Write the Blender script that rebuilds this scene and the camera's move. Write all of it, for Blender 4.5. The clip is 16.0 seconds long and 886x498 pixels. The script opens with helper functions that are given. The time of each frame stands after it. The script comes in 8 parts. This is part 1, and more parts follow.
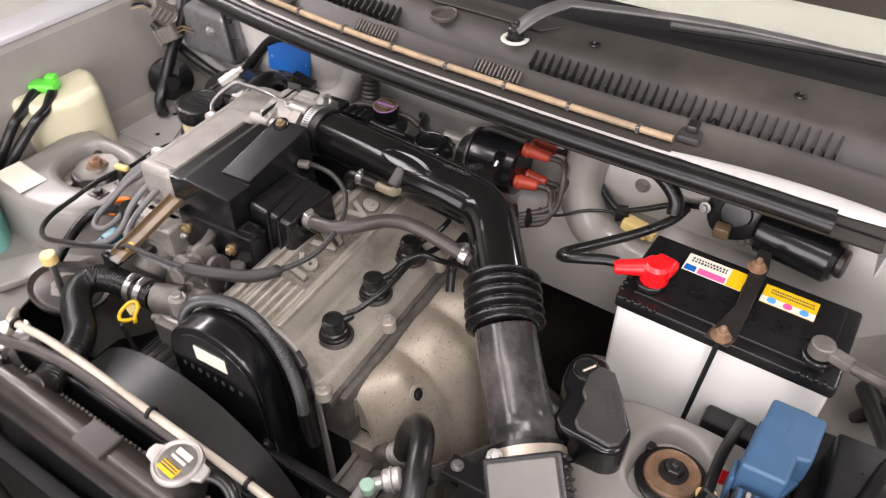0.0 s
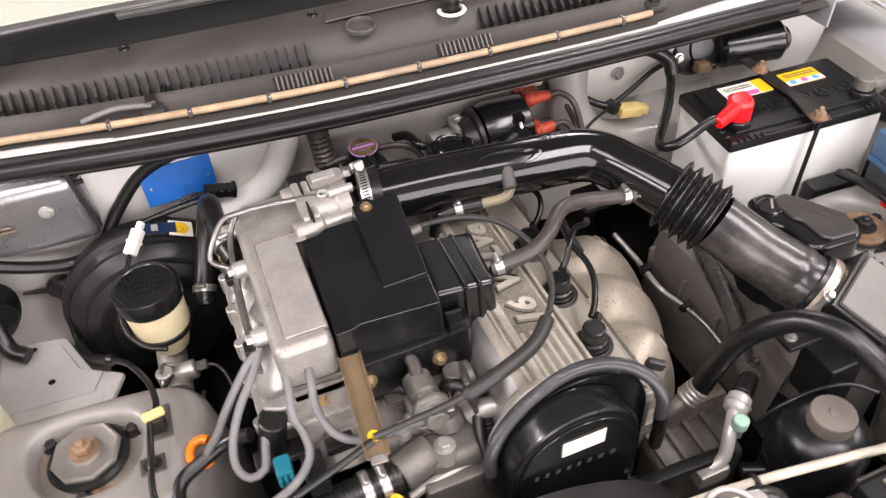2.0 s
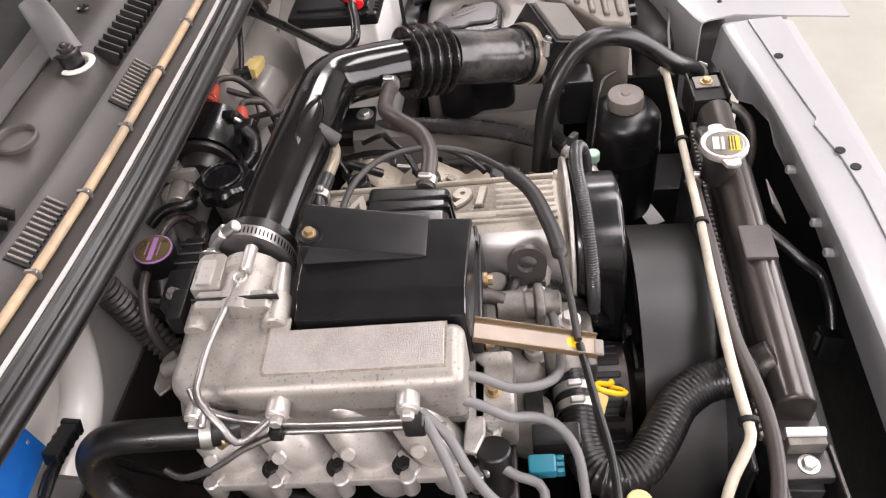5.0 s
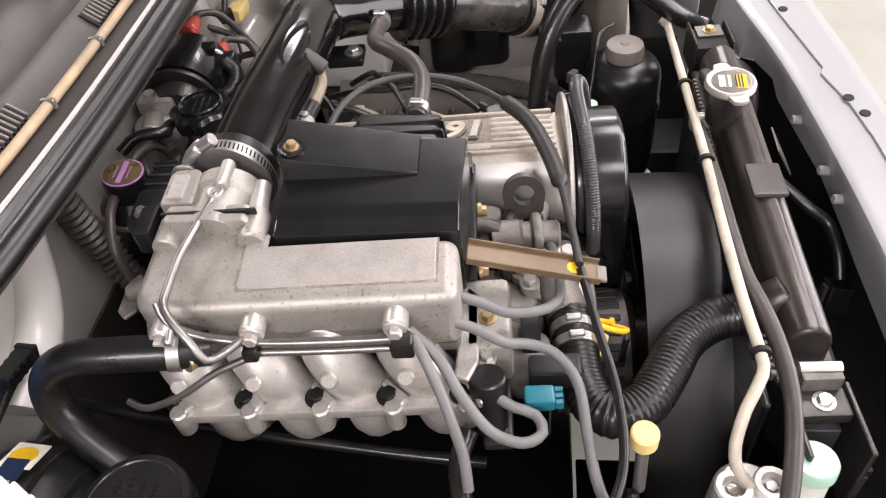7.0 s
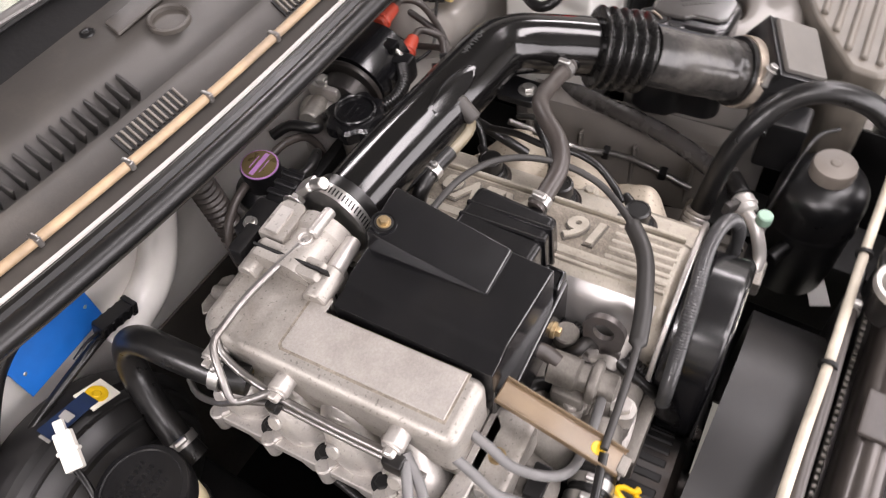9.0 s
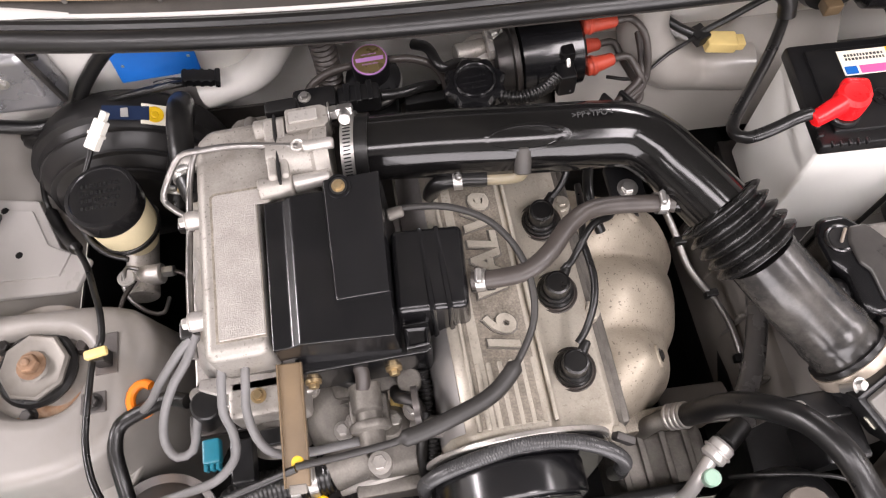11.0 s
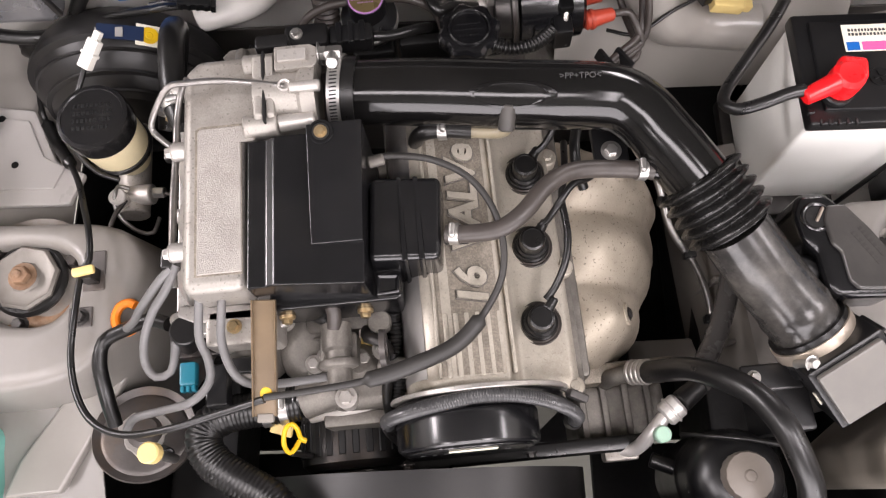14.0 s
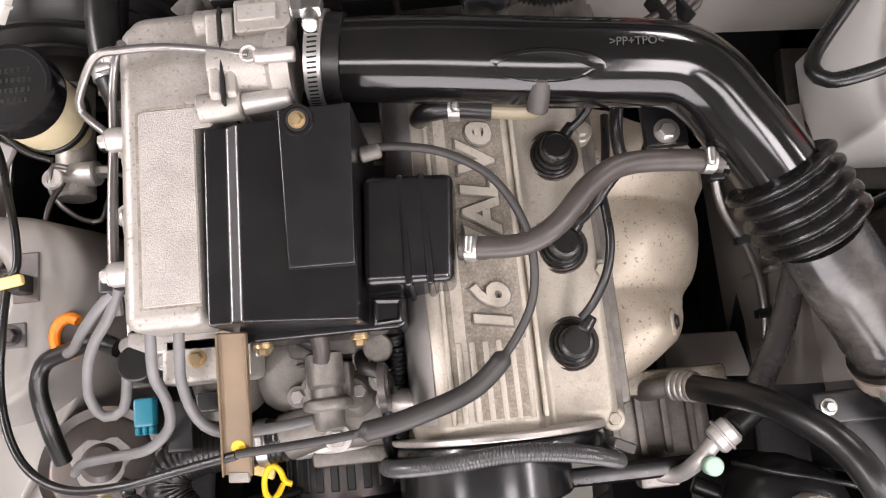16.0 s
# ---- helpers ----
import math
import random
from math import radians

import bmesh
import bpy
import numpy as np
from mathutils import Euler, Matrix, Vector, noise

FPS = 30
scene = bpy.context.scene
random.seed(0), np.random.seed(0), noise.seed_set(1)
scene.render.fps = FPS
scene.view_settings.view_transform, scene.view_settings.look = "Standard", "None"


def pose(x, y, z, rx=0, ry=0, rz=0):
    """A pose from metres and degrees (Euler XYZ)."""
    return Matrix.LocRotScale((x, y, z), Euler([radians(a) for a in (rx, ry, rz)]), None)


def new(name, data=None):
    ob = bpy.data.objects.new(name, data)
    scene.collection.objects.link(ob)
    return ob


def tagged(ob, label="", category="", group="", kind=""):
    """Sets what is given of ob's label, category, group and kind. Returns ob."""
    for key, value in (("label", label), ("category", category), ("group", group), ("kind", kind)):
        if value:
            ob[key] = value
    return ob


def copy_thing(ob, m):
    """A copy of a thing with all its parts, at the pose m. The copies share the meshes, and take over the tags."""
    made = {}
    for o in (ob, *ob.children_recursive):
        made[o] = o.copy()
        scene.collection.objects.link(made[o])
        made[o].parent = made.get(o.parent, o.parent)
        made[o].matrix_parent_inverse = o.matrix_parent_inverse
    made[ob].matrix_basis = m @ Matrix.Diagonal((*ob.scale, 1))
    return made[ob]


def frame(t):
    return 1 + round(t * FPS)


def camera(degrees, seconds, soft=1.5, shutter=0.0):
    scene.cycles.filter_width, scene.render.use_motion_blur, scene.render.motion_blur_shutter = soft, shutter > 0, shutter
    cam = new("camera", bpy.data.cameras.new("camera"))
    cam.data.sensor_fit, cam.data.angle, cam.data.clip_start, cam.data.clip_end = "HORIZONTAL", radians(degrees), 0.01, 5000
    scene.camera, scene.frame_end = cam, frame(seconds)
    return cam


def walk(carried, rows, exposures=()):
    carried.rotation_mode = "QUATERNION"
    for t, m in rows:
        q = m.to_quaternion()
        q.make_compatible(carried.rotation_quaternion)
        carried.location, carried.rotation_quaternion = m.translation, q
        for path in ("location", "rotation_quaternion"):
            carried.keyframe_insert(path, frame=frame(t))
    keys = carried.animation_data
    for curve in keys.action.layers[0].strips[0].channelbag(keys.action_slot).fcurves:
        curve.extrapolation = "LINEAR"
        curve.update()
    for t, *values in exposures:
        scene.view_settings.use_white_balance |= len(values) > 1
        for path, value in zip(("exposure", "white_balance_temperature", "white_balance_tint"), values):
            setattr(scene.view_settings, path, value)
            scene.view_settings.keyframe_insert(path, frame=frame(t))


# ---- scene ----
cam = camera(61.0, 16.0, soft=1.15, shutter=0.3)
METRES = 2.48
BASE = pose(0.4205, -0.5489, 1.48, -42.0, 0.0, 30.0)
ROWS = [
    (0.0, 0.0, 0.0, 0.0, 0.0, -0.0, 0.0),
    (0.5, -0.0505, 0.0105, 0.0091, -8.11, -0.28, 9.64),
    (1.0, -0.1162, 0.0295, 0.0319, -17.14, -2.8, 20.19),
    (1.5, -0.1928, 0.0741, 0.0566, -27.81, -7.29, 27.76),
    (2.0, -0.2549, 0.1203, 0.0963, -41.26, -13.48, 35.18),
    (2.5, -0.2981, 0.1558, 0.1337, -55.2, -20.88, 41.11),
    (3.0, -0.2967, 0.1885, 0.1591, -68.33, -28.43, 44.86),
    (3.5, -0.2903, 0.2257, 0.1895, -87.38, -42.18, 47.59),
    (4.0, -0.2719, 0.2601, 0.2144, -113.23, -63.12, 48.02),
    (4.5, -0.2619, 0.2716, 0.2152, -124.36, -72.11, 45.31),
    (5.0, -0.2824, 0.3001, 0.2235, -130.67, -73.73, 42.35),
    (7.5, -0.2879, 0.3322, 0.2039, -129.22, -71.99, 40.74),
    (8.0, -0.2796, 0.3155, 0.2068, -125.24, -71.36, 42.35),
    (8.5, -0.2665, 0.286, 0.2029, -113.19, -66.56, 45.42),
    (11.0, -0.1386, 0.1441, 0.1545, -30.49, -29.94, 27.26),
    (11.5, -0.1238, 0.1488, 0.1609, -28.33, -30.91, 26.11),
    (12.0, -0.1249, 0.1441, 0.1698, -27.21, -32.06, 25.27),
    (12.5, -0.1222, 0.1423, 0.1707, -26.65, -32.67, 24.76),
    (13.0, -0.1212, 0.1392, 0.1686, -26.48, -33.06, 24.39),
    (13.5, -0.1221, 0.1359, 0.1673, -26.55, -33.81, 24.17),
    (14.0, -0.119, 0.137, 0.1639, -26.88, -35.32, 24.03),
    (14.5, -0.1189, 0.1593, 0.1492, -27.19, -37.67, 24.06),
    (15.0, -0.1062, 0.189, 0.1503, -27.5, -39.98, 24.0),
    (15.5, -0.0928, 0.2081, 0.1542, -27.7, -41.67, 23.95),
    (16.0, -0.0954, 0.2046, 0.1586, -27.57, -42.81, 23.84),
]
walk(cam, [(t, BASE @ pose(METRES * x, METRES * y, METRES * z, 90 + pitch, roll, yaw)) for t, x, y, z, yaw, pitch, roll in ROWS],
     exposures=[(0.0, -0.44), (0.5, -0.35), (1.0, -0.28), (2.0, -0.15), (3.0, -0.24), (4.0, -0.27), (5.0, -0.20), (8.0, -0.18), (11.0, -0.12), (13.0, -0.18), (14.0, -0.19), (15.0, -0.11), (16.0, -0.07)])

# ---------------------------------------------------------------- light
world = bpy.data.worlds.new("garage_world")
scene.world = world
world.use_nodes = True
world.node_tree.nodes["Background"].inputs[0].default_value = (0.9, 0.95, 1.0, 1)
world.node_tree.nodes["Background"].inputs[1].default_value = 0.045


def area_light(x, y, z, sx, sy, watts, colour, rz=0):
    d = bpy.data.lights.new("tube_light", "AREA")
    d.shape, d.size, d.size_y, d.energy, d.color = "RECTANGLE", sx, sy, watts, colour
    o = new("tube_light", d)
    o.matrix_world = pose(x, y, z, 0, 0, rz)
    return o


LAMPS = ((1.05, -1.2, 1.05, 0.6, 1.4), (-0.15, -1.05, 0.45, 1.4, 0.4), (-1.6, -1.2, 0.9, 0.6, 1.4), (3.1, -0.5, 1.5, 0.6, 1.4), (-2.9, 0.7, 2.9, 0.6, 1.4), (2.0, 2.9, 1.6, 0.6, 1.4))
for lx, ly, k, sx, sy in LAMPS:
    area_light(lx, ly, 2.86, sx, sy, 54 * k, (1.0, 0.918, 0.945))
door_light = area_light(0.3, -3.93, 1.35, 5.2, 2.5, 350, (1.0, 0.928, 0.955))
door_light.matrix_world = pose(0.3, -3.93, 1.35, 90, 0, 0)

# ---------------------------------------------------------------- helpers
BODY = pose(-0.073, -0.008, 0, 0, 0, -4.0)


def body(x, y, z):
    """A place given along the car's own axes."""
    return tuple(BODY @ Vector((x, y, z)))


def mat(name, colour, rough=0.5, metal=0.0, var=0.15, scale=18.0, bump=0.1, bscale=250.0, rvar=0.12, coat=0.0,
        dirt=None, dirt_scale=9.0, dirt_amount=0.5, speck=0.0, pits=0.0):
    m = bpy.data.materials.new(name)
    m.use_nodes = True
    n, k = m.node_tree.nodes, m.node_tree.links
    b = n["Principled BSDF"]
    tc = n.new("ShaderNodeTexCoord")
    rnd = n.new("ShaderNodeObjectInfo")
    off = n.new("ShaderNodeVectorMath")
    off.operation = "ADD"
    k.new(tc.outputs["Object"], off.inputs[0])
    k.new(rnd.outputs["Random"], off.inputs[1])
    src = off.outputs[0]

    def noise_tex(s, det=6.0, ro=0.6):
        t = n.new("ShaderNodeTexNoise")
        t.inputs["Scale"].default_value, t.inputs["Detail"].default_value, t.inputs["Roughness"].default_value = s, det, ro
        k.new(src, t.inputs["Vector"])
        return t.outputs["Fac"]

    big = noise_tex(scale)
    ramp = n.new("ShaderNodeValToRGB")
    ramp.color_ramp.elements[0].position, ramp.color_ramp.elements[1].position = 0.3, 0.72
    ramp.color_ramp.elements[0].color = (*[c * (1 - var) for c in colour], 1)
    ramp.color_ramp.elements[1].color = (*[min(1, c * (1 + var)) for c in colour], 1)
    k.new(big, ramp.inputs[0])
    out = ramp.outputs[0]
    if dirt:
        d = noise_tex(dirt_scale, 8.0, 0.7)
        r2 = n.new("ShaderNodeValToRGB")
        r2.color_ramp.elements[0].position, r2.color_ramp.elements[1].position = 0.5, 0.75
        r2.color_ramp.elements[1].color = (dirt_amount, dirt_amount, dirt_amount, 1)
        r2.color_ramp.elements[0].color = (0, 0, 0, 1)
        k.new(d, r2.inputs[0])
        mx = n.new("ShaderNodeMix")
        mx.data_type = "RGBA"
        k.new(r2.outputs[0], mx.inputs["Factor"])
        k.new(out, mx.inputs["A"])
        mx.inputs["B"].default_value = (*dirt, 1)
        out = mx.outputs["Result"]
    if speck:
        s3 = noise_tex(520.0, 2.0, 0.5)
        r3 = n.new("ShaderNodeValToRGB")
        r3.color_ramp.elements[0].position, r3.color_ramp.elements[1].position = 0.35, 0.7
        r3.color_ramp.elements[0].color = (1 - speck, 1 - speck, 1 - speck, 1)
        k.new(s3, r3.inputs[0])
        mm = n.new("ShaderNodeMix")
        mm.data_type, mm.blend_type = "RGBA", "MULTIPLY"
        mm.inputs["Factor"].default_value = 1
        k.new(out, mm.inputs["A"])
        k.new(r3.outputs[0], mm.inputs["B"])
        out = mm.outputs["Result"]
    if pits:
        s4 = noise_tex(310.0, 1.0, 0.4)
        r4 = n.new("ShaderNodeValToRGB")
        r4.color_ramp.elements[0].position, r4.color_ramp.elements[1].position = 0.66, 0.72
        r4.color_ramp.elements[0].color = (1, 1, 1, 1)
        r4.color_ramp.elements[1].color = (1 - pits, 1 - pits, 1 - pits, 1)
        k.new(s4, r4.inputs[0])
        mp = n.new("ShaderNodeMix")
        mp.data_type, mp.blend_type = "RGBA", "MULTIPLY"
        mp.inputs["Factor"].default_value = 1
        k.new(out, mp.inputs["A"])
        k.new(r4.outputs[0], mp.inputs["B"])
        out = mp.outputs["Result"]
    k.new(out, b.inputs["Base Color"])
    b.inputs["Metallic"].default_value = metal
    if rvar:
        mr = n.new("ShaderNodeMapRange")
        mr.inputs["To Min"].default_value, mr.inputs["To Max"].default_value = max(0.03, rough - rvar), min(1, rough + rvar)
        k.new(noise_tex(scale * 2.3), mr.inputs["Value"])
        k.new(mr.outputs[0], b.inputs["Roughness"])
    else:
        b.inputs["Roughness"].default_value = rough
    if bump:
        bn = n.new("ShaderNodeBump")
        bn.inputs["Strength"].default_value, bn.inputs["Distance"].default_value = bump, 0.001
        k.new(noise_tex(bscale, 3.0), bn.inputs["Height"])
        k.new(bn.outputs[0], b.inputs["Normal"])
    if coat:
        b.inputs["Coat Weight"].default_value, b.inputs["Coat Roughness"].default_value = coat, 0.08
    return m


M = {
    "paint": mat("white_paint", (0.47, 0.45, 0.43), 0.3, 0, 0.06, 5, 0.03, 90, 0.08, 0.5, (0.28, 0.25, 0.21), 6.0, 0.35),
    # Next two: dusty white body paint, darkened further for the shade inside the bay.
    "paint_dusty_shaded": mat("dusty_shaded_paint", (0.31, 0.292, 0.268), 0.34, 0, 0.1, 5, 0.03, 90, 0.08, 0.35, (0.26, 0.23, 0.20), 6.0, 0.4),
    "paint_tower_shaded": mat("shaded_tower_paint", (0.235, 0.220, 0.203), 0.42, 0, 0.12, 5, 0.03, 90, 0.08, 0.12, (0.18, 0.155, 0.125), 6.0, 0.55),
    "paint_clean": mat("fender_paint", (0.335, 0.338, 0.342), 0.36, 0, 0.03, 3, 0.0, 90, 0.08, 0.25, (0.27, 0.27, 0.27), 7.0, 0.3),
    "cover_black": mat("gloss_black", (0.006, 0.006, 0.0068), 0.22, 0, 0.25, 20, 0.03, 300, 0.09, 0.15, (0.026, 0.024, 0.022), 9, 0.35),
    "satin_black": mat("satin_black_paint", (0.011, 0.0105, 0.0105), 0.42, 0, 0.25, 9, 0.05, 160, 0.10, 0.0, (0.035, 0.031, 0.028), 7, 0.5),
    "flank_alu": mat("bare_aluminium", (0.46, 0.445, 0.43), 0.40, 0.7, 0.14, 12, 0.12, 300, 0.10, 0, (0.24, 0.215, 0.185), 10, 0.65),
    "seal_rubber": mat("seal_rubber", (0.006, 0.0058, 0.0058), 0.37, 0, 0.25, 12, 0.08, 200, 0.10, 0.0, (0.022, 0.0195, 0.0175), 8, 0.5),
    "fin_grey": mat("fin_plastic", (0.022, 0.0205, 0.019), 0.5, 0, 0.18, 10, 0.1, 400, 0.1, 0.0, (0.06, 0.053, 0.046), 6, 0.5),
    "blower_steel": mat("blower_steel", (0.30, 0.30, 0.31), 0.28, 0.75, 0.12, 9, 0.05, 200, 0.10, 0.2, (0.16, 0.14, 0.12), 7, 0.5),
    "plug_dim": mat("dusty_plug", (0.13, 0.115, 0.10), 0.5, 0, 0.15, 20, 0.05, 300),
    "strip_white": mat("flange_paint", (0.62, 0.605, 0.58), 0.35, 0, 0.08, 8, 0.0, 90, 0.08, 0.2, (0.40, 0.37, 0.33), 9, 0.5),
    # Gloss black raised towards grey: the resonator lid's broad reflection is in the colour.
    "res_sheen": mat("gloss_black_sheen", (0.045, 0.043, 0.041), 0.20, 0, 0.2, 9, 0.03, 300, 0.08, 0.2, (0.09, 0.083, 0.076), 6, 0.5),
    "lid_grey": mat("lid_plastic", (0.135, 0.128, 0.118), 0.42, 0, 0.12, 10, 0.08, 500, 0.08, 0.0, (0.19, 0.175, 0.15), 6, 0.5),
    "navy": mat("navy_print", (0.012, 0.022, 0.055), 0.35, 0, 0.08, 20, 0.0, 200),
    "elbow_tan": mat("yellowed_elbow", (0.25, 0.215, 0.145), 0.32, 0, 0.15, 20, 0.04, 300, 0.08, 0.2),
    "rubber": mat("rubber", (0.007, 0.0068, 0.0068), 0.31, 0, 0.25, 25, 0.12, 300, 0.12, 0.0, (0.03, 0.027, 0.024), 12, 0.4),
    "rubber_grey": mat("grey_rubber", (0.044, 0.037, 0.033), 0.42, 0, 0.25, 22, 0.15, 300, 0.12, 0.0, (0.085, 0.075, 0.065), 10, 0.5),
    "hose_pale": mat("pale_hose", (0.14, 0.138, 0.137), 0.45, 0, 0.2, 25, 0.1, 300, 0.12, 0.0, (0.09, 0.08, 0.07), 12, 0.5),
    "plastic": mat("black_plastic", (0.006, 0.006, 0.0065), 0.32, 0, 0.25, 18, 0.12, 500, 0.12, 0.0, (0.03, 0.027, 0.024), 10, 0.35),
    "plastic_grey": mat("grey_plastic", (0.036, 0.034, 0.032), 0.5, 0, 0.15, 10, 0.15, 600, 0.1, 0.0, (0.10, 0.088, 0.075), 5, 0.55),
    "cowl_grey": mat("cowl_plastic", (0.043, 0.039, 0.035), 0.46, 0, 0.2, 7, 0.15, 600, 0.12, 0.0, (0.105, 0.092, 0.077), 4, 0.7),
    "duct": mat("duct_black", (0.0045, 0.0043, 0.0043), 0.125, 0, 0.3, 16, 0.02, 60, 0.06, 0.0, (0.016, 0.0145, 0.013), 9, 0.4),
    "alu": mat("cast_aluminium", (0.385, 0.362, 0.33), 0.48, 0.55, 0.12, 22, 0.22, 420, 0.10, 0, (0.16, 0.135, 0.108), 15, 0.62, 0.10, 0.35),
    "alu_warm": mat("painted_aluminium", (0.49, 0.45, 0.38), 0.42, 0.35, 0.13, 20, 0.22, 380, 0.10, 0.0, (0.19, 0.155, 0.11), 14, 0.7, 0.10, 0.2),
    "alu_bright": mat("bright_aluminium", (0.53, 0.505, 0.475), 0.40, 0.6, 0.12, 20, 0.2, 380, 0.1, 0, (0.28, 0.245, 0.21), 16, 0.55, 0.07, 0.2),
    "white_alu": mat("oxidised_aluminium", (0.74, 0.71, 0.68), 0.42, 0.55, 0.08, 20, 0.2, 400, 0.1, 0, (0.5, 0.45, 0.4), 16, 0.4),
    "alu_rough": mat("rough_aluminium", (0.41, 0.385, 0.355), 0.5, 0.6, 0.10, 30, 0.8, 900, 0.1, 0, (0.22, 0.19, 0.16), 14, 0.4, 0.12),
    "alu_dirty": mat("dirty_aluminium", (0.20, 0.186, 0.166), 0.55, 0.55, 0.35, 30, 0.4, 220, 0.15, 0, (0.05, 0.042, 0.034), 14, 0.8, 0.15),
    "shield": mat("heat_shield_steel", (0.45, 0.395, 0.315), 0.52, 0.25, 0.12, 10, 0.2, 200, 0.10, 0, (0.24, 0.19, 0.14), 12, 0.6, 0.08, 0.5),
    "steel": mat("zinc_steel", (0.50, 0.49, 0.47), 0.34, 0.9, 0.18, 30, 0.1, 300, 0.12, 0, (0.28, 0.25, 0.22), 30, 0.5),
    "steel_dark": mat("dark_steel", (0.05, 0.047, 0.045), 0.38, 0.7, 0.3, 20, 0.3, 200, 0.15, 0, (0.12, 0.08, 0.055), 12, 0.35),
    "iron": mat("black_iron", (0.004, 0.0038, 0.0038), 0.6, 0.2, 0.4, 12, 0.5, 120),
    "horn_grey": mat("horn_steel", (0.11, 0.10, 0.095), 0.4, 0.5, 0.25, 20, 0.2, 200, 0.12, 0, (0.16, 0.11, 0.07), 14, 0.6),
    "rust_dark": mat("rust_on_black", (0.03, 0.026, 0.024), 0.5, 0.3, 0.3, 40, 0.3, 260, 0.1, 0, (0.26, 0.12, 0.06), 30, 0.9),
    "rust": mat("rusty_steel", (0.22, 0.13, 0.075), 0.7, 0.2, 0.4, 40, 0.6, 260, 0.1, 0, (0.34, 0.3, 0.25), 12, 0.7),
    "plate_stained": mat("stained_plate", (0.22, 0.20, 0.178), 0.6, 0.1, 0.2, 30, 0.3, 260, 0.1, 0, (0.16, 0.085, 0.04), 13, 0.9),
    "cup_grey": mat("cup_steel", (0.20, 0.185, 0.165), 0.45, 0.35, 0.15, 22, 0.15, 200, 0.1, 0, (0.12, 0.095, 0.07), 14, 0.6),
    "hose_shiny": mat("shiny_hose", (0.055, 0.052, 0.05), 0.27, 0, 0.2, 22, 0.05, 300, 0.08, 0.5, (0.05, 0.045, 0.04), 10, 0.4),
    "tank_pale": mat("tank_plastic", (0.60, 0.66, 0.56), 0.38, 0, 0.06, 9, 0.03, 100),
    "splash": mat("dusty_splash_plastic", (0.17, 0.157, 0.143), 0.5, 0, 0.18, 9, 0.15, 400, 0.12, 0.0, (0.18, 0.16, 0.135), 6, 0.7),
    "clamp_tan": mat("tarnished_clamp", (0.52, 0.45, 0.37), 0.36, 0.6, 0.2, 26, 0.1, 300, 0.1, 0, (0.30, 0.22, 0.15), 18, 0.6),
    "rust_deep": mat("deep_rust", (0.20, 0.105, 0.05), 0.75, 0.1, 0.4, 60, 0.7, 260, 0.1, 0, (0.33, 0.27, 0.2), 40, 0.6),
    "bellows": mat("bellows_rubber", (0.0075, 0.0072, 0.007), 0.27, 0, 0.2, 22, 0.05, 300, 0.1, 0.0, (0.03, 0.027, 0.025), 12, 0.35),
    "brass": mat("yellow_zinc", (0.45, 0.34, 0.19), 0.35, 0.8, 0.2, 60, 0.1, 300),
    "red": mat("red_plastic", (0.72, 0.008, 0.012), 0.3, 0, 0.12, 30, 0.05, 300),
    "red_boot": mat("red_silicone", (0.40, 0.050, 0.025), 0.42, 0, 0.2, 40, 0.1, 300),
    "white": mat("white_plastic", (0.68, 0.66, 0.60), 0.4, 0, 0.06, 15, 0.05, 300),
    "bat_white": mat("battery_case", (0.76, 0.755, 0.72), 0.24, 0, 0.04, 8, 0.05, 500, 0.07),
    "cream": mat("cream_plastic", (0.66, 0.58, 0.38), 0.42, 0, 0.15, 12, 0.05, 200, 0.1, 0, (0.48, 0.38, 0.2), 5, 0.5),
    "bottle": mat("bottle_plastic", (0.70, 0.66, 0.47), 0.4, 0, 0.08, 7, 0.03, 100),
    "coolant": mat("coolant_green", (0.2, 0.5, 0.43), 0.4, 0, 0.1, 8, 0.0, 100),
    "green": mat("green_cap", (0.13, 0.72, 0.06), 0.4, 0, 0.1, 30, 0.05, 300),
    "mint": mat("mint_cap", (0.40, 0.60, 0.47), 0.4, 0, 0.06, 30, 0.05, 300),
    "yellow": mat("yellow_plastic", (0.80, 0.50, 0.01), 0.4, 0, 0.08, 30, 0.05, 300),
    "yellow_pale": mat("pale_yellow_plastic", (0.72, 0.55, 0.22), 0.4, 0, 0.1, 30, 0.05, 300),
    "orange": mat("orange_plastic", (0.85, 0.22, 0.01), 0.4, 0, 0.08, 30, 0.05, 300),
    "teal": mat("teal_plastic", (0.015, 0.15, 0.21), 0.32, 0, 0.12, 30, 0.05, 300),
    "blue_plate": mat("blue_plate", (0.008, 0.11, 0.42), 0.4, 0, 0.1, 30, 0.05, 300),
    "blue_box": mat("blue_box", (0.045, 0.105, 0.20), 0.42, 0, 0.15, 14, 0.08, 400, 0.1, 0.0, (0.10, 0.17, 0.25), 8, 0.4),
    "amber": mat("amber_strip", (0.145, 0.10, 0.055), 0.36, 0.15, 0.2, 25, 0.08, 200, 0.1, 0.3),
    "tan": mat("tan_tube", (0.38, 0.275, 0.17), 0.45, 0, 0.25, 30, 0.05, 200, 0.1, 0, (0.20, 0.165, 0.125), 14, 0.85),
    "pipe_steel": mat("pipe_steel", (0.26, 0.25, 0.24), 0.34, 0.85, 0.2, 30, 0.1, 300, 0.1, 0, (0.12, 0.09, 0.07), 20, 0.5),
    "tank_black": mat("tank_paint", (0.05, 0.043, 0.038), 0.36, 0.5, 0.25, 14, 0.06, 160, 0.12, 0.2, (0.075, 0.06, 0.048), 9, 0.35),
    "paper": mat("paper_label", (0.78, 0.74, 0.62), 0.6, 0, 0.05, 20, 0.0, 200),
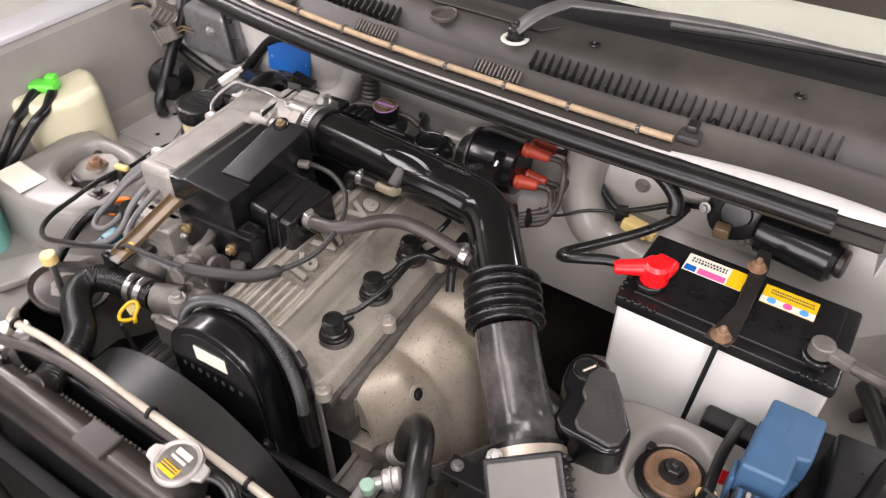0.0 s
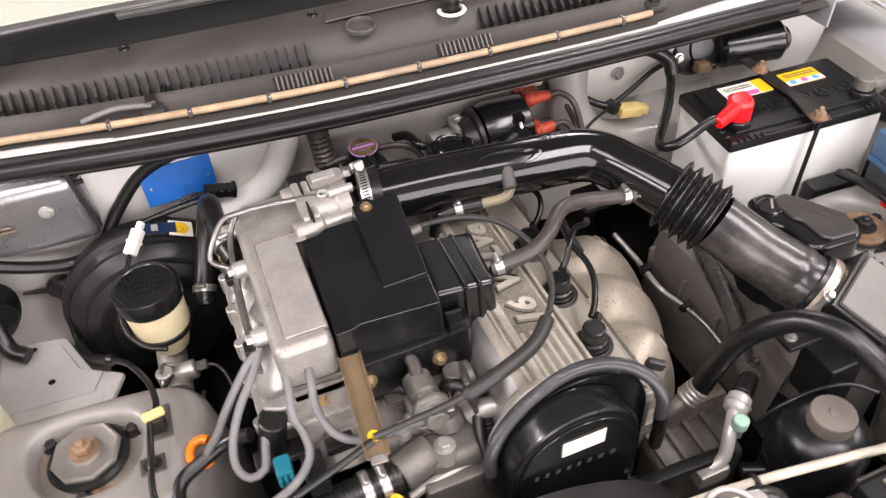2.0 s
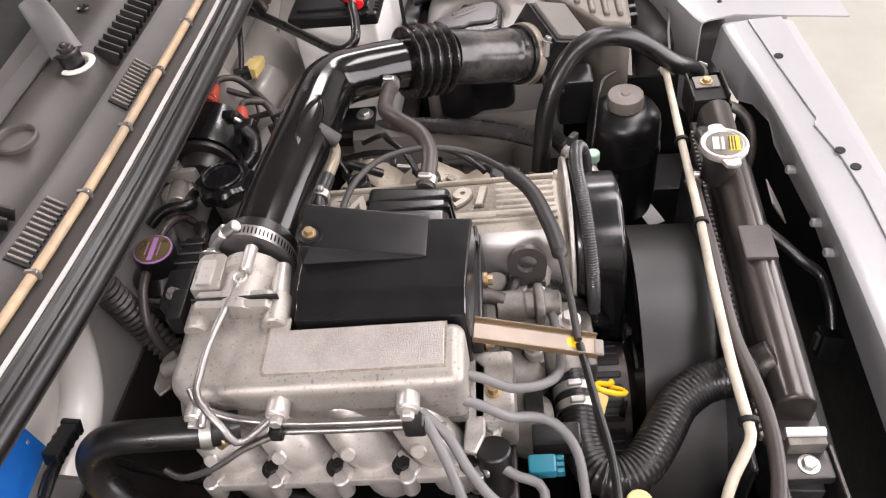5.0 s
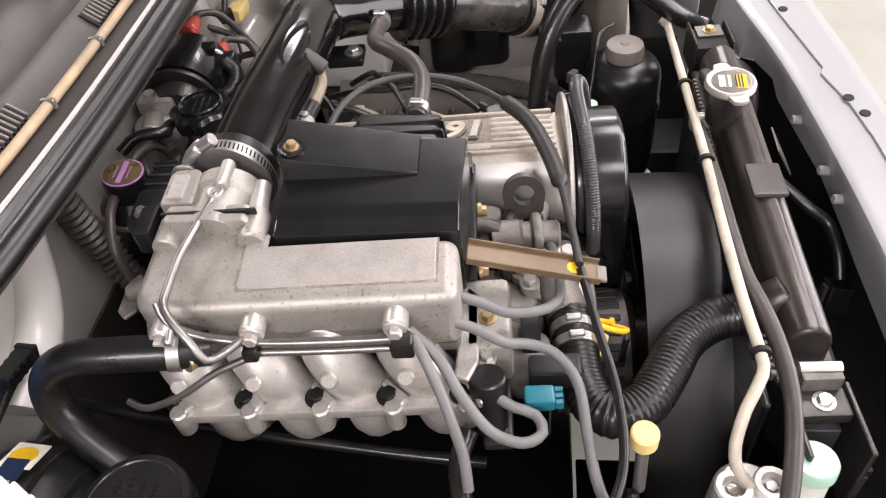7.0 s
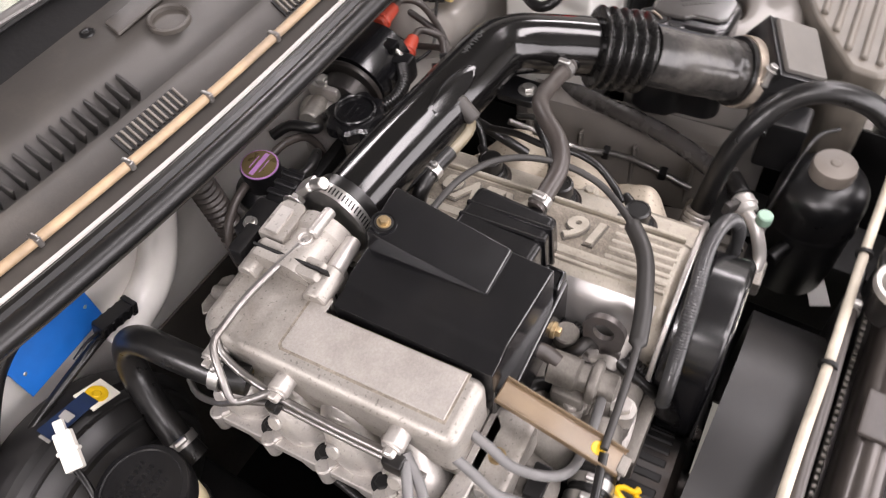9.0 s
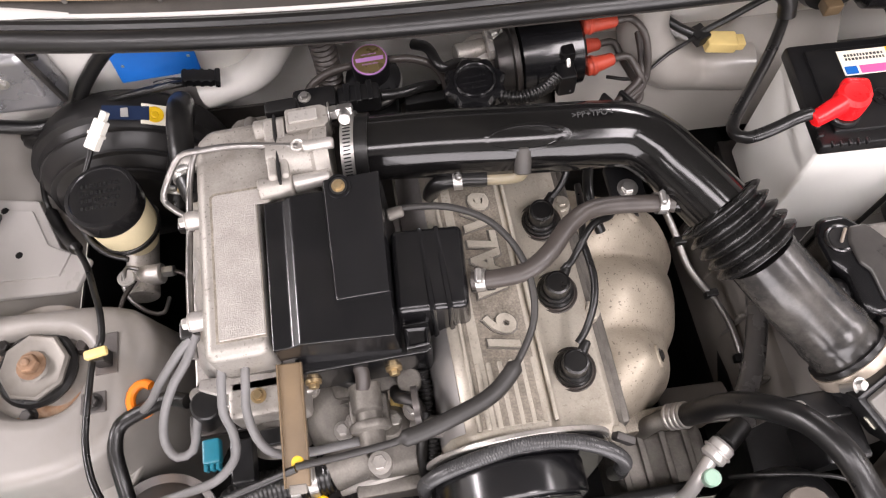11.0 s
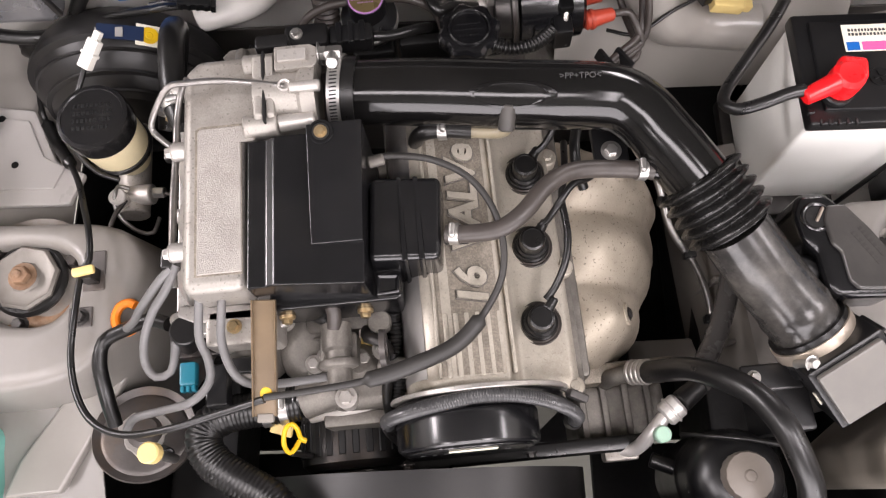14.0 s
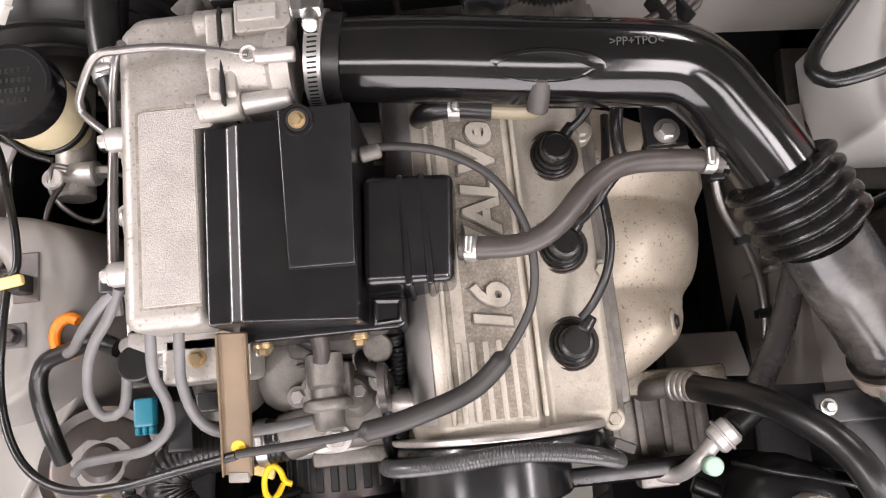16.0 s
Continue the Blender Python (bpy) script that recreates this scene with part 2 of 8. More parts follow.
    "ink": mat("ink_dark", (0.05, 0.05, 0.05), 0.6, 0, 0.1, 20, 0.0, 200),
    "case_dusty": mat("dusty_case", (0.150, 0.134, 0.112), 0.42, 0, 0.15, 12, 0.1, 500, 0.1, 0.0, (0.22, 0.19, 0.15), 7, 0.55),
    "plug_grey": mat("pale_plug", (0.30, 0.29, 0.27), 0.45, 0, 0.12, 20, 0.05, 300),
    "dash_pale": mat("dash_pale", (0.33, 0.325, 0.285), 0.6, 0, 0.08, 8, 0.2, 300),
    "emboss": mat("embossed_grey", (0.06, 0.06, 0.06), 0.4, 0, 0.1, 20, 0.0, 200),
    "pink": mat("label_pink", (0.8, 0.1, 0.3), 0.5, 0, 0.03, 20, 0.0, 200),
    "label_blue": mat("label_blue", (0.1, 0.35, 0.75), 0.5, 0, 0.03, 20, 0.0, 200),
    "purple": mat("purple_ring", (0.55, 0.28, 0.62), 0.35, 0.3, 0.1, 40, 0.0, 200),
    "olive": mat("olive_disc", (0.17, 0.13, 0.06), 0.3, 0.4, 0.15, 60, 0.0, 200),
    "concrete": mat("concrete_floor", (0.33, 0.325, 0.285), 0.6, 0, 0.12, 2.5, 0.2, 60, 0.1, 0, (0.25, 0.24, 0.21), 1.4, 0.6),
    "wall": mat("plaster_wall", (0.50, 0.49, 0.465), 0.8, 0, 0.06, 2, 0.2, 60),
    # Unseen ceiling, kept dark so that glossy black parts reflect less of it.
    "ceiling_darkened": mat("ceiling_panel", (0.20, 0.197, 0.187), 0.8, 0, 0.06, 2, 0.2, 60),
    "paint_fire": mat("firewall_paint", (0.70, 0.68, 0.645), 0.32, 0, 0.06, 5, 0.03, 90, 0.08, 0.4, (0.48, 0.45, 0.41), 6.0, 0.35),
    "lamp_frame": mat("lamp_frame", (0.7, 0.7, 0.7), 0.4, 0, 0.03, 10, 0.0, 200),
    "seat": mat("dark_interior", (0.085, 0.07, 0.06), 0.8, 0, 0.2, 6, 0.1, 100),
    "fins": mat("radiator_fins", (0.05, 0.052, 0.055), 0.5, 0.5, 0.3, 40, 0.3, 300),
    "rod": mat("cream_sleeve", (0.52, 0.47, 0.38), 0.42, 0, 0.2, 20, 0.05, 200, 0.1, 0, (0.22, 0.18, 0.14), 14, 0.75),
    "wiper_grey": mat("wiper_grey", (0.10, 0.098, 0.095), 0.4, 0.1, 0.15, 20, 0.05, 200, 0.1, 0, (0.18, 0.16, 0.14), 10, 0.5),
    "cap_brown": mat("faded_cap", (0.155, 0.135, 0.115), 0.42, 0, 0.15, 20, 0.05, 200),
    # Scuffed duct; the pale patches also paint in its broad soft highlights.
    "duct_worn_sheen": mat("worn_sheen_duct", (0.024, 0.023, 0.022), 0.22, 0, 0.45, 8, 0.03, 60, 0.12, 0.0, (0.19, 0.176, 0.158), 9, 0.5),
    "alu_grime": mat("grimy_aluminium", (0.31, 0.275, 0.225), 0.55, 0.5, 0.3, 60, 0.6, 300, 0.12, 0, (0.42, 0.38, 0.33), 30, 0.6, 0.35),
    "sleeve": mat("sleeve_plastic", (0.045, 0.045, 0.046), 0.25, 0, 0.2, 30, 0.0, 300, 0.08),
    "clear": mat("smoky_plastic", (0.05, 0.055, 0.06), 0.15, 0, 0.1, 20, 0.0, 200),
}


def glass_material():
    m = bpy.data.materials.new("windscreen_glass")
    m.use_nodes = True
    b = m.node_tree.nodes["Principled BSDF"]
    b.inputs["Base Color"].default_value = (0.91, 0.94, 0.90, 1)
    b.inputs["Roughness"].default_value, b.inputs["Transmission Weight"].default_value, b.inputs["IOR"].default_value = 0.02, 1.0, 1.45
    return m


M["glass"] = glass_material()


def finish(bm, angle=0.6):
    bmesh.ops.recalc_face_normals(bm, faces=bm.faces)
    for f in bm.faces:
        f.smooth = True
    for e in bm.edges:
        if len(e.link_faces) == 2 and e.calc_face_angle(0) > angle:
            e.smooth = False


def thing(name, label, category, at=(0, 0, 0), rz=0.0, group="", kind=""):
    """An Empty at the base of a thing made of parts."""
    e = new(name)
    e.empty_display_size = 0.02
    e.matrix_world = pose(*at, 0, 0, rz)
    return tagged(e, label, category, group, kind)


def even(o):
    """Keeps flat faces flat beside their rounded edges."""
    if len(o.data.polygons) < 4000:
        w = o.modifiers.new("even", "WEIGHTED_NORMAL")
        w.keep_sharp, w.weight = True, 80


def part(name, bm, material, parent, label="", angle=0.6):
    """One mesh under a thing or under a part; the bmesh is in world places."""
    finish(bm, angle)
    m = Matrix.Identity(4)
    p = parent
    while p is not None:
        m = p.matrix_basis @ m
        p = p.parent
    bm.transform(m.inverted())
    me = bpy.data.meshes.new(name)
    bm.to_mesh(me)
    bm.free()
    me.materials.append(M[material])
    o = new(name, me)
    o.parent = parent
    even(o)
    return tagged(o, label)


def solo(name, bm, material, label, category, group="", kind="", angle=0.6):
    """A thing of one mesh, with its origin at its base."""
    finish(bm, angle)
    lo = [min(v.co[i] for v in bm.verts) for i in range(3)]
    hi = [max(v.co[i] for v in bm.verts) for i in range(3)]
    at = Vector(((lo[0] + hi[0]) / 2, (lo[1] + hi[1]) / 2, lo[2]))
    bm.transform(Matrix.Translation(-at))
    me = bpy.data.meshes.new(name)
    bm.to_mesh(me)
    bm.free()
    me.materials.append(M[material])
    o = new(name, me)
    o.location = at
    even(o)
    return tagged(o, label, category, group, kind)


def box(x0, y0, z0, x1, y1, z1, bevel=0.004, seg=2, m=None, bm=None):
    """A bevelled box between two corners, turned by m."""
    b = bmesh.new()
    bmesh.ops.create_cube(b, size=1, matrix=Matrix.Translation(((x0 + x1) / 2, (y0 + y1) / 2, (z0 + z1) / 2))
                          @ Matrix.Diagonal((abs(x1 - x0), abs(y1 - y0), abs(z1 - z0), 1)))
    if bevel:
        bmesh.ops.bevel(b, geom=b.edges[:], offset=bevel, segments=seg, affect="EDGES", profile=0.5, clamp_overlap=True)
    if m:
        b.transform(m)
    return join(bm, b)


def join(bm, b):
    if bm is None:
        return b
    me = bpy.data.meshes.new("tmp")
    b.to_mesh(me)
    b.free()
    bm.from_mesh(me)
    bpy.data.meshes.remove(me)
    return bm


def prism(outline, z0, z1, bevel=0.003, seg=2, m=None, bm=None):
    """An outline in x and y raised from z0 to z1, bevelled, turned by m."""
    b = bmesh.new()
    lo = [b.verts.new((x, y, z0)) for x, y in outline]
    hi = [b.verts.new((x, y, z1)) for x, y in outline]
    n = len(outline)
    b.faces.new(lo[::-1])
    b.faces.new(hi)
    for i in range(n):
        b.faces.new((lo[i], lo[(i + 1) % n], hi[(i + 1) % n], hi[i]))
    bmesh.ops.recalc_face_normals(b, faces=b.faces)
    if bevel:
        sharp = [e for e in b.edges if e.calc_face_angle(0) > 0.5]
        bmesh.ops.bevel(b, geom=sharp, offset=bevel, segments=seg, affect="EDGES", profile=0.5, clamp_overlap=True)
    if m:
        b.transform(m)
    return join(bm, b)


def lathe(profile, m=None, seg=28, bm=None, wobble=None):
    """A profile of (radius, height) turned round z, then moved by m. wobble(angle) scales the radius."""
    b = bmesh.new()
    rings = []
    for r, h in profile:
        ring = []
        for i in range(seg):
            a = 2 * math.pi * i / seg
            k = wobble(a) if wobble else 1
            ring.append(b.verts.new((max(r, 1e-5) * k * math.cos(a), max(r, 1e-5) * k * math.sin(a), h)))
        rings.append(ring)
    for p, q in zip(rings, rings[1:]):
        for i in range(seg):
            b.faces.new((p[i], p[(i + 1) % seg], q[(i + 1) % seg], q[i]))
    b.faces.new(rings[0][::-1])
    b.faces.new(rings[-1])
    if m:
        b.transform(m)
    return join(bm, b)


def axis(p, q):
    """The pose at p whose z points to q."""
    d = Vector(q) - Vector(p)
    return Matrix.Translation(p) @ d.to_track_quat("Z", "Y").to_matrix().to_4x4()


def cyl(p, q, r, r2=None, bevel=0.0015, seg=20, bm=None):
    h = (Vector(q) - Vector(p)).length
    r2 = r if r2 is None else r2
    c = min(bevel, r * 0.45, r2 * 0.45, h * 0.3)
    return lathe([(r - c, 0), (r, c), (r2, h - c), (r2 - c, h)], axis(p, q), seg, bm)


def spline(points, step=0.008):
    """A smooth line through the points, in even short steps."""
    p = [Vector(a) for a in points]
    p = [p[0] * 2 - p[1]] + p + [p[-1] * 2 - p[-2]]
    out = []
    for a, b, c, d in zip(p, p[1:], p[2:], p[3:]):
        n = max(2, int((c - b).length / step))
        for i in range(n):
            t = i / n
            out.append(0.5 * (2 * b + (c - a) * t + (2 * a - 5 * b + 4 * c - d) * t * t + (3 * b - a - 3 * c + d) * t ** 3))
    return out + [p[-2]]


def tube(points, r, seg=12, step=0.006, bm=None, rib=0.0, amp=0.0, smooth=True, flat=1.0, ribn=4):
    """A tube along a line. r: a radius, or a function of the share of the length. rib, amp: pitch and depth of ridges."""
    line = spline(points, step) if smooth else [Vector(a) for a in points]
    if rib:
        line = resample(line, rib / ribn)
    total = sum((b - a).length for a, b in zip(line, line[1:]))
    b = bmesh.new()
    rings, run, up = [], 0.0, None
    for i, c in enumerate(line):
        d = (line[min(i + 1, len(line) - 1)] - line[max(i - 1, 0)]).normalized()
        if up is None:
            up = d.orthogonal().normalized() if abs(d.z) > 0.9 else Vector((0, 0, 1))
        side = d.cross(up).normalized()
        up = side.cross(d).normalized()
        if i:
            run += (c - line[i - 1]).length
        rad = r(run / total) if callable(r) else r
        if rib:
            rad += amp * ((1 if i % 4 in (1, 2) else -1) if ribn == 4 else math.sin(2 * math.pi * i / ribn))
        rings.append([b.verts.new(c + rad * (math.cos(t) * side + flat * math.sin(t) * up)) for t in [2 * math.pi * j / seg for j in range(seg)]])
    for p, q in zip(rings, rings[1:]):
        for j in range(seg):
            b.faces.new((p[j], p[(j + 1) % seg], q[(j + 1) % seg], q[j]))
    b.faces.new(rings[0][::-1])
    b.faces.new(rings[-1])
    return join(bm, b)


def resample(line, step):
    out, left = [line[0]], step
    for a, b in zip(line, line[1:]):
        d = (b - a).length
        while d >= left and d > 0:
            a = a + (b - a) * (left / d)
            out.append(a)
            d = (b - a).length
            left = step
        left -= d
    return out + [line[-1]]


def bolt(p, up=(0, 0, 1), r=0.006, h=0.005, washer=True, bm=None):
    """A hexagon head on a washer."""
    p, u = Vector(p), Vector(up).normalized()
    m = axis(p, p + u)
    if washer:
        bm = lathe([(r * 1.5, 0), (r * 1.5, 0.0012), (r * 1.1, 0.0014)], m, 18, bm)
    return lathe([(r, 0.001), (r, h), (r * 0.85, h + 0.001)], m, 6, bm)


def clamp_band(p, q, r, bm=None, w=0.009):
    """A steel band round a hose, with its screw housing."""
    p, q = Vector(p), Vector(q)
    d = (q - p).normalized()
    c = (p + q) / 2
    bm = lathe([(r + 0.0002, -w / 2), (r + 0.0018, -w / 2), (r + 0.0018, w / 2), (r + 0.0002, w / 2)], axis(c, c + d), 32, bm)
    return bm


def hose(name, points, r, material, label, category="hose", clamps=(), clamp_r=None, seg=12, rib=0, amp=0, **kw):
    """A hose as a thing; with clamps (shares of its length) it carries its parts."""
    if not clamps:
        return solo(name, tube(points, r, seg, rib=rib, amp=amp, **kw), material, label, category, angle=1.2)
    h = thing(name, label, category, min(points, key=lambda a: a[2]))
    part("tube", tube(points, r, seg, rib=rib, amp=amp, **kw), material, h, angle=1.2)
    line = spline(points)
    for s in clamps:
        i = min(max(1, int(s * (len(line) - 1))), len(line) - 2)
        rr = r(s) if callable(r) else r
        b = clamp_band(line[i - 1], line[i + 1], rr)
        d = (line[i + 1] - line[i - 1]).normalized()
        side = d.cross(Vector((0, 0, 1))).normalized()
        up = side.cross(d)
        c = line[i] + up * (rr + 0.003)
        b = cyl(c - side * 0.007, c + side * 0.007, 0.0035, bm=b)
        part("hose_clamp", b, "steel", h, "bright spring steel clamp")
    return h


def lettering(text, size, depth, m, name, material, parent, grow=0.0):
    """Raised letters, turned and placed by m, under a thing."""
    c = bpy.data.curves.new("letters", "FONT")
    c.body, c.size, c.extrude, c.align_x, c.align_y = text, size, depth, "CENTER", "CENTER"
    c.resolution_u, c.offset, c.shear = 3, grow, 0.16 if grow else 0.0
    o = bpy.data.objects.new("letters", c)
    scene.collection.objects.link(o)
    me = bpy.data.meshes.new_from_object(o.evaluated_get(bpy.context.evaluated_depsgraph_get()))
    b = bmesh.new()
    b.from_mesh(me)
    b.transform(m)
    bpy.data.objects.remove(o)
    bpy.data.curves.remove(c)
    bpy.data.meshes.remove(me)
    return part(name, b, material, parent)


def bars(m, rows, w, h, gap, rng, bm=None, t=0.0004, space=0.5):
    """Rows of short plain bars that stand for small writing, on the plane of m."""
    for i in range(rows):
        x = -w / 2
        while x < w / 2 - h * 0.5:
            l = min(h * rng.uniform(0.5, 0.9), w / 2 - x)
            bm = box(x, -i * gap - h / 2, -0.0003, x + l, -i * gap + h / 2, t, 0, 1, m, bm)
            x += l + h * space
    return bm

# ---------------------------------------------------------------- garage
solo("floor", box(-4, -4, -0.1, 4, 4.5, 0, 0), "concrete", "pale concrete garage floor", "floor", kind="structure")
for x0, z0, x1, z1 in ((-4, 0, -2.4, 3.0), (3.0, 0, 4, 3.0), (-2.4, 2.65, 3.0, 3.0)):
    solo("wall_south", box(x0, -4.15, z0, x1, -4, z1, 0), "wall", "pale plastered garage wall beside the open door", "wall", kind="structure")
solo("wall_north", box(-4, 4.5, 0, 4, 4.65, 3.0, 0), "wall", "pale plastered garage wall", "wall", kind="structure")
solo("wall_west", box(-4.15, -4, 0, -4, 4.5, 3.0, 0), "wall", "pale plastered garage wall", "wall", kind="structure")
solo("wall_east", box(4, -4, 0, 4.15, 4.5, 3.0, 0), "wall", "pale plastered garage wall", "wall", kind="structure")
solo("ceiling", box(-4, -4, 3.0, 4, 4.5, 3.1, 0), "ceiling_darkened", "unseen garage ceiling, darkened to weaken reflections", "ceiling", kind="structure")
for lx, ly, k, sx, sy in LAMPS:
    t = thing("ceiling_light", "wide white panel lamp fixed to the ceiling", "lamp", (lx, ly, 2.9), group="ceiling lights")
    part("housing", box(lx - sx / 2 - 0.03, ly - sy / 2 - 0.04, 2.9, lx + sx / 2 + 0.03, ly + sy / 2 + 0.04, 3.0, 0.01), "lamp_frame", t)

# ---------------------------------------------------------------- car body round the bay
def sheet(name, rows, thick, material, label, category, kind="structure", bm_only=False):
    """A bent sheet: rows of points, each row along the car, with a thickness."""
    b = bmesh.new()
    grid = [[b.verts.new(p) for p in row] for row in rows]
    for r0, r1 in zip(grid, grid[1:]):
        for i in range(len(r0) - 1):
            b.faces.new((r0[i], r0[i + 1], r1[i + 1], r1[i]))
    bmesh.ops.recalc_face_normals(b, faces=b.faces)
    bmesh.ops.solidify(b, geom=b.faces[:], thickness=thick)
    if bm_only:
        return b
    return solo(name, b, material, label, category, kind=kind)


def body_sheet(name, section, y0, y1, thick, material, label, category, n=2, kind="structure"):
    rows = [[body(x, y0 + (y1 - y0) * i / n, z) for i in range(n + 1)] for x, z in section]
    return sheet(name, rows, thick, material, label, category, kind)


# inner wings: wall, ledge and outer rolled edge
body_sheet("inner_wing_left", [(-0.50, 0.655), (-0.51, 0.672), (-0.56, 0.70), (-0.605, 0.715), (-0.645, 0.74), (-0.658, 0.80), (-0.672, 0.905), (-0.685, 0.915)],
           -0.42, 0.50, 0.003, "paint_dusty_shaded", "dusty white painted inner wing, darkened for shade", "body panel", 4)
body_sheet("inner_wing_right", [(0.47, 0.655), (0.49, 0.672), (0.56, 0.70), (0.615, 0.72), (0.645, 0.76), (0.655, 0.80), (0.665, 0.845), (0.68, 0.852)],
           -0.255, 0.50, 0.003, "paint_dusty_shaded", "dusty white painted inner wing, darkened for shade", "body panel", 4)
for side, zz in ((-1, 0.915), (1, 0.852)):
    body_sheet("fender_left" if side < 0 else "fender_right",
               [(side * 0.68, zz), (side * 0.695, zz + 0.008), (side * 0.76, zz + 0.004), (side * 0.82, zz - 0.03), (side * 0.85, zz - 0.12), (side * 0.86, zz - 0.5)],
               -0.60, 0.75, 0.003, "paint_clean", "clean glossy white front wing", "body panel", 4)

# firewall
fw = [[body(x, y, z) for x in (-0.66, -0.45, -0.2, 0.0, 0.25, 0.45, 0.66)]
      for y, z in ((0.40, 0.35), (0.385, 0.6), (0.36, 0.72), (0.335, 0.80), (0.325, 0.86), (0.318, 0.915), (0.29, 0.945))]
sheet("firewall", fw, 0.004, "paint_fire", "white painted firewall panel", "body panel")

# Near-black sheets added low in the bay, so gaps between parts look deep in shade.
body_sheet("lower_wing_left", [(-0.46, 0.28), (-0.49, 0.45), (-0.50, 0.652)], -0.40, 0.45, 0.003, "iron", "black lower wing panel that keeps gaps in the bay dark", "body panel", 3)
body_sheet("lower_wing_right", [(0.43, 0.28), (0.46, 0.45), (0.47, 0.652)], -0.40, 0.45, 0.003, "iron", "black lower wing panel that keeps gaps in the bay dark", "body panel", 3)
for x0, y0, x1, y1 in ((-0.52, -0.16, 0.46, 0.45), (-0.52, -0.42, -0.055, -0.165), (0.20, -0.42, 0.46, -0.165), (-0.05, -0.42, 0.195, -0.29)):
    solo("undertray", box(x0, y0, 0.27, x1, y1, 0.28, 0.002, 1, BODY), "iron", "added black tray that keeps gaps in the bay dark", "panel", kind="structure")
# The white firewall goes on down here; its shade is painted as dark grey.
sheet("firewall_lower", [[body(x, y, z) for x in (-0.6, 0.0, 0.6)] for y, z in ((0.385, 0.28), (0.372, 0.60), (0.352, 0.715))], 0.003, "cowl_grey", "lower firewall, dark grey in place of shade", "body panel")

# ---------------------------------------------------------------- engine
rng = random.Random(4)
eng = thing("engine_block", "dark oily iron engine block with aluminium cylinder head", "engine", (-0.03, 0.03, 0.30))
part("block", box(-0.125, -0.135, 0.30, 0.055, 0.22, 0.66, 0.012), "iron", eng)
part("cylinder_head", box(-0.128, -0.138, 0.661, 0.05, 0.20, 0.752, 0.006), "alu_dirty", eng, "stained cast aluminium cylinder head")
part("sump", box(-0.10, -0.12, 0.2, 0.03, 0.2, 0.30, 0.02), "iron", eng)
for i in range(2):
    part("head_bolt", bolt((0.043, -0.12 + 0.045 * i, 0.735), r=0.005, bm=cyl((0.043, -0.12 + 0.045 * i, 0.70), (0.043, -0.12 + 0.045 * i, 0.735), 0.008)), "alu", eng)

# valve cover: a band with ribs and letters, and a lower plateau round the plugs
vc = thing("valve_cover", "dusty cast aluminium valve cover with ribs and raised letters", "engine cover", (-0.045, 0.02, 0.753))
profile = [(-0.147, 0.753), (-0.144, 0.79), (-0.135, 0.822), (-0.119, 0.838), (-0.100, 0.842), (-0.045, 0.834), (-0.037, 0.828), (-0.031, 0.797), (-0.022, 0.787), (0.022, 0.781), (0.031, 0.775), (0.036, 0.753)]
b = bmesh.new()
ends = ((-0.150, 0.86), (-0.147, 0.95), (-0.138, 1.0), (0.19, 1.0), (0.2, 0.9))
rings = [[b.verts.new((-0.045 + (x + 0.045) * (1 if k == 1 else 0.98), y, 0.753 + (z - 0.753) * k)) for x, z in profile] for y, k in ends]
for p, q in zip(rings, rings[1:]):
    for i in range(len(profile) - 1):
        b.faces.new((p[i], p[i + 1], q[i + 1], q[i]))
    b.faces.new((p[-1], p[0], q[0], q[-1]))
b.faces.new(rings[0][::-1])
b.faces.new(rings[-1])
part("cover", b, "alu_warm", vc, angle=0.75)
part("flange", box(-0.150, -0.153, 0.747, 0.041, 0.2, 0.757, 0.002), "alu_dirty", vc)
part("flank", sheet("", [[(x - 0.0006, y, z + 0.0003) for y in (-0.136, -0.05, 0.05, 0.17)] for x, z in ((-0.1468, 0.757), (-0.144, 0.79), (-0.135, 0.822), (-0.1275, 0.8315), (-0.1205, 0.8375))], 0.0005, "", "", "", bm_only=True), "flank_alu", vc, "bare rounded aluminium flank")
for i in range(6):
    x = -0.1015 + 0.0105 * i
    part("rib", box(x, -0.138, 0.832 - 0.0008 * i, x + 0.0052, -0.075, 0.8435 - 0.0016 * i, 0.0018), "alu_warm", vc)
for i in range(2):
    x = -0.110 + 0.072 * i
    part("long_rib", box(x, -0.138, 0.835 - 0.008 * i, x + 0.004, 0.17, 0.8438 - 0.009 * i, 0.0015), "alu_warm", vc)
part("grime_band", sheet("", [[(x, y, z) for y in (-0.136, -0.06, 0.02, 0.10, 0.17)] for x, z in ((-0.105, 0.8420), (-0.08, 0.8398), (-0.045, 0.8348))], 0.0006, "", "", "", bm_only=True), "alu_grime", vc, "grimy recessed band")
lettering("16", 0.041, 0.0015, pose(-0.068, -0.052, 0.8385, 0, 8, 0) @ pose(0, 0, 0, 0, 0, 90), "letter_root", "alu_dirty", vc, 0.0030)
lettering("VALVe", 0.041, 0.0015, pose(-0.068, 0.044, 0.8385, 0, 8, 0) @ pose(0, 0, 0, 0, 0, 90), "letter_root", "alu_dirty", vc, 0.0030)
lettering("16", 0.041, 0.0028, pose(-0.068, -0.052, 0.840, 0, 8, 0) @ pose(0, 0, 0, 0, 0, 90), "letters", "alu_warm", vc, 0.0014)
lettering("VALVe", 0.041, 0.0028, pose(-0.068, 0.044, 0.840, 0, 8, 0) @ pose(0, 0, 0, 0, 0, 90), "letters", "alu_warm", vc, 0.0014)
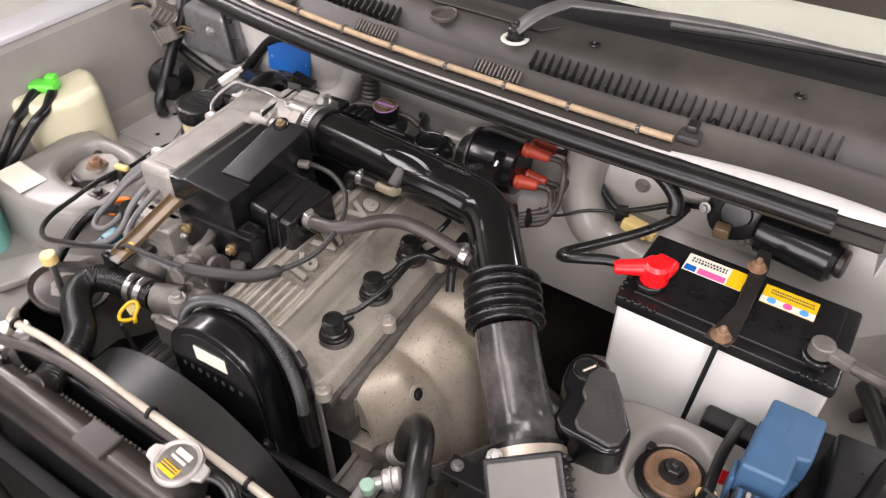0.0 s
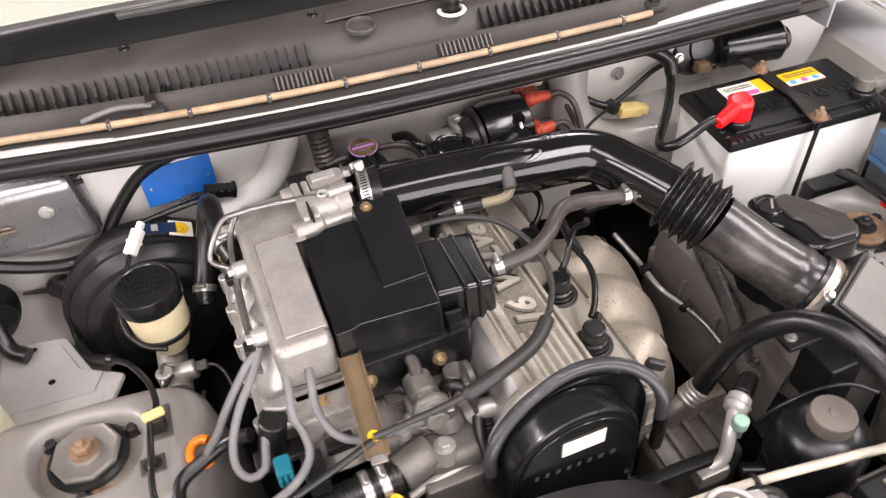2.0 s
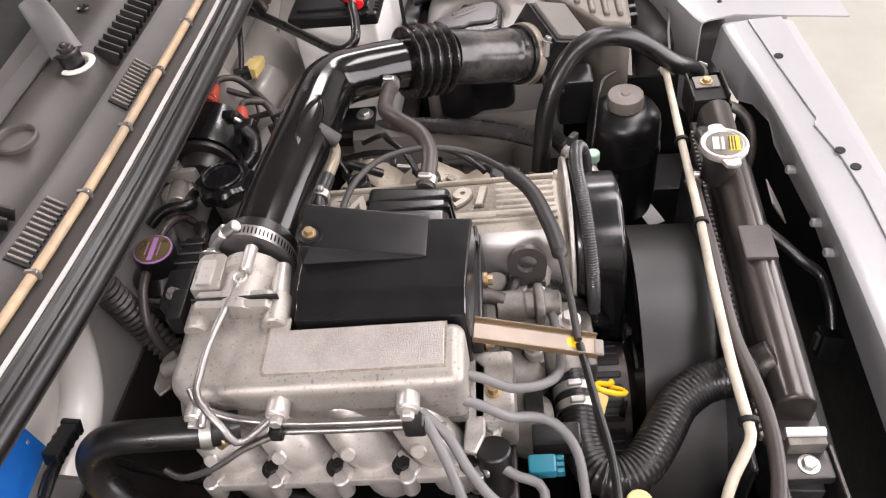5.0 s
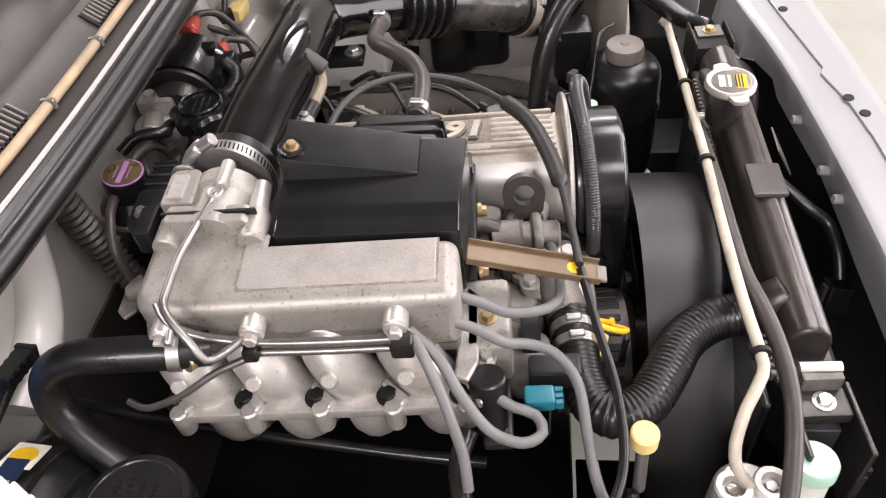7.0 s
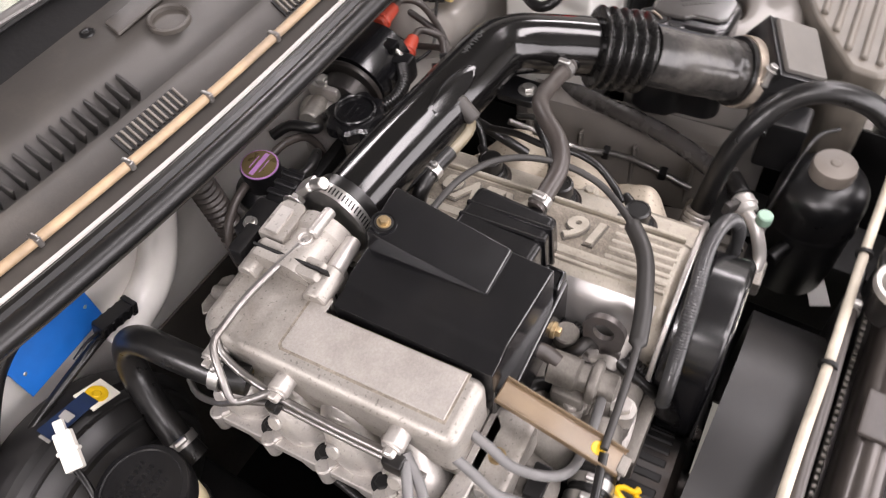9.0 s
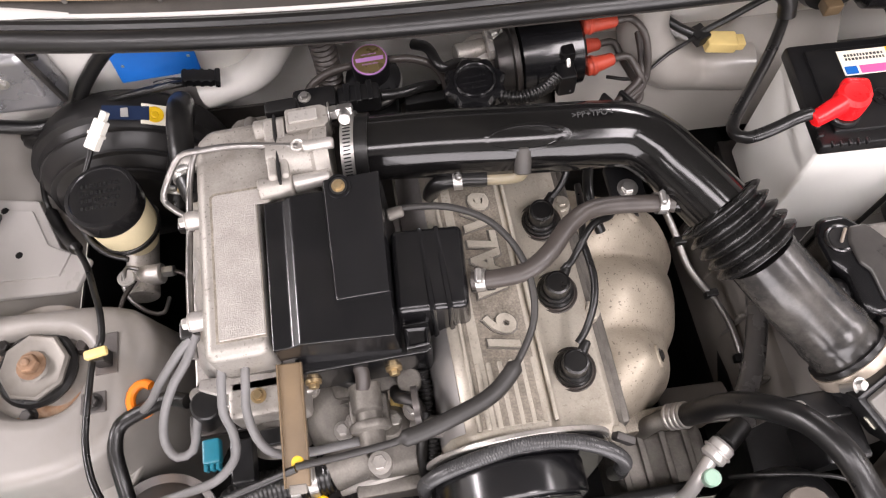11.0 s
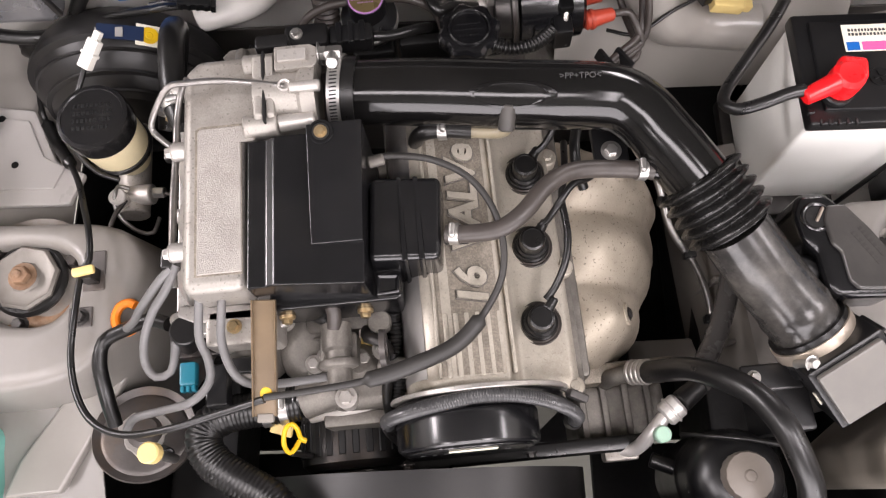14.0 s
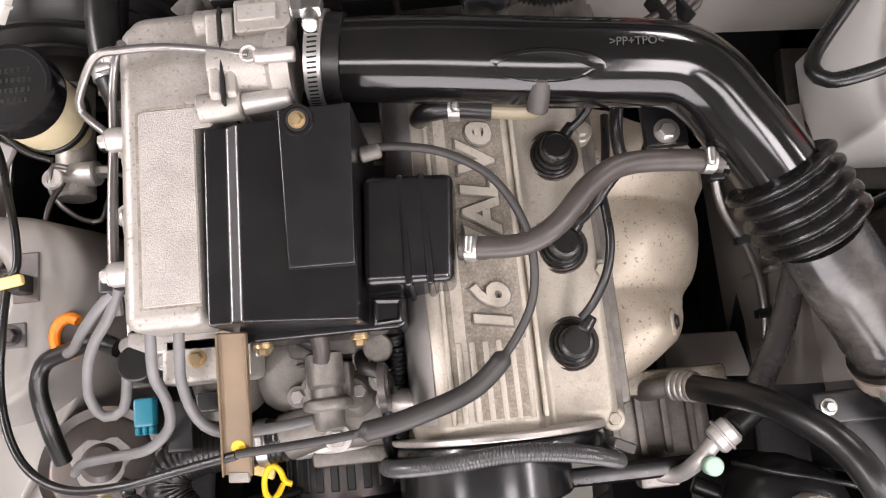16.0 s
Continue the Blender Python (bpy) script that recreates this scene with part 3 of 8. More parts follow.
for x, y in ((0.027, -0.148), (-0.139, -0.143), (0.034, 0.11), (0.034, -0.02)):
    b = cyl((x, y, 0.755), (x, y, 0.773), 0.0105)
    part("boss", bolt((x, y, 0.773), bm=b), "alu_warm", vc)
# spark plug boots on their rings
PLUGS = [(-0.002, -0.082), (0.0, 0.002), (0.003, 0.086)]
boot = thing("spark_plug_boot", "black rubber spark plug boot in a round seal", "spark plug boot", (*PLUGS[0], 0.783), group="spark plug boots")
x, y = PLUGS[0]
part("seal_ring", lathe([(0.0235, 0), (0.0235, 0.0025), (0.0225, 0.0035), (0.021, 0.0028), (0.0195, 0.0045), (0.0185, 0.0035)], pose(x, y, 0.7825), 32), "rubber_grey", boot)
part("collar", lathe([(0.0185, 0), (0.019, 0.005), (0.0175, 0.0065), (0.0165, 0.0065), (0.0165, 0.011), (0.0145, 0.0125)], pose(x, y, 0.785), 28), "rubber", boot)
part("cap", lathe([(0.0135, 0), (0.0135, 0.013), (0.0128, 0.016), (0.0105, 0.017), (0.010, 0.0162), (0.002, 0.0162)], pose(x, y, 0.797), 26), "rubber", boot)
part("spout", cyl((x + 0.006, y + 0.006, 0.806), (x + 0.0165, y + 0.0195, 0.810), 0.0062, 0.0045), "rubber", boot)
for x, y in PLUGS[1:]:
    copy_thing(boot, pose(x, y, 0.783))

# ignition leads
hose("ignition_lead", [(0.005, -0.063, 0.808), (0.015, -0.053, 0.812), (0.028, -0.030, 0.822), (0.034, -0.005, 0.826), (0.034, 0.019, 0.826), (0.034, 0.039, 0.824), (0.042, 0.072, 0.820), (0.048, 0.109, 0.810)], 0.0038, "rubber", "black rubber ignition lead from a plug boot", "cable")
hose("ignition_lead", [(0.009, 0.016, 0.808), (0.018, 0.020, 0.815), (0.029, 0.031, 0.830), (0.046, 0.049, 0.835), (0.068, 0.060, 0.825), (0.087, 0.089, 0.800)], 0.0038, "rubber", "black rubber ignition lead from a plug boot", "cable")
hose("ignition_lead", [(0.013, 0.099, 0.808), (0.026, 0.106, 0.815), (0.035, 0.117, 0.825), (0.038, 0.131, 0.830), (0.034, 0.149, 0.830)], 0.0038, "rubber", "black rubber ignition lead from a plug boot", "cable")
hose("ignition_lead", [(0.070, 0.137, 0.790), (0.064, 0.117, 0.790), (0.064, 0.094, 0.780), (0.072, 0.073, 0.760)], 0.006, "rubber", "black rubber ignition lead under the duct", "cable")

# exhaust heat shield with three lobes
SHIELD_REACH = (0.042, 0.088, 0.099, 0.122, 0.137, 0.139, 0.146, 0.137, 0.108)


def shield_point(u, v):
    y = -0.118 + 0.262 * v
    lobe = abs(math.sin(math.pi * (v * 3.0 + 0.02))) ** 0.9
    edge = max(0.0, min(1.0, v / 0.16)) * max(0.0, min(1.0, (1 - v) / 0.12))
    k = min(max((y + 0.118) / 0.262 * 8, 0), 7.999)
    reach = SHIELD_REACH[int(k)] * (1 - k % 1) + SHIELD_REACH[int(k) + 1] * (k % 1)
    x = 0.041 + reach * (1 - (1 - u) ** 1.35)
    z = 0.742 - 0.016 * u - 0.125 * u ** 2.2 + 0.031 * lobe * min(1, u * 3) * (1 - u * 0.4)
    return (x + 0.004 * math.sin(9 * v) + 0.0015 * math.sin(31 * v + 9 * u), y, z - 0.022 * (1 - edge) * min(1, u * 2.5) + 0.0012 * math.sin(23 * u + 5 * v) * math.sin(17 * v))


b = bmesh.new()
NU, NV = 16, 60
g = [[b.verts.new(shield_point(i / NU, j / NV)) for j in range(NV + 1)] for i in range(NU + 1)]
skirt = [b.verts.new((v.co.x + 0.004, v.co.y, v.co.z - 0.05)) for v in g[-1]]
foot = [b.verts.new((g[i][0].co.x, g[i][0].co.y + 0.002, min(g[i][0].co.z, 0.70) - 0.03)) for i in range(NU + 1)]
g.append(skirt)
for r0, r1 in zip(g, g[1:]):
    for j in range(NV):
        b.faces.new((r0[j], r0[j + 1], r1[j + 1], r1[j]))
for i in range(NU):
    b.faces.new((g[i][0], g[i + 1][0], foot[i + 1], foot[i]))
bmesh.ops.recalc_face_normals(b, faces=b.faces)
bmesh.ops.solidify(b, geom=b.faces[:], thickness=0.0015)
hs = thing("exhaust_heat_shield", "dull tan pressed steel exhaust heat shield", "heat shield", (0.11, 0.0, 0.56))
part("pressing", b, "shield", hs, angle=0.9)
for u, v in ((0.56, 0.19), (0.45, 0.83)):
    x, y, z = shield_point(u, v)
    c0 = Vector((x, y, z))
    nn = (Vector(shield_point(u + 0.05, v)) - c0).cross(Vector(shield_point(u, v + 0.03)) - c0).normalized()
    nn = nn if nn.z > 0 else -nn
    part("bolt_seat", lathe([(0.0135, -0.004), (0.0125, 0.0012), (0.0085, 0.0022), (0.0075, 0.0012)], axis(c0, c0 + nn), 28), "shield", hs)
    part("fixing_bolt", bolt(c0 + nn * 0.0005, nn, 0.006, 0.003), "steel_dark", hs, "dull fixing bolt")
# exhaust manifold below
man = thing("exhaust_manifold", "dark iron exhaust manifold under its shield", "manifold", (0.1, 0, 0.4))
for i in range(4):
    part("runner", tube([(0.05, -0.085 + 0.07 * i, 0.695), (0.09, -0.08 + 0.06 * i, 0.67), (0.12, -0.03 + 0.03 * i, 0.60), (0.115, 0.01 + 0.01 * i, 0.50)], 0.017, 10), "rust", man)
part("collector", cyl((0.115, 0.02, 0.40), (0.115, 0.02, 0.52), 0.04), "rust", man)

# timing belt cover
def arch(r, cx, cz, low, n=22, wide=0.0):
    pts = [(cx + r * math.cos(math.pi * i / n), cz + r * math.sin(math.pi * i / n)) for i in range(n + 1)]
    return pts + [(cx - r - wide, low), (cx + r + wide, low)]


TC = Matrix.Translation((0, -0.149, 0)) @ pose(0, 0, 0, 90, 0, 0)
tcv = thing("timing_belt_cover", "glossy black moulded timing belt cover with a pale label", "engine cover", (-0.07, -0.18, 0.45))
part("back_plate", prism(arch(0.0915, -0.072, 0.768, 0.46, wide=0.01), -0.002, 0.003, 0.001, 1, TC), "alu_bright", tcv, "bright aluminium back plate", angle=0.4)
part("rear_shell", prism(arch(0.0885, -0.072, 0.769, 0.45, wide=0.006), 0.004, 0.017, 0.003, 2, TC), "cover_black", tcv, angle=0.5)
part("shell", prism(arch(0.0712, -0.087, 0.7835, 0.45, wide=0.006), 0.0165, 0.0515, 0.0045, 3, TC), "cover_black", tcv, angle=0.5)
part("raised_face", prism(arch(0.0635, -0.087, 0.7815, 0.47, wide=0.008), 0.0510, 0.0542, 0.0012, 2, TC), "cover_black", tcv)
LABEL = TC @ pose(-0.0840, 0.8145, 0.0546, 0, 0, -1)
part("label_plate", box(-0.0235, -0.0115, 0, 0.0235, 0.0115, 0.0008, 0.0003, 1, LABEL), "paper", tcv, "cream paper label")
tagged(part("moulded_mark", bars(TC @ pose(-0.090, 0.777, 0.0542, 0, 0, -4), 1, 0.092, 0.007, 0.01, rng, space=1.1), "emboss", tcv), kind="stuff")
for x, z in ((-0.155, 0.70), (-0.020, 0.70)):
    part("cover_bolt", bolt((x, -0.206, z), (0, -1, 0), 0.005), "steel_dark", tcv)

# ribbed wiring sleeve over the timing cover
RIM = [(-0.072 + (0.0965 + 0.004 * math.sin(a)) * math.cos(a), -0.160 - 0.008 * max(0, -math.cos(a)) - 0.022 * max(0, math.cos(a)) ** 2, 0.770 + (0.0965 + 0.004 * math.sin(a)) * math.sin(a)) for a in [radians(186 - 19.0 * i) for i in range(11)]]
ws = thing("wiring_sleeve", "grey ribbed wiring sleeve over the timing cover", "cable sleeve", RIM[-1])
part("sleeve", tube(RIM, 0.0066, 14, rib=0.0026, amp=0.00045), "sleeve", ws, angle=1.2)
part("tail", tube([RIM[0], (-0.168, -0.170, 0.745), (-0.160, -0.180, 0.725), (-0.150, -0.186, 0.70)], 0.0078, 14), "rubber", ws, "black taped tail")
part("tail", tube([RIM[-1], (0.026, -0.182, 0.74), (0.028, -0.178, 0.70)], 0.0078, 14), "rubber", ws, "black taped tail")
solo("cable_clip", box(-0.010, -0.004, -0.006, 0.010, 0.004, 0.006, 0.002, 2, pose(0.018, -0.165, 0.835, 0, 20, -25)), "steel_dark", "small bright clip on the sleeve", "clip")

# intake plenum
pl = thing("intake_plenum", "speckled cast aluminium intake plenum", "intake manifold", (-0.3, 0.07, 0.78))
PLEN = [(-0.336, -0.048), (-0.276, -0.048), (-0.276, 0.112), (-0.222, 0.112), (-0.222, 0.142), (-0.240, 0.160), (-0.262, 0.196), (-0.322, 0.196), (-0.336, 0.180)]
part("casting", prism(PLEN, 0.842, 0.903, 0.011, 4), "alu", pl, angle=0.5)
part("panel_groove", prism([(-0.3225, -0.034), (-0.2775, -0.034), (-0.2775, 0.100), (-0.2640, 0.100), (-0.2640, 0.1185), (-0.3185, 0.1185), (-0.3225, 0.1145)], 0.9021, 0.9032, 0.0003, 1), "alu_grime", pl, "grimy groove round the panel")
part("textured_panel", prism([(-0.320, -0.032), (-0.2782, -0.032), (-0.2782, 0.0985), (-0.2655, 0.0985), (-0.2655, 0.116), (-0.317, 0.116), (-0.320, 0.113)], 0.9025, 0.9040, 0.0008, 1), "alu_rough", pl, "rough textured raised panel")
part("lower_lip", prism([(-0.333, -0.045), (-0.25, -0.045), (-0.25, 0.15), (-0.333, 0.18)], 0.832, 0.843, 0.004, 2), "alu_dirty", pl)
for y, z in ((-0.002, 0.886), (0.103, 0.886), (0.17, 0.886)):
    part("boss", bolt((-0.350, y, z), (-1, 0, 0), 0.0055, 0.006, bm=cyl((-0.330, y, z), (-0.350, y, z), 0.0095)), "alu_bright", pl)
for i in range(4):
    y = 0.168 - 0.058 * i
    part("runner", tube([(-0.300, y + 0.010, 0.868), (-0.328, y + 0.006, 0.848), (-0.341, y - 0.006, 0.828), (-0.340, y - 0.016, 0.806)], lambda s: 0.0235 - 0.0015 * s, 18), "alu_bright", pl, angle=1.2)
    part("lower_runner", tube([(-0.340, y - 0.016, 0.81), (-0.346, y - 0.019, 0.788), (-0.337, y - 0.022, 0.760), (-0.28, y - 0.024, 0.725), (-0.13, y - 0.03, 0.71)], 0.0215, 16), "alu_bright", pl, angle=1.2)
    part("moulded_disc", cyl((-0.352, y + 0.002, 0.836), (-0.3625, y + 0.002, 0.842), 0.008, 0.007), "alu_bright", pl)
part("runner_flange", box(-0.371, -0.052, 0.802, -0.315, 0.184, 0.814, 0.003), "alu_bright", pl)
for i in range(5):
    y = 0.178 - 0.0565 * i
    part("flange_boss", cyl((-0.367 - 0.0006 * i, y, 0.790), (-0.367 - 0.0006 * i, y, 0.8165), 0.0075), "alu_bright", pl)
    part("stud_nut", bolt((-0.356 - 0.001 * i, y + 0.004, 0.8145), r=0.0066, h=0.005), "iron", pl, "dark flange nut")
    part("flange_web", prism([(-0.371, y - 0.007), (-0.350, y + 0.010), (-0.345, y + 0.006), (-0.362, y - 0.012)], 0.812, 0.819, 0.0015, 1), "alu_bright", pl)

# throttle body between plenum and duct
tb = thing("throttle_unit", "cast aluminium throttle body with bosses and a lever", "throttle", (-0.225, 0.15, 0.85))
part("barrel", lathe([(0.029, 0), (0.029, 0.02), (0.0275, 0.024), (0.0275, 0.042), (0.031, 0.046), (0.031, 0.060)], axis((-0.262, 0.148, 0.892), (-0.196, 0.146, 0.892)), 30), "alu", tb)
part("gasket", box(-0.2525, 0.109, 0.861, -0.2500, 0.186, 0.9205, 0.001, 1), "iron", tb, "dark gasket")
part("flange", prism([(0.1085, 0.866), (0.116, 0.860), (0.179, 0.860), (0.187, 0.868), (0.187, 0.914), (0.180, 0.921), (0.118, 0.918), (0.1085, 0.908)], 0.0, 0.0095, 0.0025, 2, Matrix.Translation((-0.262, 0, 0)) @ Matrix(((0, 0, 1, 0), (1, 0, 0, 0), (0, 1, 0, 0), (0, 0, 0, 1)))), "alu", tb)
part("flange_plate", prism([(0.1085, 0.866), (0.116, 0.860), (0.179, 0.860), (0.187, 0.868), (0.187, 0.913), (0.180, 0.920), (0.118, 0.917), (0.1085, 0.907)], 0.0, 0.0085, 0.0025, 2, Matrix.Translation((-0.2502, 0, 0)) @ Matrix(((0, 0, 1, 0), (1, 0, 0, 0), (0, 1, 0, 0), (0, 0, 0, 1)))), "alu", tb)
part("top_housing", prism([(-0.2405, 0.163), (-0.203, 0.163), (-0.198, 0.168), (-0.198, 0.186), (-0.205, 0.190), (-0.2405, 0.190)], 0.893, 0.920, 0.0025, 2), "alu", tb)
part("top_pad", box(-0.2365, 0.171, 0.9195, -0.2085, 0.184, 0.9232, 0.0012, 2), "alu_bright", tb)
part("boss", cyl((-0.274, 0.113, 0.903), (-0.241, 0.114, 0.903), 0.0115), "alu", tb)
part("boss", cyl((-0.241, 0.114, 0.903), (-0.205, 0.116, 0.903), 0.0085, 0.0075), "alu_bright", tb)
part("boss", cyl((-0.274, 0.182, 0.902), (-0.241, 0.182, 0.902), 0.0105), "alu", tb)
part("fuel_stub", cyl((-0.226, 0.142, 0.9215), (-0.196, 0.141, 0.9215), 0.0058), "alu_bright", tb)
part("pipe_joint", lathe([(0.0068, 0), (0.0068, 0.003), (0.0058, 0.0038), (0.0045, 0.0030), (0.004, 0.001), (0.001, 0.001)], pose(-0.2305, 0.1455, 0.9185), 18), "alu_bright", tb, "worn ring joint")
part("adjuster", cyl((-0.190, 0.182, 0.912), (-0.176, 0.182, 0.912), 0.0042, bm=bolt((-0.198, 0.182, 0.912), (1, 0, 0), 0.0075, 0.008)), "steel", tb)
part("web", box(-0.2405, 0.1635, 0.875, -0.205, 0.1665, 0.905, 0.001, 1), "alu", tb)
part("sensor", box(-0.262, 0.196, 0.885, -0.228, 0.212, 0.91, 0.004), "plastic", tb, "black sensor housing")
part("rear_stub", cyl((-0.285, 0.193, 0.878), (-0.285, 0.222, 0.866), 0.007), "alu_dirty", tb)
part("stub_plate", prism([(-0.308, 0.222), (-0.30, 0.214), (-0.268, 0.214), (-0.26, 0.222), (-0.268, 0.230), (-0.30, 0.230)], 0.858, 0.862, 0.001, 1), "alu_dirty", tb)
hose("metal_pipe", [(-0.350, 0.108, 0.885), (-0.365, 0.122, 0.885), (-0.371, 0.131, 0.888), (-0.364, 0.140, 0.900), (-0.346, 0.158, 0.915), (-0.326, 0.160, 0.917), (-0.293, 0.159, 0.917), (-0.248, 0.150, 0.918), (-0.231, 0.146, 0.918)], 0.0032, "pipe_steel", "thin bent metal pipe over the plenum", "pipe")

# black resonator cover beside the plenum
rc = thing("intake_cover", "glossy black plastic intake resonator cover with a brass bolt", "engine cover", (-0.21, 0.02, 0.80))


def solid(lo, hi, bevel, seg=2, sharp=0.3):
    """A closed block between a lower and an upper ring of corners, its sharp edges rounded."""
    b = bmesh.new()
    p = [b.verts.new(c) for c in lo]
    q = [b.verts.new(c) for c in hi]
    n = len(p)
    b.faces.new(p[::-1])
    b.faces.new(q)
    for i in range(n):
        b.faces.new((p[i], p[(i + 1) % n], q[(i + 1) % n], q[i]))
    bmesh.ops.recalc_face_normals(b, faces=b.faces)
    bmesh.ops.bevel(b, geom=[e for e in b.edges if e.calc_face_angle(0) > sharp], offset=bevel, segments=seg, affect="EDGES", profile=0.5, clamp_overlap=True)
    return b


def dished(b, rim, depth):
    """Sinks the top of a block inside a rim."""
    b.faces.ensure_lookup_table()
    top = max(b.faces, key=lambda f: f.normal.z * f.calc_area())
    bmesh.ops.inset_region(b, faces=[top], thickness=rim)
    for v in top.verts:
        v.co.z -= depth
    return b


# the shell: a low strip, a sloping fold and a flat top, drawn from the front section to the rear one
front = [(-0.274, 0.812), (-0.274, 0.9050), (-0.2565, 0.9054), (-0.2480, 0.9094), (-0.1670, 0.9086), (-0.1630, 0.812)]
rear = [(-0.271, 0.812), (-0.271, 0.9064), (-0.2530, 0.9076), (-0.2440, 0.9132), (-0.1575, 0.9140), (-0.1540, 0.812)]
part("main_box", solid([(x, -0.050 - 0.006 * (i > 3), z) for i, (x, z) in enumerate(front)], [(x, 0.096, z) for x, z in rear], 0.0022, 2), "cover_black", rc, angle=0.5)
part("raised_wedge", solid([(-0.2180, 0.0950, 0.890), (-0.2145, -0.0180, 0.890), (-0.1648, -0.0192, 0.890), (-0.1565, 0.0950, 0.890)],
                           [(-0.2095, 0.0945, 0.9335), (-0.2130, -0.0160, 0.9122), (-0.1656, -0.0172, 0.9142), (-0.1578, 0.0945, 0.9345)], 0.0016, 2), "cover_black", rc, angle=0.5)
part("side_box", solid([(-0.166, -0.034, 0.80), (-0.094, -0.036, 0.80), (-0.086, 0.053, 0.80), (-0.158, 0.055, 0.80)],
                       [(-0.164, -0.030, 0.8925), (-0.097, -0.032, 0.8850), (-0.090, 0.050, 0.8870), (-0.158, 0.052, 0.8945)], 0.0065, 3), "cover_black", rc, angle=0.6)
for x, z in ((-0.1305, 0.8895), (-0.1145, 0.8878)):
    part("side_rib", solid([(x - 0.003, -0.0385, 0.81), (x + 0.003, -0.0385, 0.81), (x + 0.003, 0.053, 0.81), (x - 0.003, 0.053, 0.81)],
                           [(x - 0.0028, -0.0335, z + 0.0022), (x + 0.0028, -0.0335, z + 0.0016), (x + 0.0028, 0.0515, z + 0.0016), (x - 0.0028, 0.0515, z + 0.0022)], 0.0024, 2), "cover_black", rc, angle=0.6)
part("front_lip", prism([(-0.265, -0.058), (-0.258, -0.0605), (-0.143, -0.0605), (-0.137, -0.0575), (-0.136, -0.032), (-0.15, -0.02), (-0.265, -0.02)], 0.800, 0.859, 0.0030, 2), "cover_black", rc, angle=0.5)
part("corner_tab", dished(prism([(-0.161, -0.0585), (-0.1385, -0.0575), (-0.137, -0.038), (-0.161, -0.036)], 0.855, 0.870, 0.0026, 2), 0.003, 0.002), "cover_black", rc, angle=0.5)
for x, z in ((-0.253, 0.834), (-0.1765, 0.830)):
    b = lathe([(0.008, 0), (0.008, 0.002), (0.0065, 0.003)], axis((x, -0.0605, z), (x, -1, z)), 20)
    part("front_bolt", bolt((x, -0.0625, z), (0, -1, 0), 0.0052, bm=b), "brass", rc, "yellow zinc bolt")
WT = pose(-0.196, 0.0855, 0.9335, 10.5, -1, 0)
part("bolt_recess", lathe([(0.0115, -0.0012), (0.0112, 0.0006), (0.0092, 0.0004), (0.0088, -0.0004), (0.001, -0.0004)], WT, 28), "cover_black", rc, "dished bolt seat")
part("bolt_hole", lathe([(0.0082, -0.0006), (0.0082, 0.0001), (0.001, 0.0001)], WT, 24), "iron", rc)
part("top_bolt", bolt(WT @ Vector((0, 0, 0.0)), WT @ Vector((0, 0, 1)) - WT @ Vector((0, 0, 0)), 0.0046, 0.0045, False, lathe([(0.0062, 0), (0.0062, 0.001), (0.005, 0.001)], WT, 24)), "brass", rc, "yellow zinc bolt")
part("cable_stub", cyl((-0.158, 0.068, 0.893), (-0.142, 0.0705, 0.894), 0.0058), "alu_dirty", rc, "tarnished cable end")
part("hose_stub", cyl((-0.092, -0.008, 0.872), (-0.068, -0.010, 0.874), 0.0075), "plastic", rc)

# air duct
MAIN = [(-0.185, 0.149, 0.893), (-0.163, 0.146, 0.893), (-0.095, 0.139, 0.892), (-0.011, 0.128, 0.890), (0.062, 0.121, 0.887), (0.094, 0.115, 0.884), (0.115, 0.100, 0.880), (0.133, 0.077, 0.873), (0.151, 0.053, 0.865), (0.165, 0.033, 0.858)]
BELL = [MAIN[-1]] + [(0.178, 0.011, 0.851), (0.196, -0.018, 0.841)]
REAR = [BELL[-1]] + [(0.216, -0.045, 0.825), (0.235, -0.068, 0.810), (0.254, -0.091, 0.797), (0.269, -0.111, 0.786), (0.283, -0.131, 0.777)]
ad = thing("air_duct", "glossy black plastic air intake duct with rubber bellows", "air duct", (0.05, 0.12, 0.80))
part("main_pipe", tube(MAIN, lambda s: 0.0315 + 0.003 * math.sin(min(1, s * 1.2) * 3) + 0.004 * max(0, s - 0.75), 24, 0.006), "duct", ad, angle=1.0)
part("end_cuff", tube(MAIN[:2], 0.0355, 24, 0.004), "rubber", ad)
part("bellows", tube(BELL, 0.0418, 40, 0.002, rib=0.0130, amp=0.0046, ribn=10), "bellows", ad, "ribbed rubber bellows", angle=1.2)
part("rear_pipe", tube(REAR, lambda s: 0.0352 + 0.0022 * s + 0.0016 * max(0.0, 1 - abs(s - 0.70) / 0.05), 32, 0.004), "duct_worn_sheen", ad, "scuffed rubber rear elbow with painted-in sheen", angle=1.0)
part("rear_cuff", tube([REAR[-2], REAR[-1]], lambda s: 0.0415, 30, 0.004), "rubber", ad)
b = clamp_band(*[Vector(REAR[-1]) * (1 - s) + Vector(REAR[-2]) * s for s in (0.30, 0.72)], 0.0417, w=0.013)
part("rear_clamp", b, "clamp_tan", ad, "wide tarnished steel hose clamp")
cl = Vector(REAR[-1]).lerp(Vector(REAR[-2]), 0.42)
cd = (Vector(REAR[-2]) - Vector(REAR[-1])).normalized()
cs2 = (Vector((0, 0, 1)) - cd * cd.z).normalized()
cq = cl + (cs2 * 0.55 - cd.cross(cs2) * 0.835).normalized() * 0.0455
part("clamp_screw", cyl(cq - cd.cross(cs2) * 0.004 - cs2 * 0.011, cq + cs2 * 0.011, 0.0048, bm=bolt(cq + cs2 * 0.010, cs2, 0.0055, 0.006)), "steel", ad)
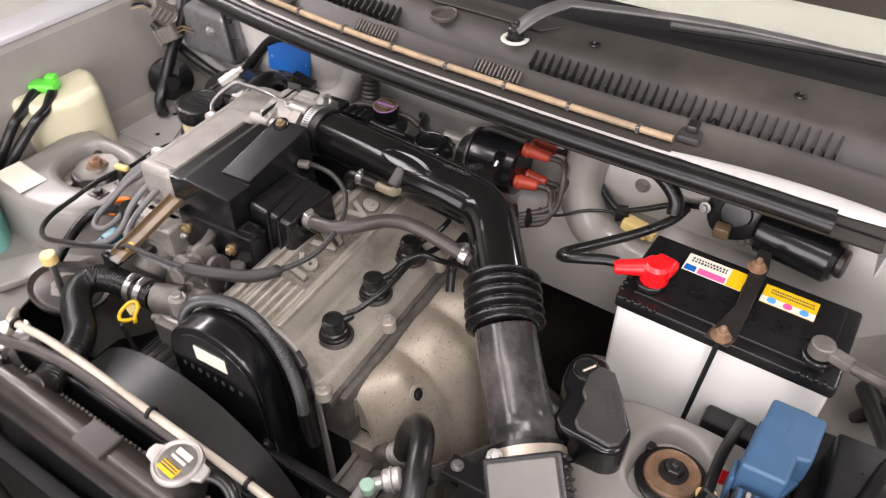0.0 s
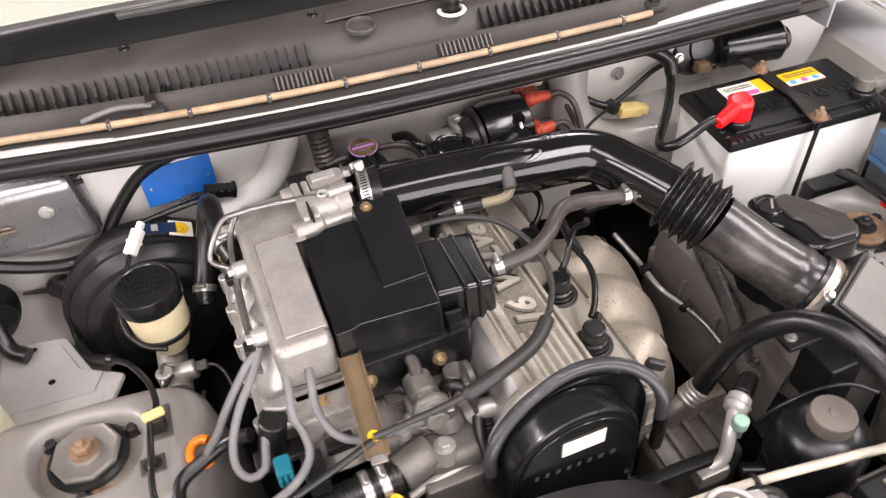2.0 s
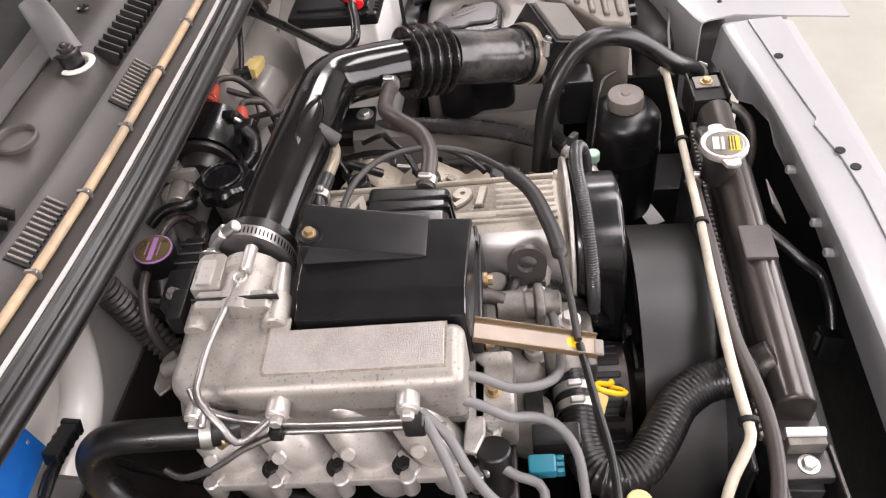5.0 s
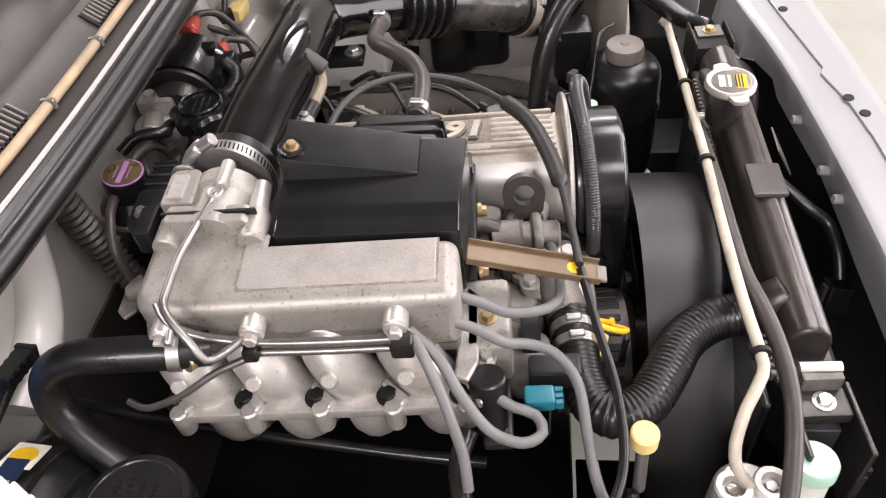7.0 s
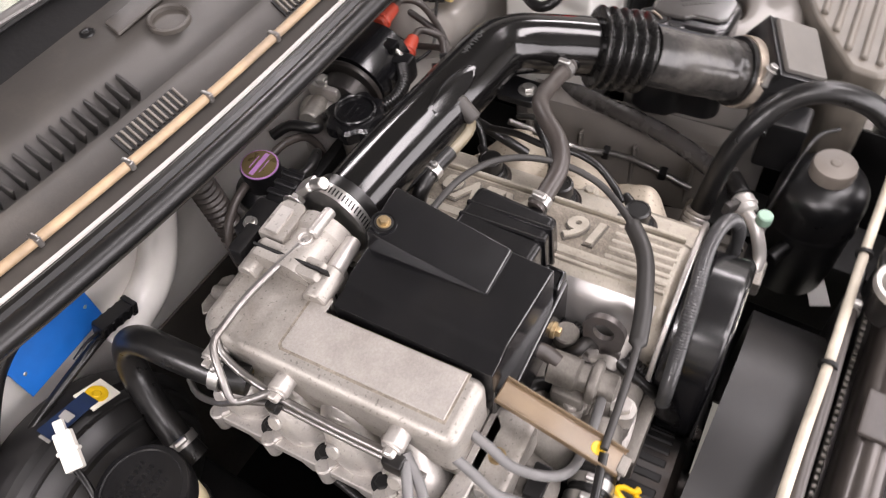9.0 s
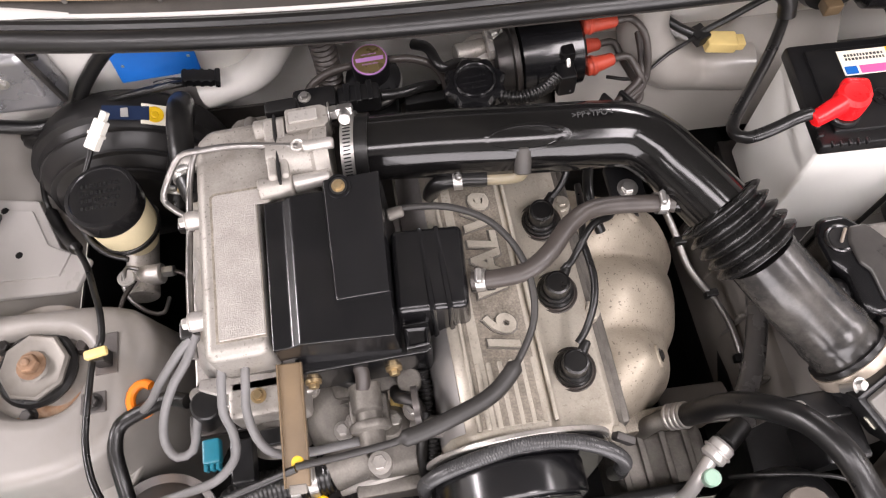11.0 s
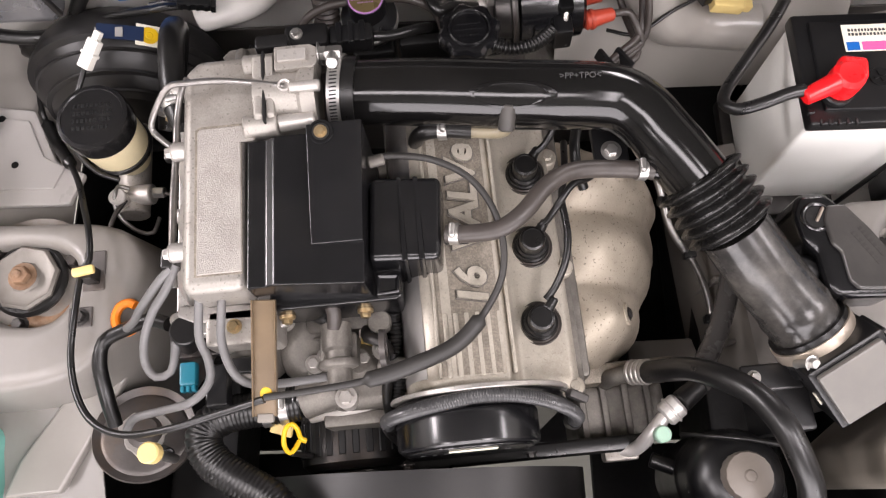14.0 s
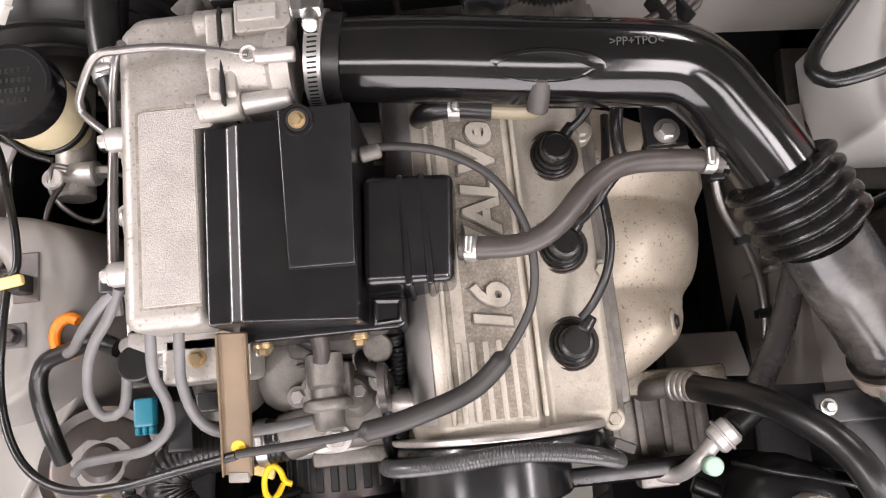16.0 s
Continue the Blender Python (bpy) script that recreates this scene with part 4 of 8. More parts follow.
p0, p1 = Vector(MAIN[0]), Vector(MAIN[1])
b = clamp_band(p0 + (p1 - p0) * 0.0, p0 + (p1 - p0) * 0.3, 0.0358, w=0.0125)
part("worm_clamp", b, "steel", ad, "slotted bright worm clamp")
b = None
for i in range(64):
    m = axis(p0 + (p1 - p0) * 0.15, p1)
    b = box(-0.0007, 0.0371, -0.0036, 0.0007, 0.03775, 0.0036, 0, 1, m @ Matrix.Rotation(2 * math.pi * i / 64, 4, "Z") @ Matrix.Rotation(radians(8), 4, "Y"), b)
tagged(part("clamp_slot", b, "iron", ad), kind="stuff")
c = p0 + (p1 - p0) * 0.15 + Vector((0, 0.026, 0.028))
part("clamp_housing", box(-0.0085, -0.011, -0.004, 0.0085, 0.011, 0.005, 0.003, 2, Matrix.Translation(c + Vector((0, 0.0, 0.002))) @ pose(0, 0, 0, -42, 0, 0)), "steel", ad, "pressed steel screw housing")
part("clamp_screw", cyl(c + Vector((0, -0.021, 0.016)), c + Vector((0, -0.006, 0.006)), 0.0058, bevel=0.001), "steel", ad)
# raised scoop, hose stubs, letters
OV = Matrix.Translation((-0.015, 0.1125, 0.9185)) @ pose(0, 0, 0, 33, 0, -6)
b = lathe([(0.0130, -0.012), (0.0155, -0.002), (0.0150, 0.0015), (0.0125, 0.0022), (0.0118, 0.0008), (0.001, 0.0)], OV @ Matrix.Diagonal((2.9, 0.88, 1, 1)), 40)
part("pipe_boss", b, "duct", ad, "dished oval boss", angle=0.8)
part("barb_stub", cyl((-0.018, 0.108, 0.910), (-0.022, 0.088, 0.893), 0.0082), "plastic_grey", ad)
part("branch_cone", tube([(0.112, 0.0435, 0.865), (0.122, 0.0435, 0.864), (0.134, 0.045, 0.862), (0.150, 0.049, 0.860)], lambda s: 0.0080 + 0.017 * max(0.0, s - 0.18) ** 0.9, 24, 0.003), "duct", ad, angle=1.0)
part("vent_stub", cyl((0.120, 0.0435, 0.865), (0.096, 0.0445, 0.867), 0.0072), "plastic", ad)
lettering(">PP+TPO<", 0.0085, 0.0003, pose(0.052, 0.1235, 0.9228, 6, 0, -4), "moulded_letters", "emboss", ad)
bk = (0.089, 0.079)
part("mount_bracket", box(bk[0] - 0.018, bk[1] - 0.012, 0.832, bk[0] + 0.018, bk[1] + 0.03, 0.842, 0.003), "plastic", ad)
part("bracket_bolt", bolt((*bk, 0.842), r=0.0072), "steel", ad)
part("resonator_neck", cyl((0.246, -0.052, 0.800), (0.288, -0.058, 0.792), 0.0165, 0.0165, 0.003), "plastic", ad)

# vent hoses
hose("breather_hose", [(-0.090, -0.006, 0.877), (-0.073, -0.009, 0.880), (-0.041, -0.010, 0.886), (-0.016, 0.002, 0.892), (0.011, 0.028, 0.892), (0.044, 0.044, 0.882), (0.106, 0.045, 0.866), (0.122, 0.042, 0.864)], 0.0088, "rubber_grey", "worn grey rubber breather hose with spring clamps", "hose", clamps=(0.05, 0.93), seg=16)
hose("vent_hose", [(-0.113, 0.119, 0.800), (-0.111, 0.111, 0.845), (-0.102, 0.107, 0.868), (-0.082, 0.106, 0.872), (-0.054, 0.101, 0.873)], 0.0082, "rubber", "short black rubber vent hose with a clamp", "hose", clamps=(0.78,), seg=16)
hose("vent_elbow", [(-0.059, 0.102, 0.873), (-0.034, 0.097, 0.875), (-0.022, 0.095, 0.880), (-0.018, 0.097, 0.890)], 0.0068, "elbow_tan", "dull tan plastic elbow on the vent hose", "pipe")
hose("throttle_cable", [(-0.157, 0.072, 0.893), (-0.132, 0.072, 0.895), (-0.095, 0.062, 0.898), (-0.062, 0.040, 0.896), (-0.042, 0.005, 0.890), (-0.038, -0.035, 0.882), (-0.050, -0.069, 0.874), (-0.086, -0.108, 0.866), (-0.134, -0.126, 0.862), (-0.179, -0.135, 0.858), (-0.229, -0.139, 0.857), (-0.272, -0.141, 0.857)], lambda s: 0.0034 if s < 0.53 or s > 0.80 else 0.0078, "fin_grey", "dark grey throttle cable with a thick rubber sleeve", "cable", step=0.004)
hose("bonnet_cable", [(-0.273, -0.142, 0.853), (-0.322, -0.150, 0.840), (-0.373, -0.158, 0.830), (-0.421, -0.157, 0.815), (-0.455, -0.141, 0.805), (-0.475, -0.112, 0.800), (-0.486, -0.071, 0.795), (-0.482, -0.026, 0.800), (-0.479, 0.018, 0.797), (-0.471, 0.032, 0.798), (-0.474, 0.062, 0.795), (-0.486, 0.097, 0.785), (-0.504, 0.138, 0.765), (-0.529, 0.177, 0.740), (-0.557, 0.214, 0.715), (-0.572, 0.244, 0.715), (-0.577, 0.263, 0.725), (-0.581, 0.302, 0.730), (-0.586, 0.343, 0.730)], lambda s: 0.0036 if s < 0.74 or s > 0.87 else 0.0078, "rubber", "black accelerator cable looping round the bay", "cable", step=0.004)

solo("cable_grommet", lathe([(0.019, 0.0), (0.019, 0.005), (0.013, 0.009), (0.0075, 0.013), (0.0065, 0.026)], axis((-0.589, 0.358, 0.731), (-0.582, 0.305, 0.731)), 24), "rubber", "black rubber cable grommet on the firewall", "grommet")

# ---------------------------------------------------------------- battery corner
BAT = pose(0.288, 0.077, 0.0, 0, 0, -4.0)
bt = thing("car_battery", "white car battery with black lid and yellow labels", "battery", (0.40, 0.135, 0.655), -4)
part("case", box(0.003, 0.003, 0.655, 0.241, 0.127, 0.846, 0.005, 3, BAT), "bat_white", bt)
part("lid", box(0, 0, 0.844, 0.244, 0.130, 0.862, 0.004, 2, BAT), "plastic", bt, "dusty black plastic lid")
part("lid_deck", box(0.016, 0.014, 0.860, 0.228, 0.118, 0.866, 0.002, 2, BAT), "plastic", bt)
for i in range(26):
    x = 0.010 + 0.0088 * i
    if 4 < i < 22:
        continue
    part("lid_tooth", box(x, -0.001, 0.858, x + 0.004, 0.006, 0.8640, 0.001, 1, BAT), "plastic", bt)
for i in range(3):
    part("lid_tooth", box(-0.001, 0.012 + 0.011 * i, 0.858, 0.006, 0.017 + 0.011 * i, 0.8640, 0.001, 1, BAT), "plastic", bt)
for i in range(6):
    x = 0.045 + 0.032 * i
    cap = part("vent_cap", lathe([(0.0115, 0), (0.0115, 0.0018), (0.010, 0.0018), (0.0098, 0.001), (0.001, 0.001)], BAT @ pose(x, 0.05, 0.866), 26), "plastic", bt)
    part("slot", box(-0.007, -0.0011, 0.8668, 0.007, 0.0011, 0.8686, 0, 1, BAT @ pose(x, 0.05, 0, 0, 0, 20), box(-0.0011, -0.007, 0.8668, 0.0011, 0.007, 0.8686, 0, 1, BAT @ pose(x, 0.05, 0, 0, 0, 20))), "plastic", cap)
lab = part("label", box(0.048, 0.080, 0.866, 0.118, 0.112, 0.8668, 0.0002, 1, BAT), "paper", bt, "white and yellow warning label")
part("stripe", box(0.100, 0.080, 0.8668, 0.118, 0.112, 0.8672, 0, 1, BAT), "yellow", lab)
part("stripe", box(0.066, 0.081, 0.8668, 0.098, 0.091, 0.8672, 0, 1, BAT), "pink", lab)
part("stripe", box(0.050, 0.081, 0.8668, 0.063, 0.091, 0.8672, 0, 1, BAT), "blue_plate", lab)
tagged(part("small_print", bars(BAT @ pose(0.075, 0.105, 0.8669), 2, 0.042, 0.003, 0.005, rng), "ink", lab), kind="stuff")
lab = part("label", box(0.140, 0.078, 0.866, 0.200, 0.110, 0.8668, 0.0002, 1, BAT), "yellow", bt, "yellow and white safety label")
part("stripe", box(0.140, 0.078, 0.8668, 0.200, 0.089, 0.8672, 0, 1, BAT), "paper", lab)
for i, c in enumerate(("label_blue", "pink", "label_blue")):
    part("sign", cyl(tuple(BAT @ Vector((0.152 + 0.018 * i, 0.0845, 0.8668))), tuple(BAT @ Vector((0.152 + 0.018 * i, 0.0845, 0.8676))), 0.005, bevel=0.0001), c, lab)
tagged(part("small_print", bars(BAT @ pose(0.172, 0.103, 0.8669), 2, 0.048, 0.0022, 0.005, rng), "ink", lab), kind="stuff")
P = BAT @ Vector((0.028, 0.032, 0.866))
part("terminal_ring", cyl(P, P + Vector((0, 0, 0.008)), 0.0165), "plastic", bt)
part("post", cyl(P, P + Vector((0, 0, 0.02)), 0.0085), "steel", bt)
N = BAT @ Vector((0.216, 0.026, 0.866))
part("terminal_ring", cyl(N, N + Vector((0, 0, 0.008)), 0.0165), "plastic", bt)
part("post", cyl(N, N + Vector((0, 0, 0.024)), 0.0085), "steel", bt)
tc = thing("positive_terminal_cover", "bright red rubber cover on the battery terminal", "terminal cover", (P.x, P.y, 0.874), -4)
part("cap", lathe([(0.0165, 0), (0.017, 0.012), (0.0165, 0.022), (0.012, 0.026), (0.004, 0.0265)], pose(P.x + 0.002, P.y + 0.004, 0.874), 20), "red", tc)
part("nose", box(-0.008, 0.0, 0.882, 0.020, 0.026, 0.899, 0.006, 3, pose(P.x, P.y, 0, 0, 0, -12)), "red", tc)
part("sleeve", cyl((P.x - 0.008, P.y + 0.001, 0.890), (P.x - 0.042, P.y - 0.010, 0.884), 0.0105, 0.0085, seg=16), "red", tc)
hose("battery_cable", [(0.278, 0.104, 0.886), (0.263, 0.103, 0.884), (0.237, 0.098, 0.878), (0.214, 0.098, 0.870), (0.207, 0.111, 0.862), (0.215, 0.129, 0.858), (0.245, 0.163, 0.858), (0.278, 0.201, 0.860), (0.305, 0.238, 0.865), (0.315, 0.261, 0.872)], 0.0064, "rubber", "thick black battery cable curving to the firewall", "cable", seg=14)
tn = thing("negative_terminal", "dull lead clamp on the battery post", "battery terminal", (N.x, N.y, 0.874), -4)
part("clamp", cyl((N.x, N.y, 0.875), (N.x, N.y, 0.892), 0.0125), "alu_dirty", tn)
part("lug", box(0.006, -0.007, 0.878, 0.034, 0.007, 0.890, 0.002, 2, pose(N.x, N.y, 0, 0, 0, -20)), "alu_dirty", tn)
hose("earth_cable", [(N.x + 0.03, N.y - 0.012, 0.885), (N.x + 0.06, N.y - 0.015, 0.882), (N.x + 0.085, N.y + 0.005, 0.86), (N.x + 0.09, N.y + 0.03, 0.82), (N.x + 0.07, N.y + 0.05, 0.75)], 0.0075, "rubber_grey", "grey battery earth cable bending to the wing", "cable")
hd = thing("battery_hold_down", "rust-edged black steel battery hold-down bar", "bracket", tuple(BAT @ Vector((0.126, 0.06, 0.868))), -4)
part("bar", prism([(0.110, -0.012), (0.132, -0.014), (0.138, 0.0), (0.137, 0.05), (0.135, 0.13), (0.13, 0.16), (0.115, 0.16), (0.117, 0.12), (0.121, 0.05), (0.112, 0.004)], 0.869, 0.8725, 0.001, 1, BAT), "steel_dark", hd)
part("rust_foot", prism([(0.108, -0.016), (0.134, -0.018), (0.139, 0.0), (0.111, 0.006)], 0.8726, 0.8738, 0.0004, 1, BAT), "rust_dark", hd, "rusted foot")
for y, a, z in ((-0.006, "front_nut", 0.873), (0.122, "rear_nut", 0.873)):
    w = BAT @ Vector((0.123, y, z))
    part(a, cyl(w, w + Vector((0, 0, 0.016)), 0.0032, bm=bolt(w, r=0.0075, h=0.008)), "rust", hd)
w0, w1 = BAT @ Vector((0.123, -0.010, 0.87)), BAT @ Vector((0.112, -0.012, 0.66))
part("rod", cyl(w0, w1, 0.003), "iron", hd)
solo("battery_tray", box(-0.01, -0.02, 0.635, 0.255, 0.145, 0.655, 0.004, 2, BAT), "steel_dark", "black steel tray under the battery", "tray")
solo("tray_support", box(0.03, 0.0, 0.35, 0.22, 0.13, 0.634, 0.01, 2, BAT), "paint", "white painted support under the battery tray", "bracket")
solo("battery_tie", box(0.135, -0.03, 0.70, 0.215, 0.0, 0.762, 0.006, 2, BAT), "plastic", "black plastic block in front of the battery", "relay")

# fuse boxes
fz = thing("fuse_box", "faded blue fuse box cover over a smoky clear base", "fuse box", (0.5, -0.03, 0.768))
part("cover", prism([(0.479, 0.026), (0.532, 0.0225), (0.527, -0.034), (0.514, -0.037), (0.511, -0.0705), (0.468, -0.070)], 0.816, 0.8555, 0.004, 3), "blue_box", fz)
part("skirt", prism([(0.476, 0.024), (0.530, 0.0205), (0.526, -0.034), (0.509, -0.069), (0.4665, -0.067)], 0.808, 0.818, 0.003, 2), "blue_box", fz)
part("latch", box(0.464, -0.071, 0.784, 0.469, -0.046, 0.830, 0.002, 2), "blue_box", fz)
part("hinge", box(0.486, 0.024, 0.832, 0.516, 0.031, 0.848, 0.003, 2), "blue_box", fz)
part("base", prism([(0.480, 0.021), (0.526, 0.018), (0.506, -0.066), (0.470, -0.064)], 0.768, 0.810, 0.004, 2), "clear", fz, "smoky clear plastic base")
part("fuse_tray", prism([(0.472, -0.072), (0.507, -0.073), (0.503, -0.104), (0.474, -0.103)], 0.778, 0.826, 0.003, 2), "clear", fz, "smoky clear fuse tray")
for k in range(4):
    part("fuse", box(0.475 + 0.0075 * k, -0.096, 0.825, 0.479 + 0.0075 * k, -0.078, 0.832, 0.001, 1), "plug_grey" if k % 2 else "blue_box", fz)
part("terminal_stud", cyl((0.487, -0.112, 0.772), (0.487, -0.112, 0.790), 0.0075), "brass", fz, "copper-coloured terminal stud")
tagged(part("moulded_mark", bars(pose(0.500, 0.0, 0.8556, 0, 0, 85), 1, 0.02, 0.004, 0.006, rng), "blue_box", fz), kind="stuff")
solo("wiring_connector", box(-0.010, -0.006, -0.005, 0.010, 0.006, 0.005, 0.002, 2, pose(0.452, -0.074, 0.790, 0, 10, 20)), "yellow_pale", "small tan wiring connector by the fuse box", "connector")
rb = thing("relay_box", "black relay box beside the fuse box", "relay box", (0.56, -0.06, 0.72), -6)
part("base", box(0.525, -0.16, 0.72, 0.60, 0.06, 0.80, 0.006), "plastic", rb)
part("lid", box(0.53, -0.15, 0.80, 0.595, -0.08, 0.845, 0.005), "plastic", rb)
part("lid", box(0.545, -0.07, 0.80, 0.60, 0.03, 0.84, 0.005), "plastic", rb)
solo("red_link", box(0.458, -0.045, 0.776, 0.468, -0.030, 0.784, 0.002), "red", "small red plug below the fuse box", "plug")
hose("wiring_loom", [(0.575, 0.16, 0.78), (0.59, 0.10, 0.80), (0.60, 0.04, 0.82), (0.59, -0.02, 0.845), (0.57, -0.08, 0.835), (0.54, -0.13, 0.80)], 0.012, "rubber", "black taped wiring loom by the wing", "cable")
hose("wiring_loom", [(0.60, 0.12, 0.78), (0.61, 0.05, 0.795), (0.61, -0.04, 0.80), (0.59, -0.12, 0.79), (0.56, -0.17, 0.77)], 0.007, "rubber", "thin black wiring loom by the wing", "cable")

hose("wiring_loom", [(0.462, 0.045, 0.775), (0.456, 0.005, 0.790), (0.452, -0.035, 0.796), (0.452, -0.080, 0.794), (0.462, -0.118, 0.786), (0.490, -0.140, 0.775)], 0.006, "seal_rubber", "black taped wiring loom over the strut tower", "cable")
for m, k in ((pose(0.452, -0.096, 0.800, 6, 8, 75), 0.8), (pose(0.466, -0.132, 0.795, 0, -12, -25), 1.1)):
    jc = thing("loom_connector", "black plastic wiring connector on its loom", "connector", tuple(m.translation - Vector((0, 0, 0.012))))
    part("housing", box(-0.016 * k, -0.010, -0.010, 0.016 * k, 0.010, 0.010, 0.002, 2, m), "plastic", jc)
    part("latch", box(-0.010, -0.004, 0.009, 0.010 * k, 0.004, 0.0135, 0.0012, 1, m), "plastic_grey", jc)
    part("collar", box(0.013 * k, -0.012, -0.012, 0.019 * k, 0.012, 0.012, 0.002, 1, m), "plastic", jc)

# resonator box between duct and battery
rs = thing("intake_resonator", "glossy black plastic resonator box with moulded marks", "air intake box", (0.33, -0.04, 0.76))
RS = [(0.270, 0.000), (0.280, 0.021), (0.308, 0.021), (0.336, -0.013), (0.365, -0.058), (0.364, -0.087), (0.350, -0.097), (0.296, -0.093), (0.285, -0.081), (0.284, -0.043), (0.273, -0.031)]
part("shell", prism(RS, 0.755, 0.818, 0.012, 4), "cover_black", rs)
part("lid", prism([(0.332 + (x - 0.323) * 0.66, -0.045 + (y + 0.040) * 0.80) for x, y in RS], 0.816, 0.8225, 0.004, 3), "res_sheen", rs)
tagged(part("moulded_mark", bars(pose(0.339, -0.041, 0.8227, 0, 0, -62), 2, 0.040, 0.0040, 0.009, rng, t=0.0004, space=0.6), "res_sheen", rs), kind="stuff")
part("port_ring", lathe([(0.0165, 0.0), (0.0160, 0.0020), (0.0145, 0.0028), (0.0124, 0.0020), (0.0115, 0.0)], pose(0.292, -0.007, 0.8175), 32), "cover_black", rs)
part("port_hole", cyl((0.292, -0.007, 0.8165), (0.292, -0.007, 0.8195), 0.0118, bevel=0.0003), "iron", rs, "dark recessed port")
part("port_clip", box(-0.009, -0.0016, 0.0, 0.009, 0.0016, 0.0035, 0.001, 1, pose(0.295, -0.005, 0.8190, 0, 0, 55)), "clamp_tan", rs, "small pale metal clip")
part("base", prism([(x, y - 0.012) for x, y in RS], 0.68, 0.754, 0.006, 2), "plastic", rs, "matt black base")

# air filter box with sensor lid
af = thing("air_filter_box", "matt black air filter box with a flat sensor lid", "air filter", (0.30, -0.22, 0.62))
AX = Vector((0.85, 0.425, 0.29)).normalized()
AY = Vector((0.043, -0.041, -0.024))
AY = (AY - AX * AY.dot(AX)).normalized()
AZ = AX.cross(AY)
if AZ.z < 0:
    AY, AZ = -AY, -AZ
AFL = Matrix.Translation((0.2965, -0.178, 0.819)) @ Matrix((AX, AY, AZ)).transposed().to_4x4()
part("sensor_lid", box(-0.035, -0.030, -0.008, 0.035, 0.030, 0.001, 0.003, 2, AFL), "lid_grey", af, "flat grey sensor lid")
part("sensor_body", box(-0.041, -0.036, -0.060, 0.041, 0.036, -0.006, 0.004, 2, AFL), "plastic", af)
for k in range(7):
    part("body_rib", box(0.038, -0.032 + 0.010 * k, -0.05, 0.045, -0.028 + 0.010 * k, -0.01, 0.001, 1, AFL), "plastic", af)
part("label_strip", box(-0.0425, -0.010, -0.026, -0.041, 0.004, -0.021, 0.0004, 1, AFL), "paper", af, "small white label")
part("flange", cyl(REAR[-1], tuple(Vector(REAR[-1]) + (Vector(REAR[-1]) - Vector(REAR[-2])).normalized() * 0.014), 0.0425, 0.044, 0.003, 26), "plastic", af)
CASE = [(0.455, -0.150), (0.390, -0.183), (0.312, -0.233), (0.306, -0.266), (0.314, -0.277), (0.535, -0.290), (0.545, -0.150)]
part("mount_lug", box(0.200, -0.172, 0.760, 0.262, -0.144, 0.768, 0.003, 2, pose(0, 0, 0)), "plastic", af, "dark bracket lug with a bolt")
part("lug_web", box(0.222, -0.215, 0.690, 0.268, -0.165, 0.764, 0.005, 2), "plastic", af)
part("lug_bolt", bolt((0.212, -0.157, 0.768), r=0.0048, h=0.005), "steel", af)
part("filter_case", prism(CASE, 0.60, 0.797, 0.008, 3), "case_dusty", af, "dusty grey filter case")
for i in range(6):
    y = -0.268 + 0.019 * i
    part("case_rib", box(0.325 + 0.004 * i + 1.35 * max(0, y + 0.235), y, 0.794, 0.53, y + 0.0090, 0.8030, 0.0036, 3), "case_dusty", af)
for i in range(9):
    part("case_clip", box(0.33 + 0.022 * i, -0.288 - 0.0013 * i, 0.775, 0.338 + 0.022 * i, -0.276 - 0.0013 * i, 0.793, 0.001, 1), "plastic", af)
# right strut tower
def tower_shell(cx, cy, outer, hole, top, m):
    """A flat-topped tower with rounded shoulders round an uneven opening."""
    b = bmesh.new()
    n = 60
    def ray_to(poly, a):
        best = 1.0
        d = (math.cos(a), math.sin(a))
        for (x0, y0), (x1, y1) in zip(poly, poly[1:] + poly[:1]):
            ex, ey = x1 - x0, y1 - y0
            den = d[0] * ey - d[1] * ex
            if abs(den) < 1e-9:
                continue
            t = (x0 * ey - y0 * ex) / den
            s = (x0 * d[1] - y0 * d[0]) / den
            if t > 0 and -1e-6 <= s <= 1 + 1e-6:
                best = min(best, t)
        return best
    raw = [ray_to(outer, 2 * math.pi * i / n) for i in range(n)]
    far = [sum(raw[(i + j) % n] for j in (-2, -1, 0, 1, 2)) / 5 for i in range(n)]
    def ring(fn, z):
        return [b.verts.new((cx + fn(i) * math.cos(2 * math.pi * i / n), cy + fn(i) * math.sin(2 * math.pi * i / n), z)) for i in range(n)]
    raw2 = [ray_to(hole, 2 * math.pi * i / n) for i in range(n)]
    rr = [sum(raw2[(i + j) % n] for j in (-2, -1, 0, 1, 2)) / 5 for i in range(n)]
    w = [max(0.02, far[i] - rr[i]) for i in range(n)]
    rings = [ring(lambda i: rr[i] - 0.006, top - 0.024), ring(lambda i: rr[i] - 0.002, top - 0.006), ring(lambda i: rr[i] + 0.0025, top), ring(lambda i: rr[i] + min(0.012, 0.3 * w[i]), top + 0.0015),
             ring(lambda i: far[i] - min(0.022, 0.5 * w[i]), top), ring(lambda i: far[i] - min(0.010, 0.25 * w[i]), top - 0.003), ring(lambda i: far[i] - 0.003, top - 0.011), ring(lambda i: far[i], top - 0.035), ring(lambda i: far[i] + 0.012, top - 0.12), ring(lambda i: far[i] + 0.015, 0.45)]
    for p, q in zip(rings, rings[1:]):
        for i in range(n):
            b.faces.new((p[i], p[(i + 1) % n], q[(i + 1) % n], q[i]))
    return b


